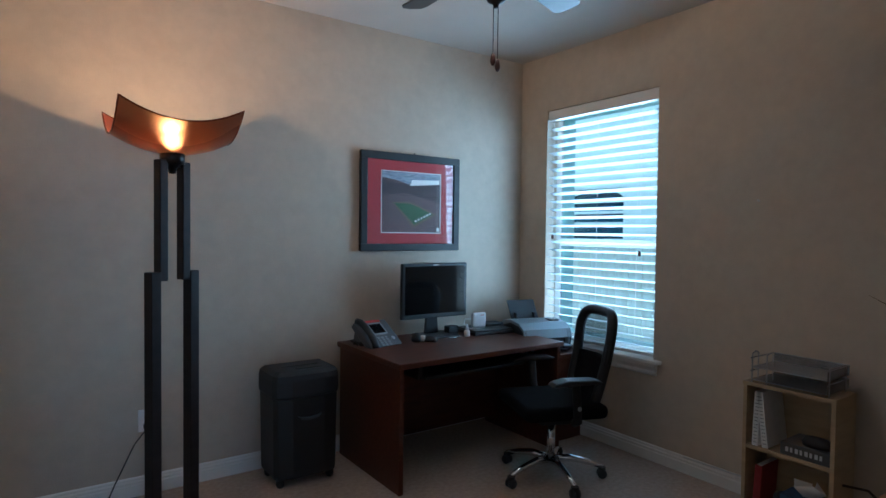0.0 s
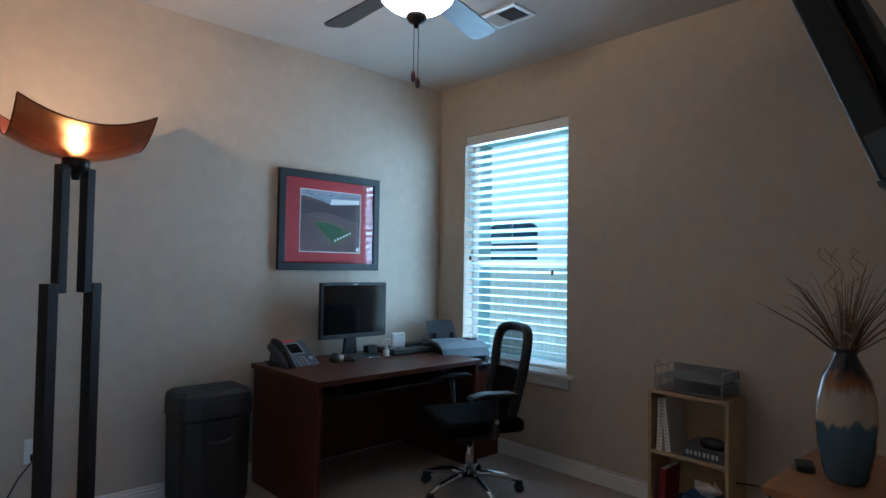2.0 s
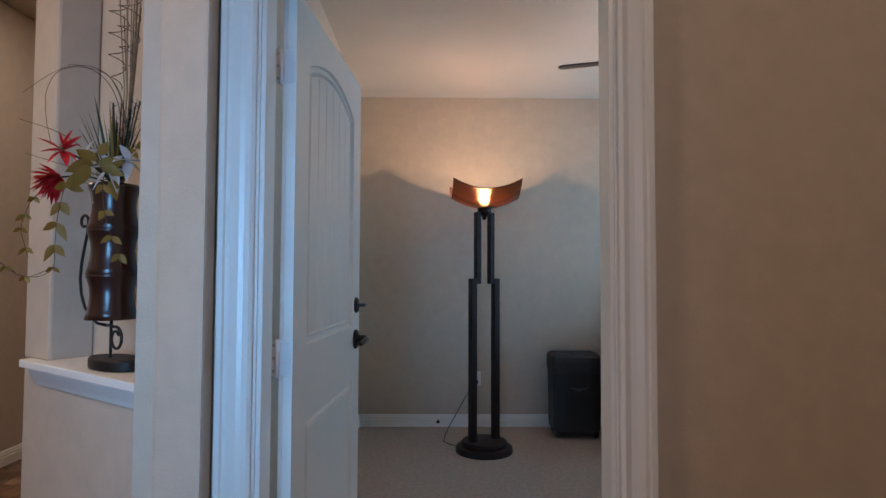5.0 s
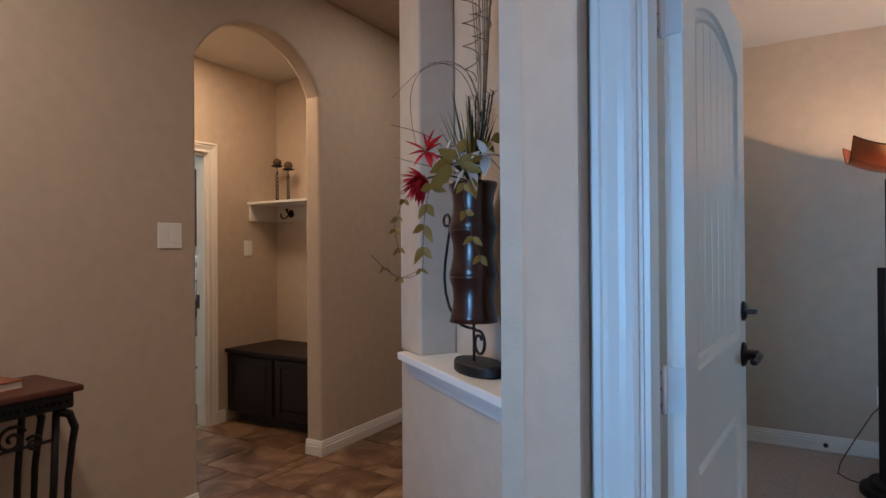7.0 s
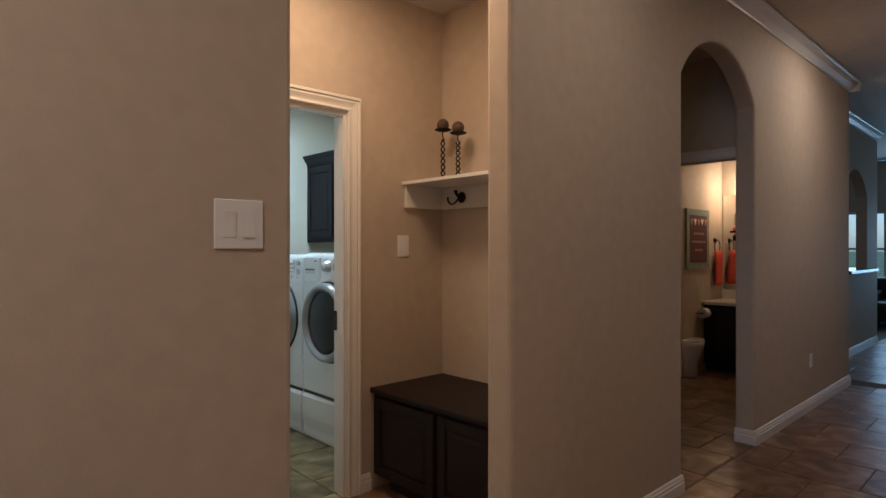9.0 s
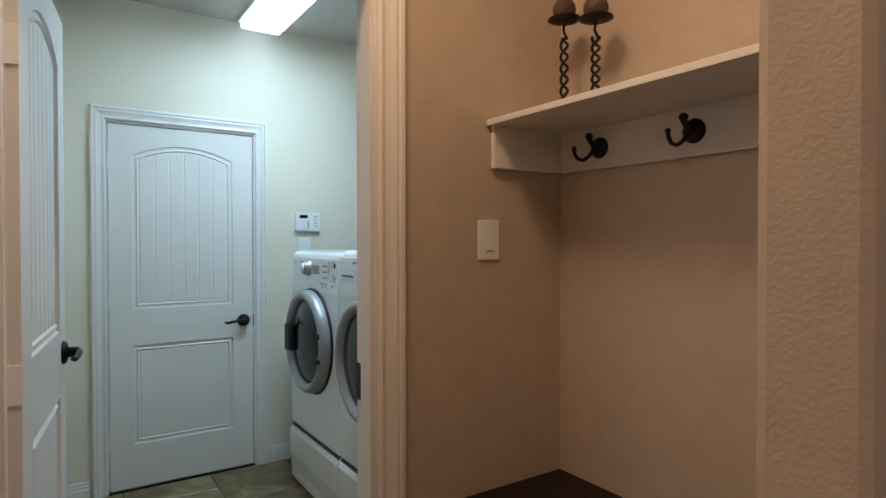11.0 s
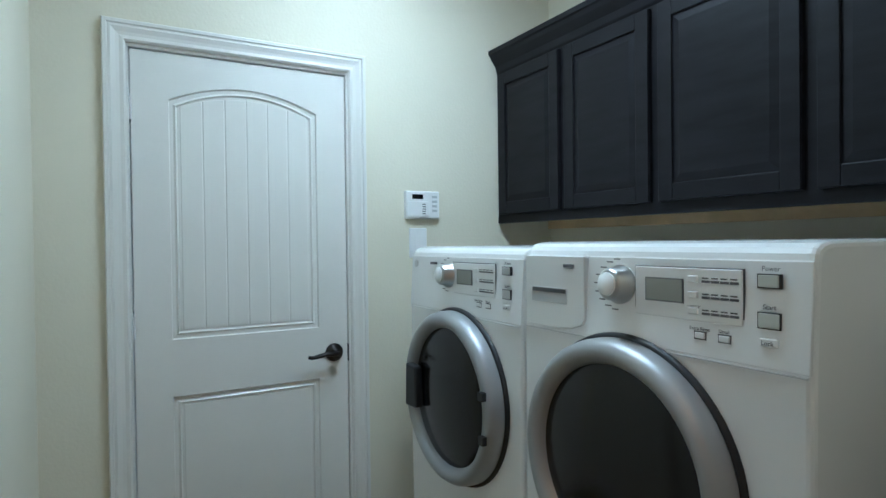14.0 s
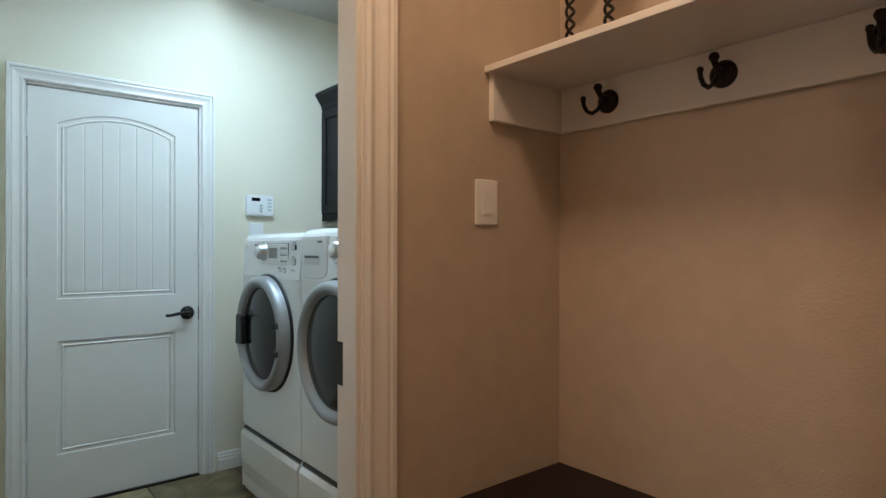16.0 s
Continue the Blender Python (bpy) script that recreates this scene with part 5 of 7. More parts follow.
part("arm", tube([(-0.12, 0.01, 0.05), (-0.12, 0.1, 0.065), (-0.12, 0.222, 0.085)], 0.014, 8), BLACK, br)
part("arm", tube([(0.12, 0.01, 0.05), (0.12, 0.1, 0.065), (0.12, 0.222, 0.085)], 0.014, 8), BLACK, br)


def letters(text, size, m, material, parent, name="printed_word"):
    """Raised lettering in the built-in font, as a mesh."""
    cu = bpy.data.curves.new("lettering", "FONT")
    cu.body, cu.size, cu.extrude, cu.align_x = text, size, 0.0003, "CENTER"
    tmp = new("lettering", cu)
    me = bpy.data.meshes.new_from_object(tmp)
    bpy.data.objects.remove(tmp)
    bpy.data.curves.remove(cu)
    me.materials.clear()
    me.materials.append(material)
    ob = new(name, me)
    ob.parent = parent
    ob.matrix_basis = m
    return ob


def switch_plate(name, m, gangs, label):
    """Wall switch; local y points out of the wall, x along it."""
    e = thing(name, m, label, "light switch")
    w = 0.0365 + 0.046 * (gangs - 1) / 2 + 0.006
    part("plate", boxes((-w, 0, -0.064, w, 0.006, 0.064)), SWITCH, e, bevel=0.004)
    for k in range(gangs):
        x = (k - (gangs - 1) / 2) * 0.05
        rk = part("rocker", prism([(0.006, -0.034), (0.0095 if k == 0 else 0.007, -0.034), (0.0075, 0.0), (0.007 if k == 0 else 0.0095, 0.034), (0.006, 0.034)], x - 0.0165, x + 0.0165, lambda u, v, w2: (w2, u, v)), SWITCH, e, bevel=0.001)
        if k == 0:
            part("slider", boxes((x - 0.01, 0.0085, -0.031, x + 0.01, 0.0102, -0.0295)), SWITCH, rk)
        for z in (-0.05, 0.05):
            part("screw", lathe([(0, 0.0065), (0.003, 0.0065), (0.003, 0.005), (0, 0.005)], 8, Matrix.Translation((x, 0, z)) @ pose(0, 0, 0, -90, 0, 0)), SWITCH, e)
    return e


# ---- hall ----
switch_plate("light_switch", pose(0.0, -1.092, 1.437, 0, 0, -90), 2, "white double rocker switch beside the arched opening")
switch_plate("light_switch", pose(-1.23, 0.463, 1.39, 0, 0, -90), 1, "white single switch between laundry door and shelf")
switch_plate("light_switch", pose(-3.38, 0.634, 1.345, 0, 0, -90), 1, "white single switch under the alarm keypad")
oh = thing("wall_outlet", pose(0.0, 3.95, 0.42), "white outlet low on the hall wall", "outlet")
part("plate", boxes((0, -0.036, -0.058, 0.006, 0.036, 0.058)), SWITCH, oh, bevel=0.003)
for z in (-0.028, 0.028):
    part("socket", boxes((0.006, -0.016, z - 0.017, 0.009, 0.016, z + 0.017)), SWITCH, oh, bevel=0.002)

# niche sill with its moulding
ns = prism([(NB0 - 0.105, -0.045), (NL - 0.01, -0.045), (NL - 0.01, 0.0), (NB1, 0.0), (NB1, 0.14), (NB0, 0.14), (NB0, 0.0), (NB0 - 0.105, 0.0)], SILL - 0.018, SILL + 0.008,
           lambda u, d, z: in_niche(u, z, d))
structure("trim_niche_sill", ns, WHITE, "white painted niche sill", "sill", 0.004)
cm = bmesh.new()
for k, (u, z, d) in enumerate([(u, z, d) for u in (NB0 - 0.07, NL - 0.04) for d, z in ((0.0, SILL - 0.075), (-0.006, SILL - 0.075), (-0.012, SILL - 0.06), (-0.022, SILL - 0.045), (-0.032, SILL - 0.025), (-0.034, SILL - 0.018), (0.0, SILL - 0.018))]):
    cm.verts.new(in_niche(u, z, d))
cm.verts.ensure_lookup_table()
for k in range(7):
    cm.faces.new([cm.verts[i] for i in (k, (k + 1) % 7, 7 + (k + 1) % 7, 7 + k)])
cm.faces.new([cm.verts[i] for i in range(7)])
cm.faces.new([cm.verts[i] for i in range(13, 6, -1)])
bmesh.ops.recalc_face_normals(cm, faces=cm.faces)
structure("trim_niche_moulding", cm, WHITE, "white moulding under the niche sill", "moulding")

# vase on its iron stand
nang = math.degrees(math.atan2(nu.y, nu.x))
va = thing("bamboo_vase", pose(1.85, -1.376, SILL + 0.008, 0, 0, nang), "dark red-brown bamboo-shaped vase of silk flowers on an iron stand", "vase")
part("stand_base", lathe([(0, 0), (0.1, 0), (0.104, 0.006), (0.104, 0.028), (0.098, 0.034), (0, 0.034)], 48, Matrix.Translation((0.025, 0.012, 0)), sx=1.06, sy=0.58), IRON, va, "black oval stand base", smooth=False, bevel=0.002)
part("stand_stem", tube([(0.02, 0, 0.03), (0.02, 0, 0.15)], 0.0045, 8), IRON, va)
# one rod: scroll by the stem, sweep out, tall arm, curl at its head
turn = [(0.09 + 0.036 * (1 - 0.022 * a) * math.cos(1.9 - a * 0.36), -0.02, 0.096 + 0.036 * (1 - 0.022 * a) * math.sin(1.9 - a * 0.36)) for a in range(22)]
part("stand_scroll", tube([(0.02, -0.012, 0.13), (0.05, -0.018, 0.134)] + turn, 0.0045, 8), IRON, va, "small iron scroll", smooth=True)
cur = [(0.02, -0.012, 0.13), (-0.02, -0.02, 0.135), (-0.065, -0.02, 0.152), (-0.105, -0.02, 0.182), (-0.13, -0.02, 0.222), (-0.14, -0.02, 0.27), (-0.133, -0.02, 0.32), (-0.115, -0.02, 0.375), (-0.1, -0.02, 0.415), (-0.097, -0.02, 0.44)]
curl = [(-0.122 + 0.027 * (1 - 0.03 * a) * math.cos(a * 0.36), -0.02, 0.448 + 0.024 * (1 - 0.03 * a) * math.sin(a * 0.36)) for a in range(15)]
part("stand_arm", tube(cur + curl, 0.0045, 8), IRON, va, "tall curled iron arm", smooth=True)
part("arm_tie", tube([(-0.1, -0.02, 0.418), (-0.045, -0.005, 0.418)], 0.0035, 6), IRON, va)
LACQ = mat("red_brown_lacquer", (0.026, 0.007, 0.005), 0.3, var=0.5, scale=9, stretch=(1, 1, 0.4), coat=0.4)
prof = []
for k in range(3):
    z = 0.148 + k * 0.135
    prof += [(0.072, z + 0.001), (0.067, z + 0.02), (0.061, z + 0.05), (0.0595, z + 0.075), (0.062, z + 0.1), (0.071, z + 0.129), (0.072, z + 0.132), (0.0695, z + 0.1335)]
part("vase_body", lathe([(0, 0.148)] + prof + [(0.07, 0.555), (0.064, 0.555), (0.05, 0.5), (0, 0.5)], 36, Matrix.Translation((0.02, 0.0, 0))), LACQ, va, smooth=True)


def leaf(pos, d, length, width, droop=0.3, n=5, up=Vector((0, 0, 1)), fold=0.25):
    """Pointed leaf from pos along d; returns vertex rows."""
    d = Vector(d).normalized()
    side = d.cross(up)
    side = side.normalized() if side.length > 1e-3 else Vector((1, 0, 0))
    nrm = side.cross(d)
    rows = []
    for k in range(n + 1):
        t = k / n
        c = Vector(pos) + d * length * t + Vector((0, 0, -droop * length * t * t))
        w = width * math.sin(math.pi * (0.08 + 0.92 * t) ** 0.8) * 0.5
        rows.append((c - side * w + nrm * w * fold, c, c + side * w + nrm * w * fold))
    return rows


def leaf_mesh(specs):
    bm = bmesh.new()
    for s in specs:
        rows = [[bm.verts.new(v) for v in r] for r in leaf(**s)]
        for a, b in zip(rows, rows[1:]):
            bm.faces.new((a[0], a[1], b[1], b[0]))
            bm.faces.new((a[1], a[2], b[2], b[1]))
    return bm


OLIVE = mixed("olive_silk_leaf", (0.23, 0.155, 0.022), (0.26, 0.18, 0.03), 0.6, 0.2)
DKGREEN = mat("dark_green_silk_grass", (0.02, 0.04, 0.018), 0.6, var=0.4, scale=30)
PETAL = mixed("red_silk_petal", (0.5, 0.012, 0.02), (0.55, 0.02, 0.03), 0.6, 0.2)
LILY = mixed("white_silk_petal", (0.6, 0.6, 0.6), (0.6, 0.6, 0.62), 0.6, 0.2)
NEEDLE = mat("dark_needled_foliage", (0.012, 0.02, 0.014), 0.7, var=0.4, scale=30)
STRAW = mat("dried_straw", (0.28, 0.2, 0.12), 0.8, var=0.3, scale=40)
random.seed(11)
T = Vector((0.02, 0, 0.555))


def at(dx, c, dz):
    """A place in the bouquet: dx along the hall, c out of the niche across it, dz above the vase's mouth."""
    a, b = radians(35), radians(-nang)
    x, y = dx * math.cos(a) + c * math.sin(a), dx * math.sin(a) - c * math.cos(a)
    return T + Vector((x * math.cos(b) - y * math.sin(b), x * math.sin(b) + y * math.cos(b), dz))


def smooth_path(pts, n=6):
    """Catmull-Rom through the points."""
    p = [pts[0]] + list(pts) + [pts[-1]]
    out = []
    for a, b, c, d in zip(p, p[1:], p[2:], p[3:]):
        for k in range(n):
            t = k / n
            out.append(0.5 * ((2 * b) + (c - a) * t + (2 * a - 5 * b + 4 * c - d) * t * t + (3 * b - a - 3 * c + d) * t ** 3))
    return out + [pts[-1]]


def vine(places, pairs, size, material=OLIVE, name="leaf"):
    """A hanging stem with pairs of leaves at the numbered places."""
    pts = [at(*p) for p in places]
    st2 = part("stem", tube(smooth_path(pts), 0.001, 5), STEM, va, smooth=True)
    for k in pairs:
        for side in (-1, 1):
            d = at(side * random.uniform(0.5, 0.9), random.uniform(0.0, 0.6), -random.uniform(0.2, 0.9)) - T
            part(name, leaf_mesh([dict(pos=pts[k], d=d, length=size * random.uniform(0.85, 1.15), width=size * random.uniform(0.5, 0.62), droop=random.uniform(0.0, 0.3), n=6, up=at(0, -1, 0.3) - T)]), material, st2, smooth=True)


vine(((0, 0.03, 0.0), (-0.03, 0.09, 0.03), (-0.045, 0.14, -0.02), (-0.04, 0.15, -0.095), (-0.02, 0.145, -0.165), (0.0, 0.14, -0.215), (0.005, 0.14, -0.25)), (2, 3, 4, 5), 0.032)
vine(((0, 0.02, 0.0), (-0.07, 0.06, 0.02), (-0.125, 0.07, -0.02), (-0.14, 0.07, -0.07), (-0.148, 0.08, -0.13), (-0.15, 0.06, -0.19), (-0.15, 0.0, -0.25), (-0.175, -0.05, -0.275), (-0.215, -0.09, -0.278), (-0.26, -0.08, -0.25), (-0.3, -0.05, -0.21)), (2, 3, 4, 5), 0.042)
vine(((-0.15, 0.0, -0.25), (-0.152, -0.01, -0.252), (-0.215, -0.09, -0.28), (-0.262, -0.08, -0.25), (-0.29, -0.06, -0.22)), (1, 2, 3), 0.022)
vine(((0, 0.0, 0.0), (-0.1, -0.02, 0.0), (-0.16, -0.08, -0.02), (-0.2, -0.12, -0.04), (-0.222, -0.19, -0.09), (-0.23, -0.24, -0.13), (-0.217, -0.24, -0.19), (-0.21, -0.23, -0.22)), (3, 4, 5, 6), 0.026)
vine(((0, 0.0, 0.0), (0.03, 0.04, 0.1), (0.07, 0.05, 0.135), (0.12, 0.05, 0.165), (0.17, 0.05, 0.18), (0.21, 0.05, 0.2)), (2, 3, 4, 5), 0.032)
vine(((0, 0.0, 0.0), (-0.01, 0.05, 0.06), (0.03, 0.07, 0.105), (0.075, 0.07, 0.115)), (2, 3), 0.034)
# broad olive leaves in the middle
heart = part("leaf_cluster_stem", tube([T, at(-0.03, 0.05, 0.03), at(-0.06, 0.08, 0.045)], 0.002, 5), STEM, va)
for dx, c, dz, ax, az, ln in [(p[0] - 0.02, p[1] + 0.015, p[2] - 0.01, *p[3:]) for p in ((-0.05, 0.08, 0.055, -1.0, -0.35, 0.07), (-0.04, 0.085, 0.06, -0.7, 0.5, 0.065), (-0.03, 0.085, 0.05, 0.9, 0.35, 0.07), (-0.025, 0.085, 0.045, 1.0, -0.2, 0.06), (-0.055, 0.085, 0.045, -0.6, -0.9, 0.07), (-0.07, 0.08, 0.02, -0.9, -0.7, 0.06), (0.0, 0.09, 0.01, 0.25, -1.0, 0.055), (-0.03, 0.09, 0.08, 0.3, 0.9, 0.05))]:
    part("broad_leaf", leaf_mesh([dict(pos=at(dx, c, dz), d=at(ax, 0.25, az) - T, length=ln, width=ln * 0.55, droop=0.15, n=7, up=at(0, -1, 0.4) - T, fold=0.18)]), OLIVE, heart, smooth=True)
# red flowers: a full drooping head and an open star
for place, axis, n, ln, wd in (((-0.145, -0.01, 0.012), (-0.65, 0.35, -0.45), 64, 0.07, 0.021), ((-0.14, 0.11, 0.07), (-0.3, 0.75, 0.35), 9, 0.066, 0.023)):
    c = at(*place)
    ax = (at(*axis) - T).normalized()
    e1 = ax.orthogonal().normalized()
    e2 = ax.cross(e1)
    fl2 = part("flower_stem", tube(smooth_path([T, T.lerp(c, 0.5) + Vector((0, 0, 0.015)), c]), 0.003, 6), DKGREEN, va, smooth=True)
    for k in range(n):
        a = 2.399 * k + random.uniform(-0.2, 0.2)
        r = 0.15 + 1.0 * k / n if n > 10 else random.uniform(1.1, 1.5)
        part("petal", leaf_mesh([dict(pos=c, d=ax * (1.15 - r * 0.55 if n > 10 else 0.5) + (e1 * math.cos(a) + e2 * math.sin(a)) * r, length=ln * random.uniform(0.8, 1.15), width=wd * random.uniform(0.8, 1.2), droop=0.12, n=6, fold=0.35)]), PETAL, fl2, smooth=True)
    if n < 10:
        for k in range(6):
            a = k * 1.05
            part("stamen", tube([c, c + ax * 0.022 + (e1 * math.cos(a) + e2 * math.sin(a)) * 0.007], 0.0011, 4), STRAW, fl2)
# white lilies
for place, axis in (((0.025, 0.08, 0.065), (0.35, 0.8, 0.25)), ((-0.02, 0.08, 0.04), (-0.35, 0.9, 0.0)), ((-0.08, 0.06, 0.075), (-0.3, 0.7, 0.5))):
    c = at(*place)
    ax = (at(*axis) - T).normalized()
    e1 = ax.orthogonal().normalized()
    e2 = ax.cross(e1)
    fl2 = part("lily_stem", tube([T, c], 0.003, 6), DKGREEN, va)
    for k in range(6):
        a = k * math.pi / 3 + 0.3
        part("petal", leaf_mesh([dict(pos=c, d=ax * 0.45 + e1 * math.cos(a) + e2 * math.sin(a), length=0.066 * random.uniform(0.85, 1.15), width=0.03, droop=0.3, n=7, fold=0.3)]), LILY, fl2, smooth=True)
# grass tuft with broad blades, dark needled sprigs
for k in range(44):
    dx, c, h = random.uniform(-0.1, 0.06), random.uniform(-0.03, 0.07), random.uniform(0.12, 0.27)
    part("grass_blade", leaf_mesh([dict(pos=at(dx * 0.15, c * 0.2, 0.0), d=at(dx, c, h) - T, length=h * 1.05, width=random.uniform(0.004, 0.011), droop=random.uniform(0.0, 0.12), n=5)]), DKGREEN if k % 3 else OLIVE, va, smooth=True)
for k in range(7):
    dx, c, h = -0.01 + 0.012 * k, random.uniform(-0.02, 0.04), random.uniform(0.17, 0.28)
    base_pt, tip = at(dx * 0.3, 0, 0.02), at(dx, c, h)
    spg = part("needled_sprig", tube([base_pt, tip], 0.002, 5), NEEDLE, va)
    part("needles", leaf_mesh([dict(pos=base_pt.lerp(tip, 0.3 + 0.7 * q / 46), d=Vector((math.cos(q * 2.4), math.sin(q * 2.4), 0.55)), length=random.uniform(0.016, 0.028), width=0.003, droop=0.0, n=2) for q in range(47)]), NEEDLE, spg)
# straw bundle, coiled willow, arching stems
for k in range(16):
    a = random.uniform(0, 6.28)
    d = Vector((math.cos(a), math.sin(a), 0)) * 0.014
    part("straw", tube([at(0.015, -0.01, -0.05) + d * 0.4, at(0.03, -0.01, 0.3) + d, at(0.025, -0.01, random.uniform(0.5, 0.8)) + d * random.uniform(1.5, 3.0)], 0.0018, 4), STRAW, va)
for a0, dx, z0, z1, rad in ((0.0, 0.0, 0.3, 0.74, 0.028), (2.4, 0.028, 0.36, 0.78, 0.032)):
    part("coiled_willow", tube([at(dx + rad * (0.45 + 0.55 * min(1, i / 40)) * math.cos(a0 + i * 0.27), -0.01 + 0.026 * math.sin(a0 + i * 0.27), z0 + (z1 - z0) * i / 150) for i in range(151)], 0.0014, 5), STEM, va, smooth=True)
for pts in (((0, 0, 0), (0.01, 0, 0.2), (-0.02, 0.01, 0.3), (-0.08, 0.02, 0.34), (-0.15, 0.03, 0.315), (-0.18, 0.03, 0.25), (-0.178, 0.03, 0.17), (-0.165, 0.03, 0.1)), ((0, 0, 0), (0.02, 0, 0.2), (-0.01, 0.01, 0.31), (-0.06, 0.02, 0.345), (-0.12, 0.03, 0.335), (-0.17, 0.04, 0.3), (-0.235, 0.05, 0.23)),
            ((0, 0, 0), (0.02, 0, 0.22), (-0.02, 0.01, 0.325), (-0.1, 0.02, 0.343), (-0.13, 0.03, 0.337)), ((0, 0, 0.02), (-0.12, 0.04, 0.12), (-0.24, 0.05, 0.157)), ((0, 0, 0.02), (-0.13, 0.05, 0.04), (-0.225, 0.06, 0.062))):
    part("arching_stem", tube(smooth_path([at(*p) for p in pts]), 0.0013, 5, taper=0.5), STEM, va, smooth=True)

# console table with scrolled iron legs
ct = thing("console_table", pose(0.02, -2.1, 0), "dark wood console table on scrolled iron legs", "table")
part("tabletop", boxes((0, -0.45, 0.835, 0.36, 0.4, 0.86)), CHERRY, ct, "dark red-brown wooden top", bevel=0.008)
part("apron", boxes((0.02, -0.42, 0.775, 0.335, 0.375, 0.834)), IRON, ct, "embossed dark apron", bevel=0.006)
for k in range(34):
    part("rope_bead", lathe([(0, -0.008), (0.006, -0.005), (0.007, 0), (0.006, 0.005), (0, 0.008)], 8, Matrix.Translation((0.337, -0.4 + k * 0.0228, 0.8)) @ pose(0, 0, 0, 35, 0, 0)), IRON, ct)
for y in (-0.36, 0.33):
    s = 1 if y > 0 else -1
    for x in (0.05, 0.3):
        lg = part("leg", tube([(x, y, 0.78), (x + (0.02 if x > 0.2 else 0), y - s * 0.02, 0.5), (x, y - s * 0.03, 0.2), (x, y, 0.0)], 0.013, 8), IRON, ct, "wrought iron leg", smooth=True)
        part("acanthus", tube([(x, y, 0.765), (x + 0.0, y + s * 0.045, 0.745), (x, y + s * 0.065, 0.69), (x, y + s * 0.055, 0.63), (x, y + s * 0.04, 0.5), (x, y + s * 0.03, 0.2), (x, y + s * 0.04, 0.0)], 0.017, 8, taper=0.6), IRON, lg, smooth=True)
for c, r, t0 in (((0.31, 0.18, 0.70), 0.05, 0.5), ((0.31, 0.0, 0.69), 0.06, 2.0), ((0.31, -0.2, 0.70), 0.05, 3.5)):
    part("scroll", tube([(c[0], c[1] + r * (1 - a * 0.035) * math.cos(t0 + a * 0.4), c[2] + r * (1 - a * 0.035) * math.sin(t0 + a * 0.4)) for a in range(26)], 0.0065, 6), IRON, ct, smooth=True)
    part("scroll", tube([(c[0], c[1] + 0.07 + 0.6 * r * (1 - a * 0.035) * math.cos(t0 + 2 - a * 0.4), c[2] - 0.03 + 0.6 * r * (1 - a * 0.035) * math.sin(t0 + 2 - a * 0.4)) for a in range(24)], 0.006, 6), IRON, ct, smooth=True)
part("stretcher", tube([(0.31, -0.36, 0.665), (0.31, 0.33, 0.665)], 0.006, 6), IRON, ct)
bo = thing("book", pose(0.17, -2.02, 0.86, 0, 0, 8), "thick book with an orange and cream cover lying flat", "book")
part("page_block", boxes((-0.11, -0.15, 0.004, 0.11, 0.15, 0.028)), PAPER, bo)
part("cover", boxes((-0.115, -0.155, 0.028, 0.115, 0.155, 0.033), (-0.115, -0.155, 0.0, 0.115, 0.155, 0.004)), mat("orange_brown_cover", (0.3, 0.1, 0.035), 0.4, col2=(0.2, 0.05, 0.02), scale=14), bo)
part("spine", boxes((-0.118, -0.155, 0.0, -0.113, 0.155, 0.033)), bpy.data.materials["orange_brown_cover"], bo)
for x in (-0.05, -0.02, 0.03):
    part("title_bar", boxes((x, -0.09, 0.033, x + 0.016, 0.1, 0.0338)), mat("cream_print", (0.6, 0.5, 0.32), 0.5, var=0.2, scale=50), bo)

# ---- alcove: bench, shelf, hooks, candle holders ----
be = thing("storage_bench", pose(-1.228, 0.235, 0), "espresso wood storage bench with panelled doors", "bench")
part("top", boxes((-0.0, -0.018, 0.555, 1.095, 0.548, 0.585)), DARKWOOD, be, bevel=0.006)
part("carcass", boxes((0.006, 0.012, 0.09, 1.09, 0.545, 0.555)), DARKWOOD, be)
part("toe_kick", boxes((0.07, 0.075, 0.0, 1.09, 0.545, 0.09)), BLACK, be)


def cabinet_door(parent, x0, x1, z0, z1, y, material, arch=False):
    """Raised-panel cupboard door whose face looks along -y."""
    f = 0.055
    d = part("door", boxes((x0, y, z0, x1, y + 0.012, z1)), material, parent)
    for dims in ((x0, z0, x0 + f, z1), (x1 - f, z0, x1, z1), (x0 + f, z0, x1 - f, z0 + f), (x0 + f, z1 - f, x1 - f, z1)):
        part("frame_piece", boxes((dims[0], y - 0.008, dims[1], dims[2], y, dims[3])), material, d, bevel=0.003)
    bm = bmesh.new()
    rr = [[bm.verts.new((u, y - h, z)) for u, z in ((x0 + f + o, z0 + f + o), (x1 - f - o, z0 + f + o), (x1 - f - o, z1 - f - o), (x0 + f + o, z1 - f - o))] for o, h in ((0.004, 0.0), (0.008, 0.001), (0.026, 0.006), (0.028, 0.0065))]
    for a, b in zip(rr, rr[1:]):
        for k in range(4):
            bm.faces.new((a[k], a[(k + 1) % 4], b[(k + 1) % 4], b[k]))
    bm.faces.new(rr[-1])
    bmesh.ops.recalc_face_normals(bm, faces=bm.faces)
    part("raised_panel", bm, material, d)
    return d


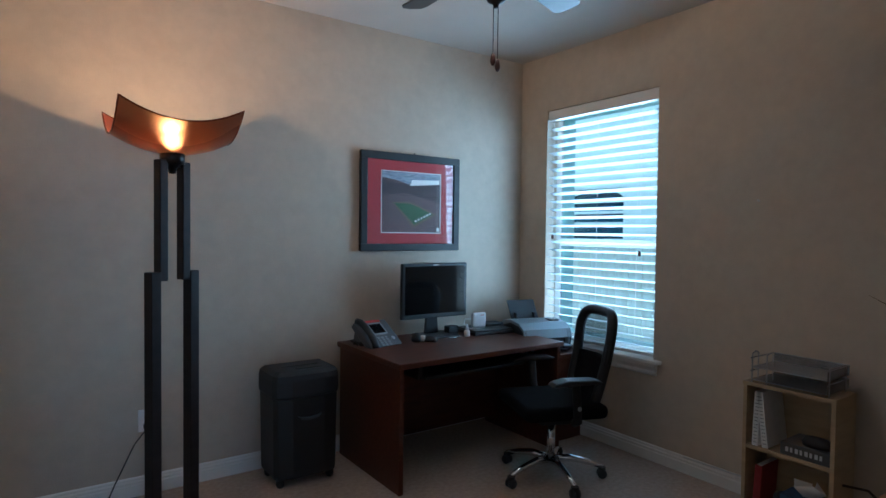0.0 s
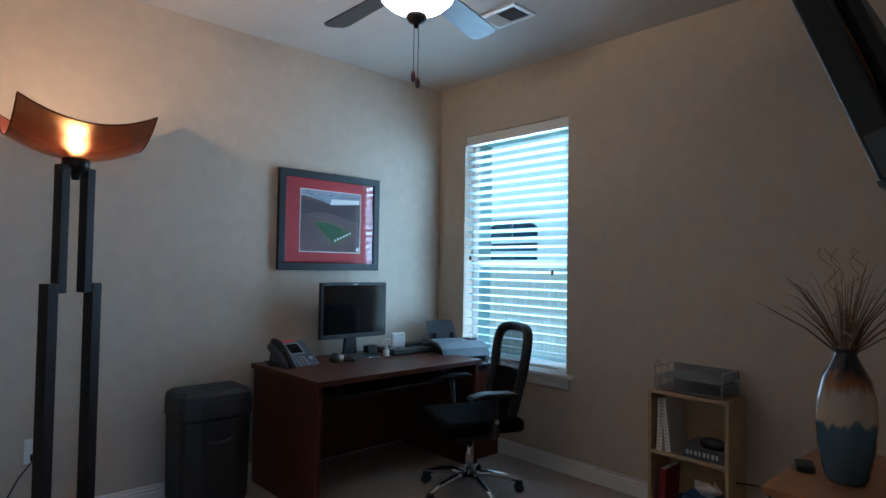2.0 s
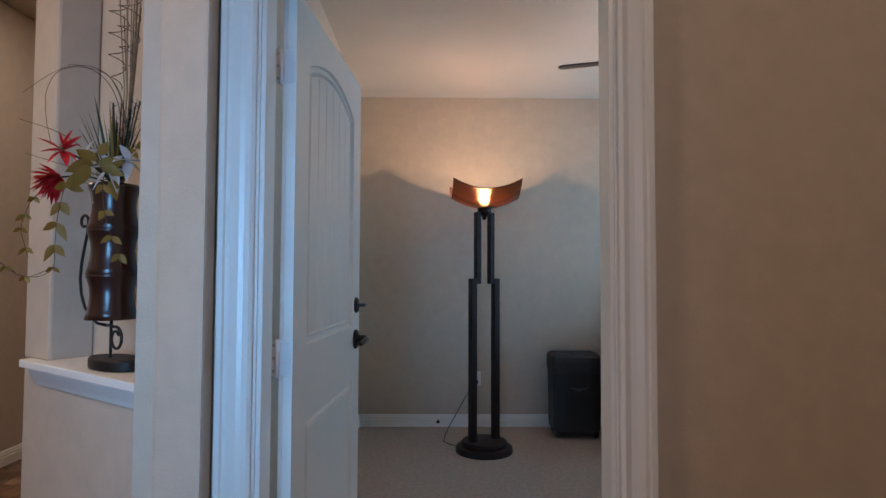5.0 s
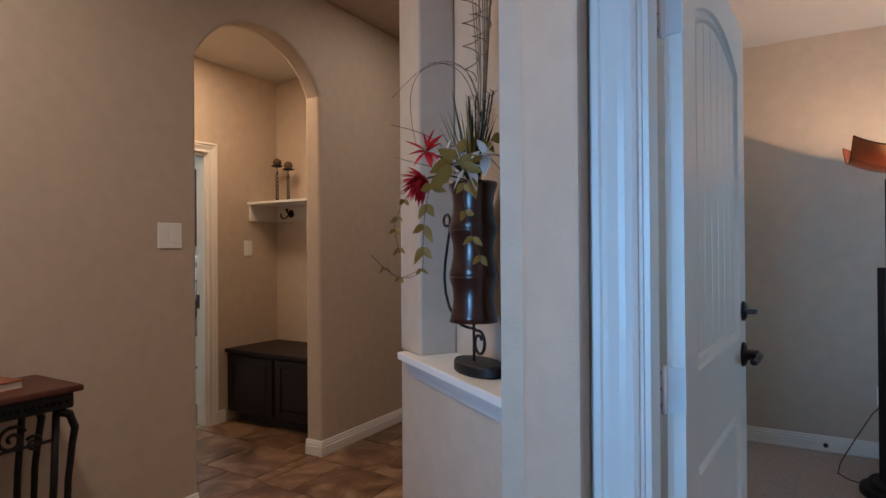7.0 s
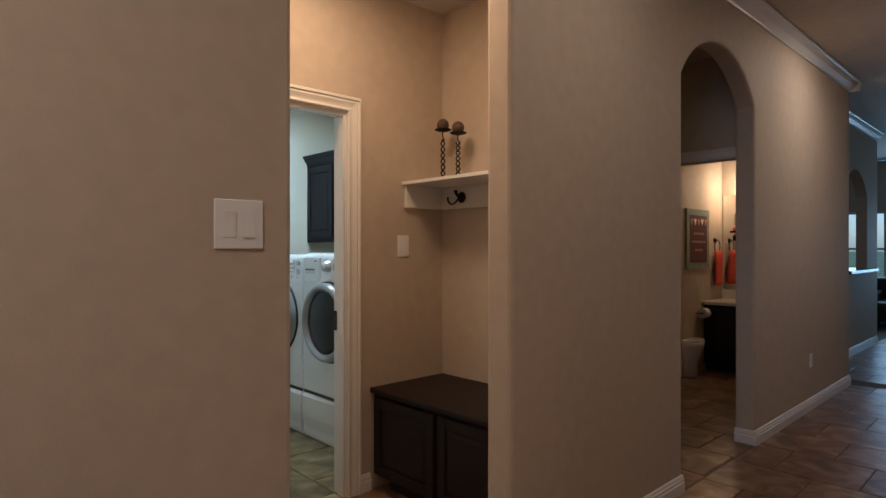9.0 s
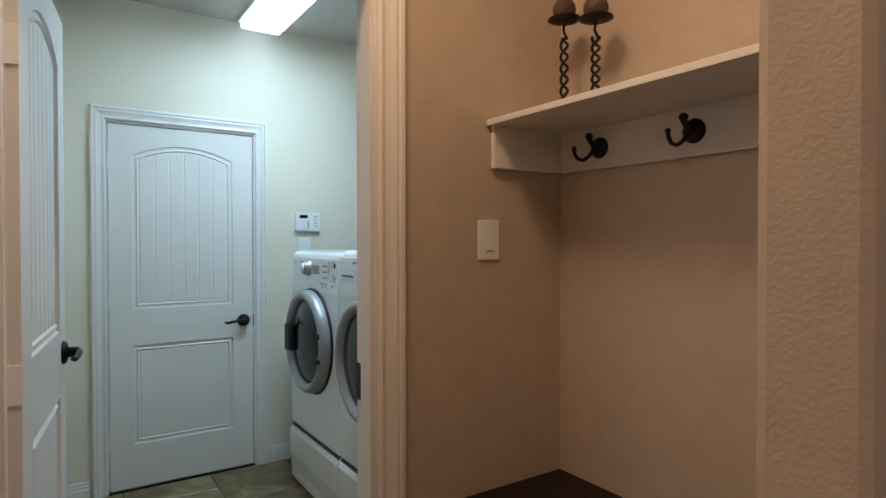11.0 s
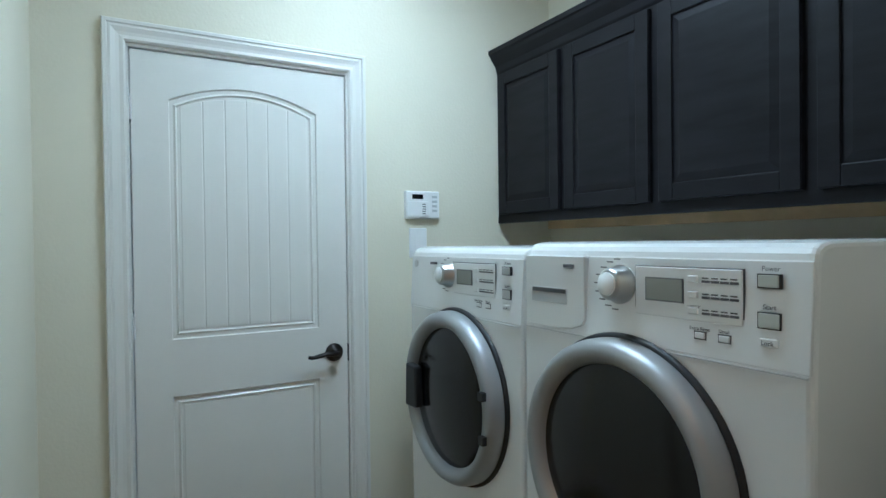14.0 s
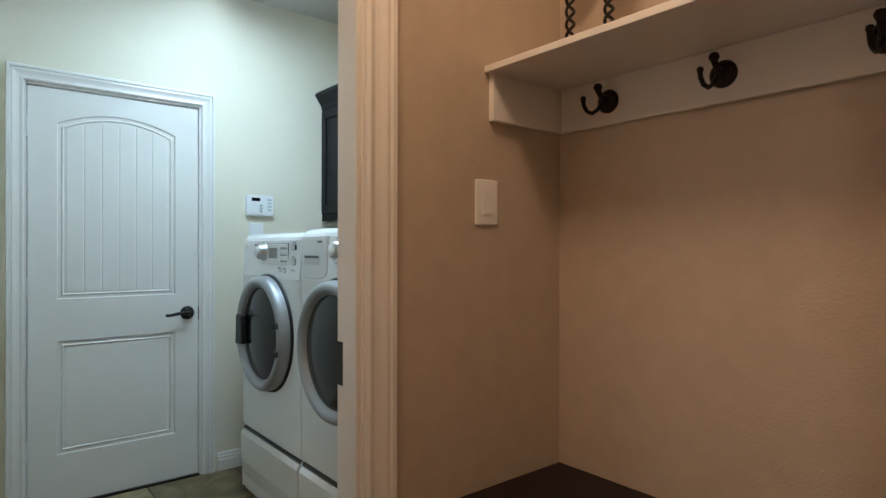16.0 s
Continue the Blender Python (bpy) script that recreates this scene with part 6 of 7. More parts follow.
for k in range(2):
    cabinet_door(be, 0.025 + k * 0.53, 0.525 + k * 0.53, 0.1, 0.535, 0.0, DARKWOOD)
cs = thing("coat_shelf", pose(-1.23, 0.785, 1.62), "white painted coat shelf with a hook board", "shelf")
part("shelf_board", boxes((0.001, -0.33, 0.135, 1.098, -0.001, 0.154)), WHITE, cs, bevel=0.002)
part("hook_board", boxes((0.021, -0.02, 0.0, 1.098, -0.001, 0.135)), WHITE, cs, bevel=0.002)
part("end_bracket", boxes((0.001, -0.312, 0.0, 0.02, -0.001, 0.135)), WHITE, cs, bevel=0.002)
hk = thing("coat_hook", pose(-1.035, 0.765, 1.686), "dark bronze double coat hook on the shelf board", "coat hook", "coat hooks")
part("rose", lathe([(0, 0), (0.034, 0), (0.034, 0.005), (0.026, 0.012), (0.012, 0.016), (0, 0.016)], 26, pose(0, 0, 0, 90, 0, 0)), BRONZE, hk, smooth=True)
part("upper_prong", tube([(0, -0.014, 0.0), (0, -0.035, 0.008), (0, -0.05, 0.024)], 0.008, 8), BRONZE, hk, smooth=True)
part("knob", lathe([(0, 0), (0.009, 0.003), (0.013, 0.012), (0.009, 0.021), (0, 0.024)], 14, Matrix.Translation((0, -0.05, 0.02))), BRONZE, hk, smooth=True)
part("lower_prong", tube([(0, -0.014, -0.002), (0, -0.035, -0.014), (0, -0.055, -0.034), (0, -0.078, -0.046), (0, -0.1, -0.043), (0, -0.114, -0.03), (0, -0.117, -0.016)], 0.0058, 8), BRONZE, hk, smooth=True)
part("tip_ball", lathe([(0, 0), (0.006, 0.002), (0.008, 0.008), (0.006, 0.014), (0, 0.016)], 12, Matrix.Translation((0, -0.117, -0.02))), BRONZE, hk, smooth=True)
part("collar", lathe([(0, 0), (0.012, 0), (0.014, 0.008), (0.01, 0.018), (0, 0.02)], 14, Matrix.Translation((0, -0.012, 0)) @ pose(0, 0, 0, 90, 0, 0)), BRONZE, hk, smooth=True)
for x in (-0.703, -0.375):
    copy_thing(hk, pose(x, 0.765, 1.688))


def candle_holder(x, y, h, r0):
    e = thing("candle_holder", pose(x, y, 1.774, 0, 0, r0), "twisted dark iron candle holder with a brown ball candle", "candle holder", "candle holders on the shelf")
    part("foot", lathe([(0, 0), (0.045, 0), (0.046, 0.005), (0.01, 0.012), (0, 0.012)], 20), IRON, e, smooth=True)
    for s in (0, math.pi):
        part("twisted_stem", tube([(0.011 * math.cos(s + i * 0.55), 0.011 * math.sin(s + i * 0.55), 0.01 + (h - 0.1) * i / 40) for i in range(41)], 0.0048, 6), IRON, e, smooth=True)
    part("neck", tube([(0.011, 0, h - 0.1), (-0.004, 0, h - 0.07), (0, 0, h - 0.045)], 0.004, 6), IRON, e, smooth=True)
    part("tray", lathe([(0, h - 0.045), (0.03, h - 0.044), (0.052, h - 0.036), (0.05, h - 0.032), (0, h - 0.038)], 24), IRON, e, smooth=True)
    part("candle", lathe([(0, h - 0.042)] + [(0.037 * math.sin(a * math.pi / 12), h - 0.005 - 0.037 * math.cos(a * math.pi / 12)) for a in range(1, 12)] + [(0, h + 0.032)], 20), mat("brown_wax", (0.09, 0.055, 0.03), 0.6, var=0.3, scale=20, bump=0.3, bscale=40), e, "brown ball candle", smooth=True)


candle_holder(-1.09, 0.66, 0.352, 0)
candle_holder(-0.96, 0.66, 0.315, 60)

# ---- laundry ----
kp = thing("alarm_keypad", pose(-3.38, 0.65, 1.509, 0, 0, -90), "white wall keypad with a small grey display", "keypad")
part("case", boxes((-0.082, 0, -0.06, 0.082, 0.024, 0.06)), SWITCH, kp, bevel=0.005)
part("flap", boxes((-0.03, 0.024, -0.05, 0.078, 0.028, 0.015)), SWITCH, kp, bevel=0.002)
part("display", boxes((0.0, 0.0245, 0.025, 0.052, 0.026, 0.045)), SCREEN, kp)
for r in range(4):
    part("key", boxes((-0.068, 0.0245, -0.03 + r * 0.02, -0.045, 0.027, -0.02 + r * 0.02)), LIGHTGREY, kp)
for r in range(5):
    part("printed_line", boxes((-0.012, 0.028, -0.04 + r * 0.01, 0.005, 0.0285, -0.036 + r * 0.01)), GREYP, kp)

PORT = mat("dark_porthole_plastic", (0.008, 0.008, 0.009), 0.15, var=0.1, spec=0.4)
LCD = mat("grey_liquid_crystal", (0.3, 0.31, 0.28), 0.25, var=0.03)
GREYINK = mat("grey_ink", (0.12, 0.12, 0.13), 0.6)
FACE = pose(0, 0, 0, 90, 0, 0)


def machine(name, x0, label, drawer, clear_door):
    """Front loader on a drawer pedestal; x0 is its left edge, its front looks along -y."""
    e = thing(name, pose(x0, 0.44, 0) @ Matrix.Diagonal((1, 1, 0.994 if drawer else 0.985, 1)), label, "washing machine" if drawer else "dryer")
    w = 0.742 if drawer else 0.686
    pe = part("pedestal", boxes((0.003, 0.01, 0.0, w - 0.003, 0.76, 0.335)), APPL, e, "white drawer pedestal", bevel=0.006)
    dr = part("pedestal_drawer", prism([(0.0, 0.02), (0.012, 0.02), (-0.012, 0.16), (-0.014, 0.3), (-0.002, 0.322), (0.012, 0.322)], 0.006, w - 0.006, lambda u, v, x: (x, u, v)), APPL, e, bevel=0.004)
    part("drawer_gap", boxes((0.01, 0.004, 0.323, w - 0.01, 0.02, 0.336)), GREYP, e)
    cab = prism([(0.01, 0.337), (0.0, 0.35), (-0.004, 0.7), (0.0, 1.12), (0.0, 1.13), (0.012, 1.318), (0.015, 1.33), (0.022, 1.34), (0.034, 1.347), (0.055, 1.351), (0.09, 1.352), (0.79, 1.352), (0.79, 0.337)], 0.0, w, lambda u, v, x: (x, u, v))
    part("cabinet", cab, APPL, e, bevel=0.012, seg=3)
    # control fascia
    tilt = lambda z: 0.012 * (z - 1.13) / 0.19
    on = lambda x, z, out=0.0: Matrix.Translation((x, tilt(z) - out, z)) @ pose(0, 0, 0, 86.4, 0, 0)
    fa = part("fascia", prism([(tilt(1.135) - 0.0022, 1.135), (tilt(1.318) - 0.0022, 1.318), (tilt(1.318) + 0.01, 1.318), (0.01, 1.135)], 0.24 if drawer else 0.004, w - 0.004, lambda u, v, x: (x, u, v)), APPL, e, "white control fascia", bevel=0.002)
    part("seam", boxes((0.008, -0.0042, 1.129, w - 0.008, 0.003, 1.1312)), LIGHTGREY, e)
    if drawer:
        dd = part("soap_drawer", prism([(0.014, 1.14), (0.1, 1.137), (0.19, 1.143), (0.225, 1.155), (0.234, 1.17), (0.234, 1.318), (0.014, 1.318)], -0.0035, 0.012, IN_Y), APPL, e, "white soap drawer front", bevel=0.002)
        part("finger_slot", boxes((0.04, -0.0048, 1.2, 0.175, -0.003, 1.238)), LIGHTGREY, dd, bevel=0.002)
        # shade under the slot's upper edge, drawn as a dark grey strip
        part("slot_shade", boxes((0.044, -0.0055, 1.226, 0.171, -0.0045, 1.236)), GREYP, dd)
    part("round_badge", lathe([(0, 0), (0.014, 0), (0.014, 0.002), (0.011, 0.003), (0, 0.003)], 20, on(0.045, 1.29, 0.005)), SATIN, e)
    part("badge_bar", boxes((0.165, -0.002 if not drawer else -0.0068, 1.29, 0.2, 0.006, 1.298)), GREYINK, e)
    dx, bx = (0.338, 0.09) if drawer else (0.285, 0.09)
    kn = part("dial", lathe([(0, 0), (0.042, 0), (0.043, 0.006), (0.036, 0.012), (0.034, 0.036), (0.028, 0.042), (0, 0.043)], 32, on(dx, 1.258, 0.002)), SATIN, e, "silver ringed programme dial", smooth=True)
    part("dial_face", lathe([(0, 0.043), (0.026, 0.043), (0.024, 0.046), (0, 0.046)], 24, on(dx, 1.258, 0.002)), APPL, kn, smooth=True)
    for k in range(9):
        a = math.radians(100 + k * 20)
        px, pz = dx + (0.056 + 0.012 * abs(math.cos(a))) * math.cos(a), 1.258 + 0.056 * math.sin(a)
        part("programme_word", boxes((px - 0.012, tilt(pz) - 0.0028, pz - 0.0014, px + 0.006, tilt(pz) + 0.004, pz + 0.0014)), GREYINK, e)
    x = dx + (0.075 if drawer else 0.06)
    dp = part("display_panel", boxes((x - 0.03, 0.0005, 1.2, x + 0.21, 0.006, 1.3)), APPL, e, "raised white control panel", bevel=0.002)
    part("panel_outline", boxes((x - 0.032, 0.003, 1.198, x + 0.212, 0.006, 1.302)), GREYP, dp)
    part("display_bezel", boxes((x - 0.002, -0.0012, 1.231, x + 0.09, 0.004, 1.279)), GREYINK, dp)
    part("display", boxes((x + 0.001, -0.0018, 1.234, x + 0.087, 0.004, 1.276)), LCD, dp, "grey display")
    for k in range(3):
        part("option_button", boxes((x + 0.1, -0.003, 1.213 + k * 0.03, x + 0.122, 0.004, 1.226 + k * 0.03)), APPL, e, bevel=0.002)
        for q in range(4):
            part("option_scale", boxes((x + 0.13 + q * 0.019, -0.0008, 1.2135 + k * 0.03, x + 0.147 + q * 0.019, 0.004, 1.218 + k * 0.03)), GREYINK, e)
            part("option_word", boxes((x + 0.131 + q * 0.019, -0.0008, 1.221 + k * 0.03, x + 0.144 + q * 0.019, 0.004, 1.2235 + k * 0.03)), GREYP, e)
    for k, word in enumerate(("Temp", "Spin", "Soil")):
        if drawer:
            letters(word, 0.014, on(x + 0.111, 1.2275 + k * 0.03, 0.0055), GREYINK, e)
    for z, word, hgt in ((1.283, "Power", 0.022), (1.216, "Start", 0.026)):
        part("button", boxes((w - bx, -0.002, z - hgt / 2, w - bx + 0.037, 0.008, z + hgt / 2)), SATIN, e, "grey push button", bevel=0.002)
        part("button_rim", boxes((w - bx - 0.0012, -0.0008, z - hgt / 2 - 0.0012, w - bx + 0.0382, 0.007, z + hgt / 2 + 0.0012)), BLACK, e)
        letters(word, 0.012, on(w - bx + 0.0185, z + hgt / 2 + 0.006, 0.005), GREYINK, e)
    part("lock_button", boxes((w - bx + 0.003, -0.003, 1.172, w - bx + 0.035, 0.006, 1.186)), APPL, e, bevel=0.002)
    letters("Lock", 0.011, on(w - bx + 0.0185, 1.175, 0.0085), GREYINK, e)
    for k, word in enumerate(("Extra Rinse", "Signal")):
        part("small_button", boxes((x + 0.115 + k * 0.05, -0.003, 1.168, x + 0.137 + k * 0.05, 0.006, 1.18)), APPL, e, bevel=0.002)
        part("small_button_base", boxes((x + 0.113 + k * 0.05, -0.0005, 1.166, x + 0.139 + k * 0.05, 0.006, 1.182)), GREYP, e)
        letters(word, 0.0095, on(x + 0.126 + k * 0.05, 1.184, 0.0055), GREYINK, e)
    # round door
    cx, cz, R = (0.352 if drawer else 0.343), 0.868, 0.27
    put = Matrix.Translation((cx, -0.03, cz)) @ pose(0, 0, 0, 90, 0, 0)
    do = part("door_ring", lathe([(R + 0.006, -0.028), (R + 0.006, 0.002), (R + 0.003, 0.018), (R - 0.006, 0.031), (R - 0.02, 0.037), (R - 0.035, 0.032), (R - 0.045, 0.019), (R - 0.05, 0.006)], 64, put), SILVER, e, "silver porthole ring", smooth=True)
    # thin door seat; its black also stands for the shadow round the ring
    part("door_seat", lathe([(R + 0.016, -0.028), (R + 0.014, -0.02), (R + 0.009, -0.016), (R, -0.018)], 64, put), BLACK, do, smooth=True)
    part("porthole", lathe([(R - 0.049, 0.008), (R - 0.08, 0.016), (R - 0.15, 0.024), (0.08, 0.029), (0, 0.03)], 56, put), PORT, do, "dark porthole glass", smooth=True)
    if clear_door:
        part("door_handle", prism([(-0.232, -0.075), (-0.15, -0.07), (-0.155, 0.07), (-0.225, 0.075)], -0.08, -0.05, lambda u, v, y: (cx + u, y, cz + v)), BLACK, do, "black grip", bevel=0.006)
        for z in (cz - 0.075, cz + 0.05):
            part("hinge_cap", boxes((cx + R - 0.03, -0.081, z, cx + R - 0.008, -0.066, z + 0.024)), BLACK, do)
    return e


machine("dryer", -3.06, "white front-loading dryer on a drawer pedestal", False, True)
machine("washing_machine", -2.365, "white front-loading washing machine on a drawer pedestal", True, False)

wcab = thing("wall_cabinet", pose(-3.376, 1.062, 1.417), "espresso wall cabinets with raised-panel doors", "wall cabinet")
NAVYWOOD = mat("espresso_painted_wood", (0.011, 0.0105, 0.0125), 0.42, var=0.25, scale=5, stretch=(1, 1, 5), bump=0.08, bscale=60, spec=0.12)
part("carcass", boxes((0, 0.0, 0.036, 2.02, 0.312, 0.745)), NAVYWOOD, wcab)
part("bottom_rail", boxes((0, -0.002, 0.014, 2.02, 0.02, 0.044)), NAVYWOOD, wcab)
part("nailing_strip", boxes((0.02, 0.28, -0.012, 2.0, 0.312, 0.035)), mat("raw_pine", (0.72, 0.52, 0.28), 0.6, var=0.15, scale=8), wcab, "raw pine strip under the cabinet")
for x0, x1 in ((0.03, 0.45), (0.485, 0.905), (0.945, 1.4), (1.44, 1.9)):
    cabinet_door(wcab, x0, x1, 0.055, 0.70, -0.014, NAVYWOOD)
bm = bmesh.new()
cp = [(0.0, 0.71), (-0.006, 0.72), (-0.012, 0.745), (-0.035, 0.775), (-0.042, 0.79), (-0.05, 0.795), (-0.05, 0.815), (0.01, 0.815)]
rr = [[bm.verts.new((x, y, z)) for y, z in cp] for x in (0.002, 2.02)]
for k in range(8):
    bm.faces.new((rr[0][k], rr[0][(k + 1) % 8], rr[1][(k + 1) % 8], rr[1][k]))
bm.faces.new(rr[0])
bm.faces.new(rr[1][::-1])
bmesh.ops.recalc_face_normals(bm, faces=bm.faces)
part("crown", bm, NAVYWOOD, wcab, "moulded crown")
lf = thing("ceiling_light", pose(-2.69, 0.33, 2.71), "white fluorescent ceiling fixture, lit", "ceiling light")
part("frame", boxes((-0.61, -0.13, -0.03, 0.61, 0.13, -0.001)), WHITE, lf, bevel=0.004)
part("diffuser", boxes((-0.59, -0.115, -0.07, 0.59, 0.115, -0.03)), glow("lit_diffuser", (1.0, 1.0, 0.9), 2.5), lf, "lit milky diffuser", bevel=0.01)
cl = thing("recessed_light", pose(0.7, 3.6, HC), "lit recessed ceiling light in the hall", "recessed light")
part("trim_ring", lathe([(0.06, -0.001), (0.085, -0.001), (0.085, -0.006), (0.06, -0.01)], 28), WHITE, cl)
part("lens", lathe([(0, -0.004), (0.06, -0.004)], 28), glow("lit_lens", (1.0, 0.85, 0.6), 12.0), cl)

# made-up second fixture, out of view, where the added arch fill hangs
copy_thing(cl, pose(0.85, 0.4, HC))

# ---- bathroom beyond ----
casing("trim_bath_door", -0.95, -0.14, 2.04, lambda u, z, t: (u, 2.75 - t, z), "white moulded casing of the bathroom door")
vn = thing("bath_vanity", pose(-1.295, 4.86, 0), "espresso vanity with a cream countertop", "vanity")
part("cabinet", boxes((0.005, 0.02, 0.09, 1.15, 0.555, 0.75)), DARKWOOD, vn)
part("toe_kick", boxes((0.005, 0.09, 0, 1.15, 0.555, 0.09)), BLACK, vn)
CREAMTOP = mat("cream_cultured_marble", (0.72, 0.66, 0.52), 0.25, var=0.05, scale=6)
part("countertop", boxes((0.0, -0.015, 0.75, 1.16, 0.558, 0.785)), CREAMTOP, vn, bevel=0.006)
part("backsplash", boxes((0.0, 0.54, 0.785, 1.16, 0.558, 0.89)), CREAMTOP, vn, bevel=0.003)
cabinet_door(vn, 0.05, 0.5, 0.12, 0.7, 0.01, DARKWOOD)
mi = thing("bath_mirror", pose(-1.28, 5.419, 0.9), "plain frameless wall mirror over the vanity", "mirror")
part("mirror_glass", boxes((0.0, -0.006, 0.0, 1.1, -0.001, 1.1)), mat("mirror_silver", (0.85, 0.85, 0.84), 0.02, metal=1.0, var=0.0), mi)
tw = thing("towel_ring", pose(-1.3, 5.2, 1.47), "bronze towel ring holding an orange towel", "towel ring")
part("rose", lathe([(0, 0), (0.03, 0), (0.03, 0.006), (0.015, 0.03), (0, 0.03)], 20, pose(0, 0, 0.0, 0, 90, 0)), BRONZE, tw, smooth=True)
part("ring", tube([(0.035, 0.075 * math.sin(a * math.pi / 12), -0.07 + 0.075 * math.cos(a * math.pi / 12)) for a in range(25)], 0.005, 6), BRONZE, tw, smooth=True)
bm = bmesh.new()
rows = []
for k in range(9):
    z = -0.12 - 0.4 * k / 8
    rows.append([bm.verts.new((0.035 + 0.018 * math.sin(j * 1.1 + 0.3 * k), -0.11 + 0.22 * j / 8 * (0.8 + 0.02 * k) + 0.02, z)) for j in range(9)])
for a, b in zip(rows, rows[1:]):
    for j in range(8):
        bm.faces.new((a[j], a[j + 1], b[j + 1], b[j]))
twl = part("towel", bm, mat("orange_terry", (0.75, 0.11, 0.045), 0.95, var=0.15, scale=60, bump=0.6, bscale=200), tw, "bright orange terry towel", smooth=True)
twl.modifiers.new("thick", "SOLIDIFY").thickness = 0.018
sg = thing("wall_sign", pose(-1.3, 4.72, 1.48), "dark red sign with pale lettering in a grey-green frame", "sign")
part("frame", boxes((0, -0.29, -0.33, 0.02, 0.29, 0.33)), mat("grey_green_wood", (0.2, 0.24, 0.2), 0.7, var=0.2, scale=20), sg, bevel=0.003)
part("board", boxes((0.0205, -0.22, -0.26, 0.023, 0.22, 0.26)), mat("dark_red_board", (0.09, 0.02, 0.02), 0.7, var=0.2, scale=20), sg)
for k in range(5):
    y = -0.18 + k * 0.09
    part("pennant", prism([(y - 0.035, 0.22), (y + 0.035, 0.22), (y, 0.15)], 0.023, 0.0245, IN_X), PAPER if k % 2 else mat("pink_paper", (0.5, 0.2, 0.15), 0.7), sg)
DULLINK = mat("faded_pink_lettering", (0.28, 0.16, 0.14), 0.8, var=0.3, scale=60)
for z, hwid in ((0.06, 0.13), (-0.03, 0.17), (-0.12, 0.1)):
    part("lettering_bar", boxes((0.023, -hwid, z - 0.012, 0.0245, hwid, z + 0.012)), DULLINK, sg)
tl = thing("toilet", pose(-1.4, 4.5, 0), "white toilet with its lid closed", "toilet")
part("tank", boxes((-0.2, -0.22, 0.38, -0.02, 0.22, 0.72)), APPL, tl, bevel=0.02)
part("tank_lid", boxes((-0.21, -0.23, 0.72, -0.01, 0.23, 0.75)), APPL, tl, bevel=0.01)
part("bowl", lathe([(0, 0), (0.12, 0), (0.11, 0.15), (0.18, 0.32), (0.19, 0.38), (0, 0.38)], 28, Matrix.Translation((0.1, 0, 0)), sx=0.9, sy=0.9), APPL, tl, smooth=True)
part("lid", lathe([(0, 0.4), (0.185, 0.4), (0.19, 0.39), (0.185, 0.382), (0, 0.382)], 28, Matrix.Translation((0.1, 0, 0)), sx=0.9, sy=0.9), APPL, tl, bevel=0.004)
tp = thing("paper_holder", pose(-1.3, 4.76, 0.66), "bronze paper holder with a white roll", "paper holder")
part("arm", tube([(0, -0.06, 0), (0.06, -0.06, 0), (0.06, 0.08, 0)], 0.006, 6), BRONZE, tp)
part("roll", lathe([(0.02, -0.05), (0.055, -0.05), (0.055, 0.05), (0.02, 0.05)], 20, Matrix.Translation((0.06, 0.01, 0)) @ pose(0, 0, 0, 90, 0, 0)), PAPER, tp)
sc = thing("bath_sconce", pose(-1.02, 5.419, 2.2), "bronze bath light with a lit glass shade", "wall lamp")
part("plate", boxes((-0.05, -0.02, -0.06, 0.4, -0.001, 0.06)), BRONZE, sc, bevel=0.004)
part("arm", tube([(0, -0.02, 0.02), (0, -0.08, 0.06), (0, -0.12, 0.03), (0, -0.12, 0.0)], 0.008, 8), BRONZE, sc, smooth=True)
part("shade", lathe([(0.03, 0.0), (0.05, -0.03), (0.065, -0.09), (0.068, -0.13)], 24, Matrix.Translation((0, -0.12, 0))), glow("lit_bath_glass", (1.0, 0.75, 0.4), 14.0), sc, "lit bell shade", smooth=True)
sf = thing("towel_shelf", pose(-1.16, 5.41, 1.5), "dark shelf with a folded orange towel", "shelf")
part("board", boxes((0, -0.12, 0.06, 0.4, -0.008, 0.08)), DARKWOOD, sf)
part("rail", boxes((0, -0.03, -0.03, 0.4, -0.008, 0.03)), DARKWOOD, sf)
part("folded_towel", boxes((0.02, -0.11, 0.08, 0.25, -0.02, 0.12)), bpy.data.materials["orange_terry"], sf, "folded orange towel", bevel=0.015)

# ---- far end of the hall ----
structure("wall_far_bar", boxes((-0.51, 6.3, 0, -0.38, 8.75, 1.06), (-0.51, 6.3, 1.06, -0.38, 6.85, HC)), TAN, "tan wall with a bar opening", "wall")
structure("wall_far_bar_head", prism([(6.85, 1.06), *[(u, z) for u, z in arch_points(6.86, 8.1, 2.1, 2.42)[1:-1]], (8.1, 1.06), (8.75, 1.06), (8.75, HC), (6.85, HC)], -0.51, -0.38, IN_X), TAN, "tan wall over the bar arch", "wall")
structure("trim_bar_top", boxes((-0.62, 6.7, 1.06, -0.27, 8.25, 1.1)), mat("brown_granite", (0.1, 0.07, 0.05), 0.2, var=0.5, scale=60), "brown granite bar top", "bar top", 0.005)
base("baseboard_18", -0.38, 8.75, -0.38, 6.3)
base("trim_crown_bar", -0.38, 8.75, -0.38, 6.3, CROWN, HC - 0.003, label="white crown moulding", cat="crown moulding")
structure("wall_far_north", boxes((-5, 12, 0, -1.9, 12.12, HC), (1.4, 12, 0, 3.2, 12.12, HC), (-1.9, 12, 0, 1.4, 12.12, 0.65), (-1.9, 12, 2.1, 1.4, 12.12, HC)), TAN, "tan wall with a row of windows", "wall")
structure("wall_far_west", boxes((-5.12, 5.54, 0, -5, 12.12, HC)), TAN, "plain tan wall", "wall")
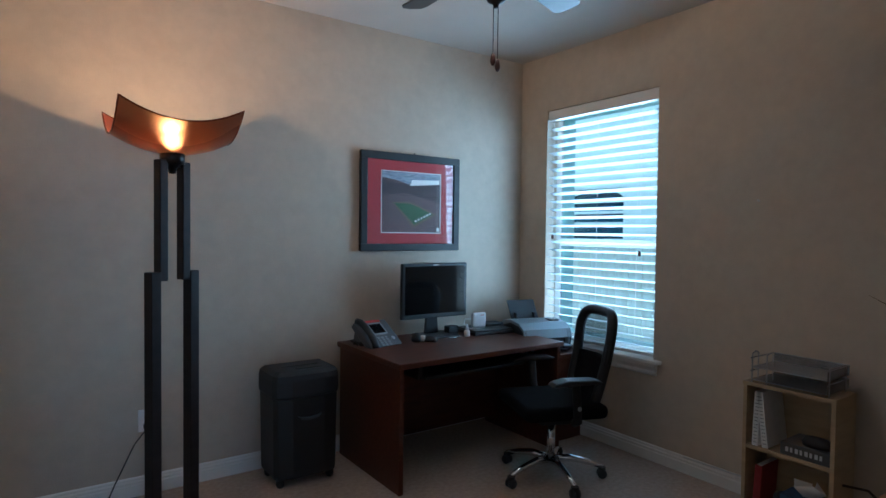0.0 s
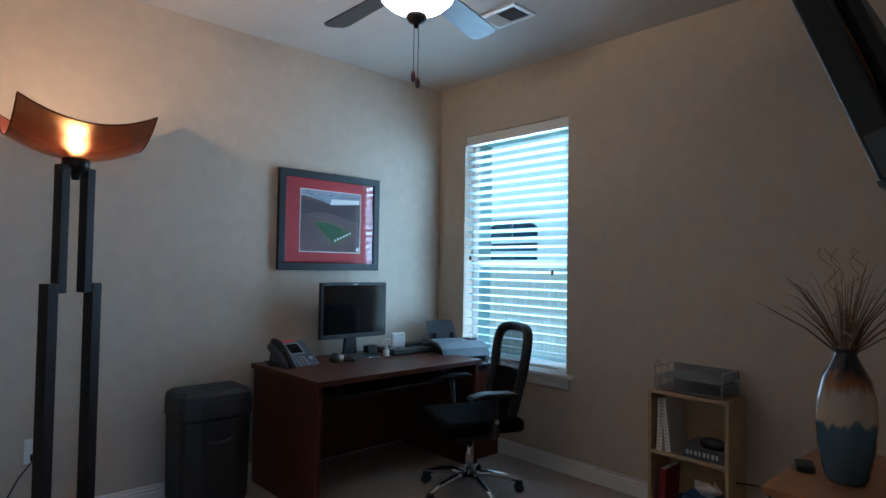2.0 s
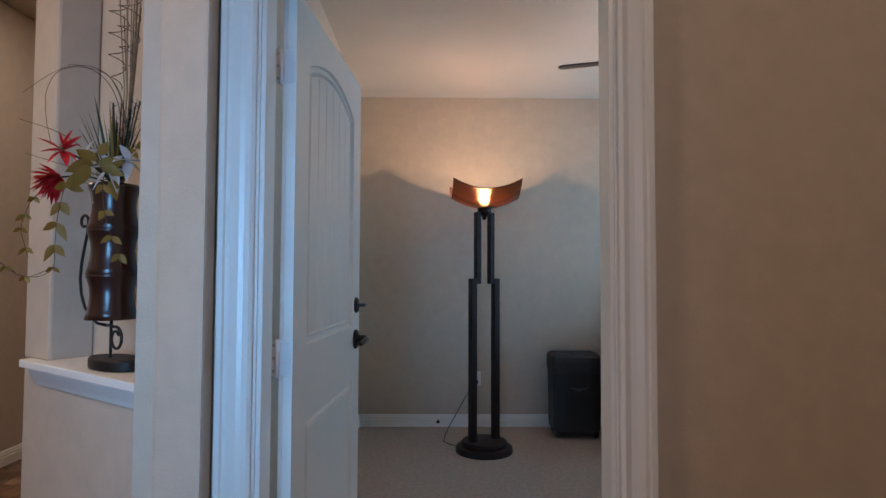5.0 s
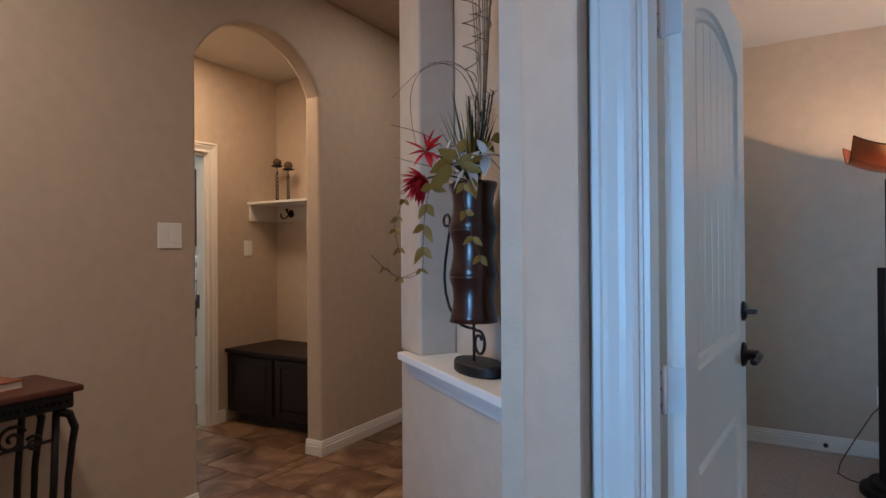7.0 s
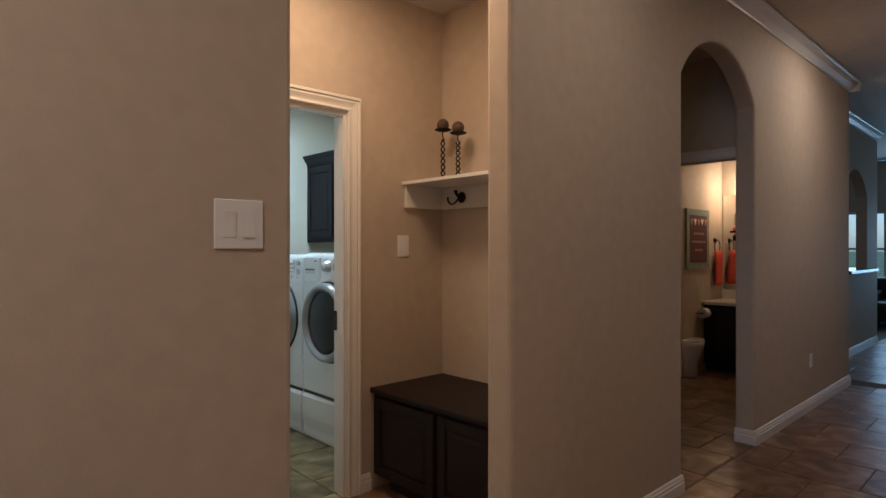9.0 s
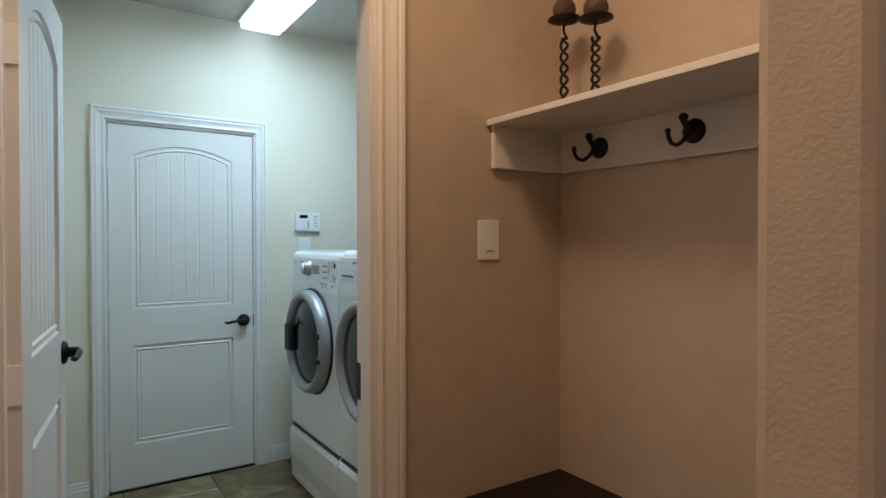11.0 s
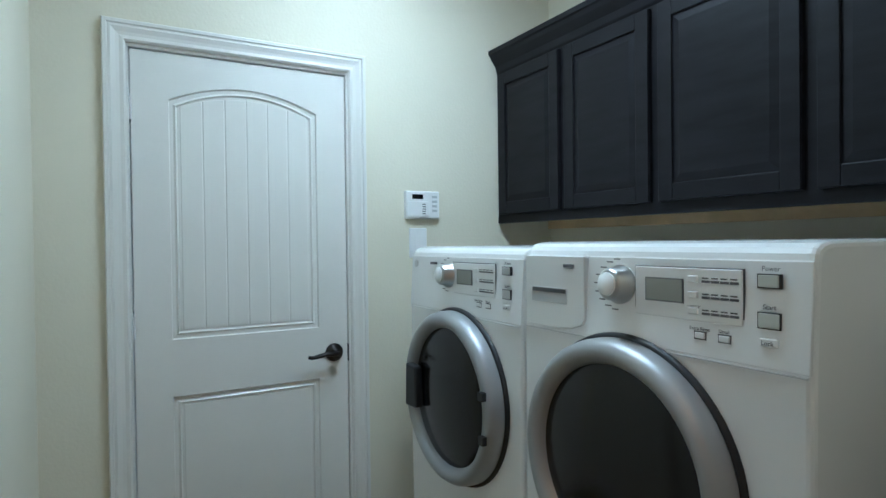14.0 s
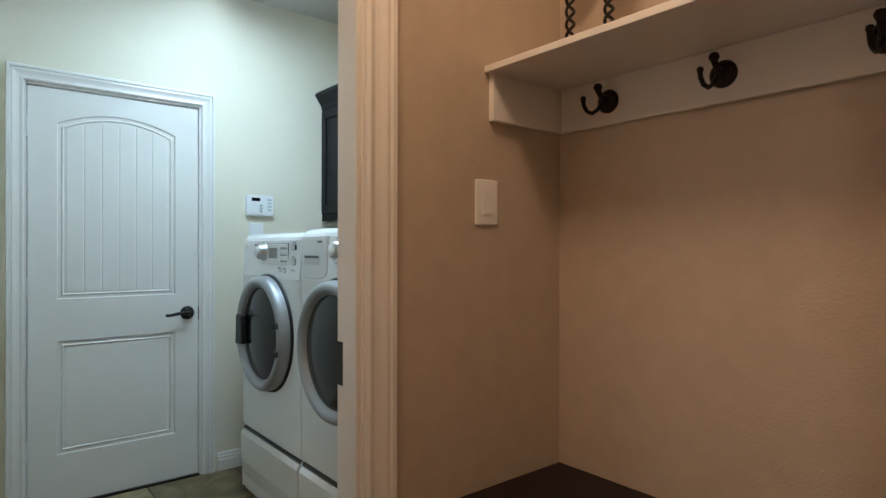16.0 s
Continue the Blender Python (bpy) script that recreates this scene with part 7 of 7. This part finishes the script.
structure("wall_far_south", boxes((-5, 5.54, 0, -0.13, 5.66, HC)), TAN, "plain tan wall", "wall")
structure("wall_far_east", boxes((3.2, 5.6, 0, 3.32, 12.12, HC), (1.55, 5.6, 0, 3.2, 5.72, HC)), TAN, "plain tan wall", "wall")
structure("ceiling_far", boxes((-5.0, 5.66, HC + 0.004, -0.13, 12, HC + 0.1), (2.2, 5.72, HC + 0.004, 3.2, 12, HC + 0.1)), CEIL, "plain ceiling", "ceiling")
structure("floor_far", boxes((1.5, 5.5, -0.1, 3.3, 12, -0.003)), GROUT, "grout bed", "floor")
for k in range(3):
    w3 = thing("window_%d" % (k + 2), pose(-1.9 + k * 1.1, 12.06, 0.65), "white framed far window with lowered blinds", "window", "", "structure")
    part("window_frame", boxes((0, -0.03, 0, 0.05, 0.03, 1.45), (1.05, -0.03, 0, 1.1, 0.03, 1.45), (0.05, -0.03, 0, 1.05, 0.03, 0.05), (0.05, -0.03, 1.4, 1.05, 0.03, 1.45), (0.05, -0.02, 0.7, 1.05, 0.02, 0.74)), WHITE, w3)
    fs = part("slat", boxes((0.05, -0.06, 0.06, 1.05, -0.012, 0.063)), SLAT, w3)
    for j in range(1, 26):
        o = new("slat", fs.data)
        o.parent = w3
        o.matrix_basis = pose(0, 0, j * 0.052)
so2 = thing("sofa", pose(-0.95, 10.6, 0), "dark leather sofa near the far windows", "sofa")
LEATH = mat("dark_leather", (0.02, 0.014, 0.012), 0.45, var=0.3, scale=10, bump=0.2, bscale=80)
part("seat", boxes((0, 0, 0.1, 1.8, 0.8, 0.45)), LEATH, so2, bevel=0.05)
part("backrest", boxes((0, 0.8, 0.1, 1.8, 1.0, 0.85)), LEATH, so2, bevel=0.06)
for x in (0, 1.6):
    part("armrest", boxes((x, -0.02, 0.1, x + 0.2, 0.82, 0.62)), LEATH, so2, bevel=0.05)
for x in (0.1, 1.7):
    for y in (0.1, 0.9):
        part("foot", boxes((x - 0.03, y - 0.03, 0, x + 0.03, y + 0.03, 0.1)), BLACK, so2)

# ---- floor tiles, last ----
def tile_mesh(sx, sy):
    bm = boxes((-sx / 2, -sy / 2, 0, sx / 2, sy / 2, 0.006))
    bmesh.ops.bevel(bm, geom=[e for e in bm.edges if all(v.co.z > 0.005 for v in e.verts)], offset=0.003, segments=1, affect="EDGES")
    me = bpy.data.meshes.new("tile")
    bm.to_mesh(me)
    bm.free()
    return me


FLOOR = bpy.data.objects["floor_hall"]
TS, G = 0.455, 0.007


def lay(x0, y0, x1, y1, material, name="tile"):
    """Stone tiles over a stretch of floor, cut at its edges."""
    cache = {}
    y, row = y0, 0
    while y < y1 - 0.02:
        dy = min(TS, y1 - y)
        x = x0 - (TS / 2 if row % 2 else 0)
        while x < x1 - 0.02:
            a, b = max(x, x0), min(x + TS, x1)
            if b - a > 0.03 and dy > 0.03:
                key = (round(b - a, 3), round(dy, 3))
                if key not in cache:
                    cache[key] = tile_mesh(b - a - G, dy - G)
                    cache[key].materials.append(material)
                o = new(name, cache[key])
                o.parent = FLOOR
                o.location = ((a + b) / 2, y + dy / 2, -0.004)
            x += TS
        y += TS
        row += 1


lay(0.0, -4.6, 1.42, 5.28, HALLTILE)
lay(1.42, -4.6, 6.05, -1.80, HALLTILE)
lay(1.42, -1.80, 1.9, -0.95, HALLTILE)
lay(-1.23, -0.94, 0.0, 0.785, HALLTILE)
lay(-3.38, -0.86, -1.23, 1.378, LAUNDRYTILE)
lay(-1.38, 0.905, 0.0, 5.42, HALLTILE)
lay(-0.38, 5.54, 1.42, 12.0, HALLTILE)
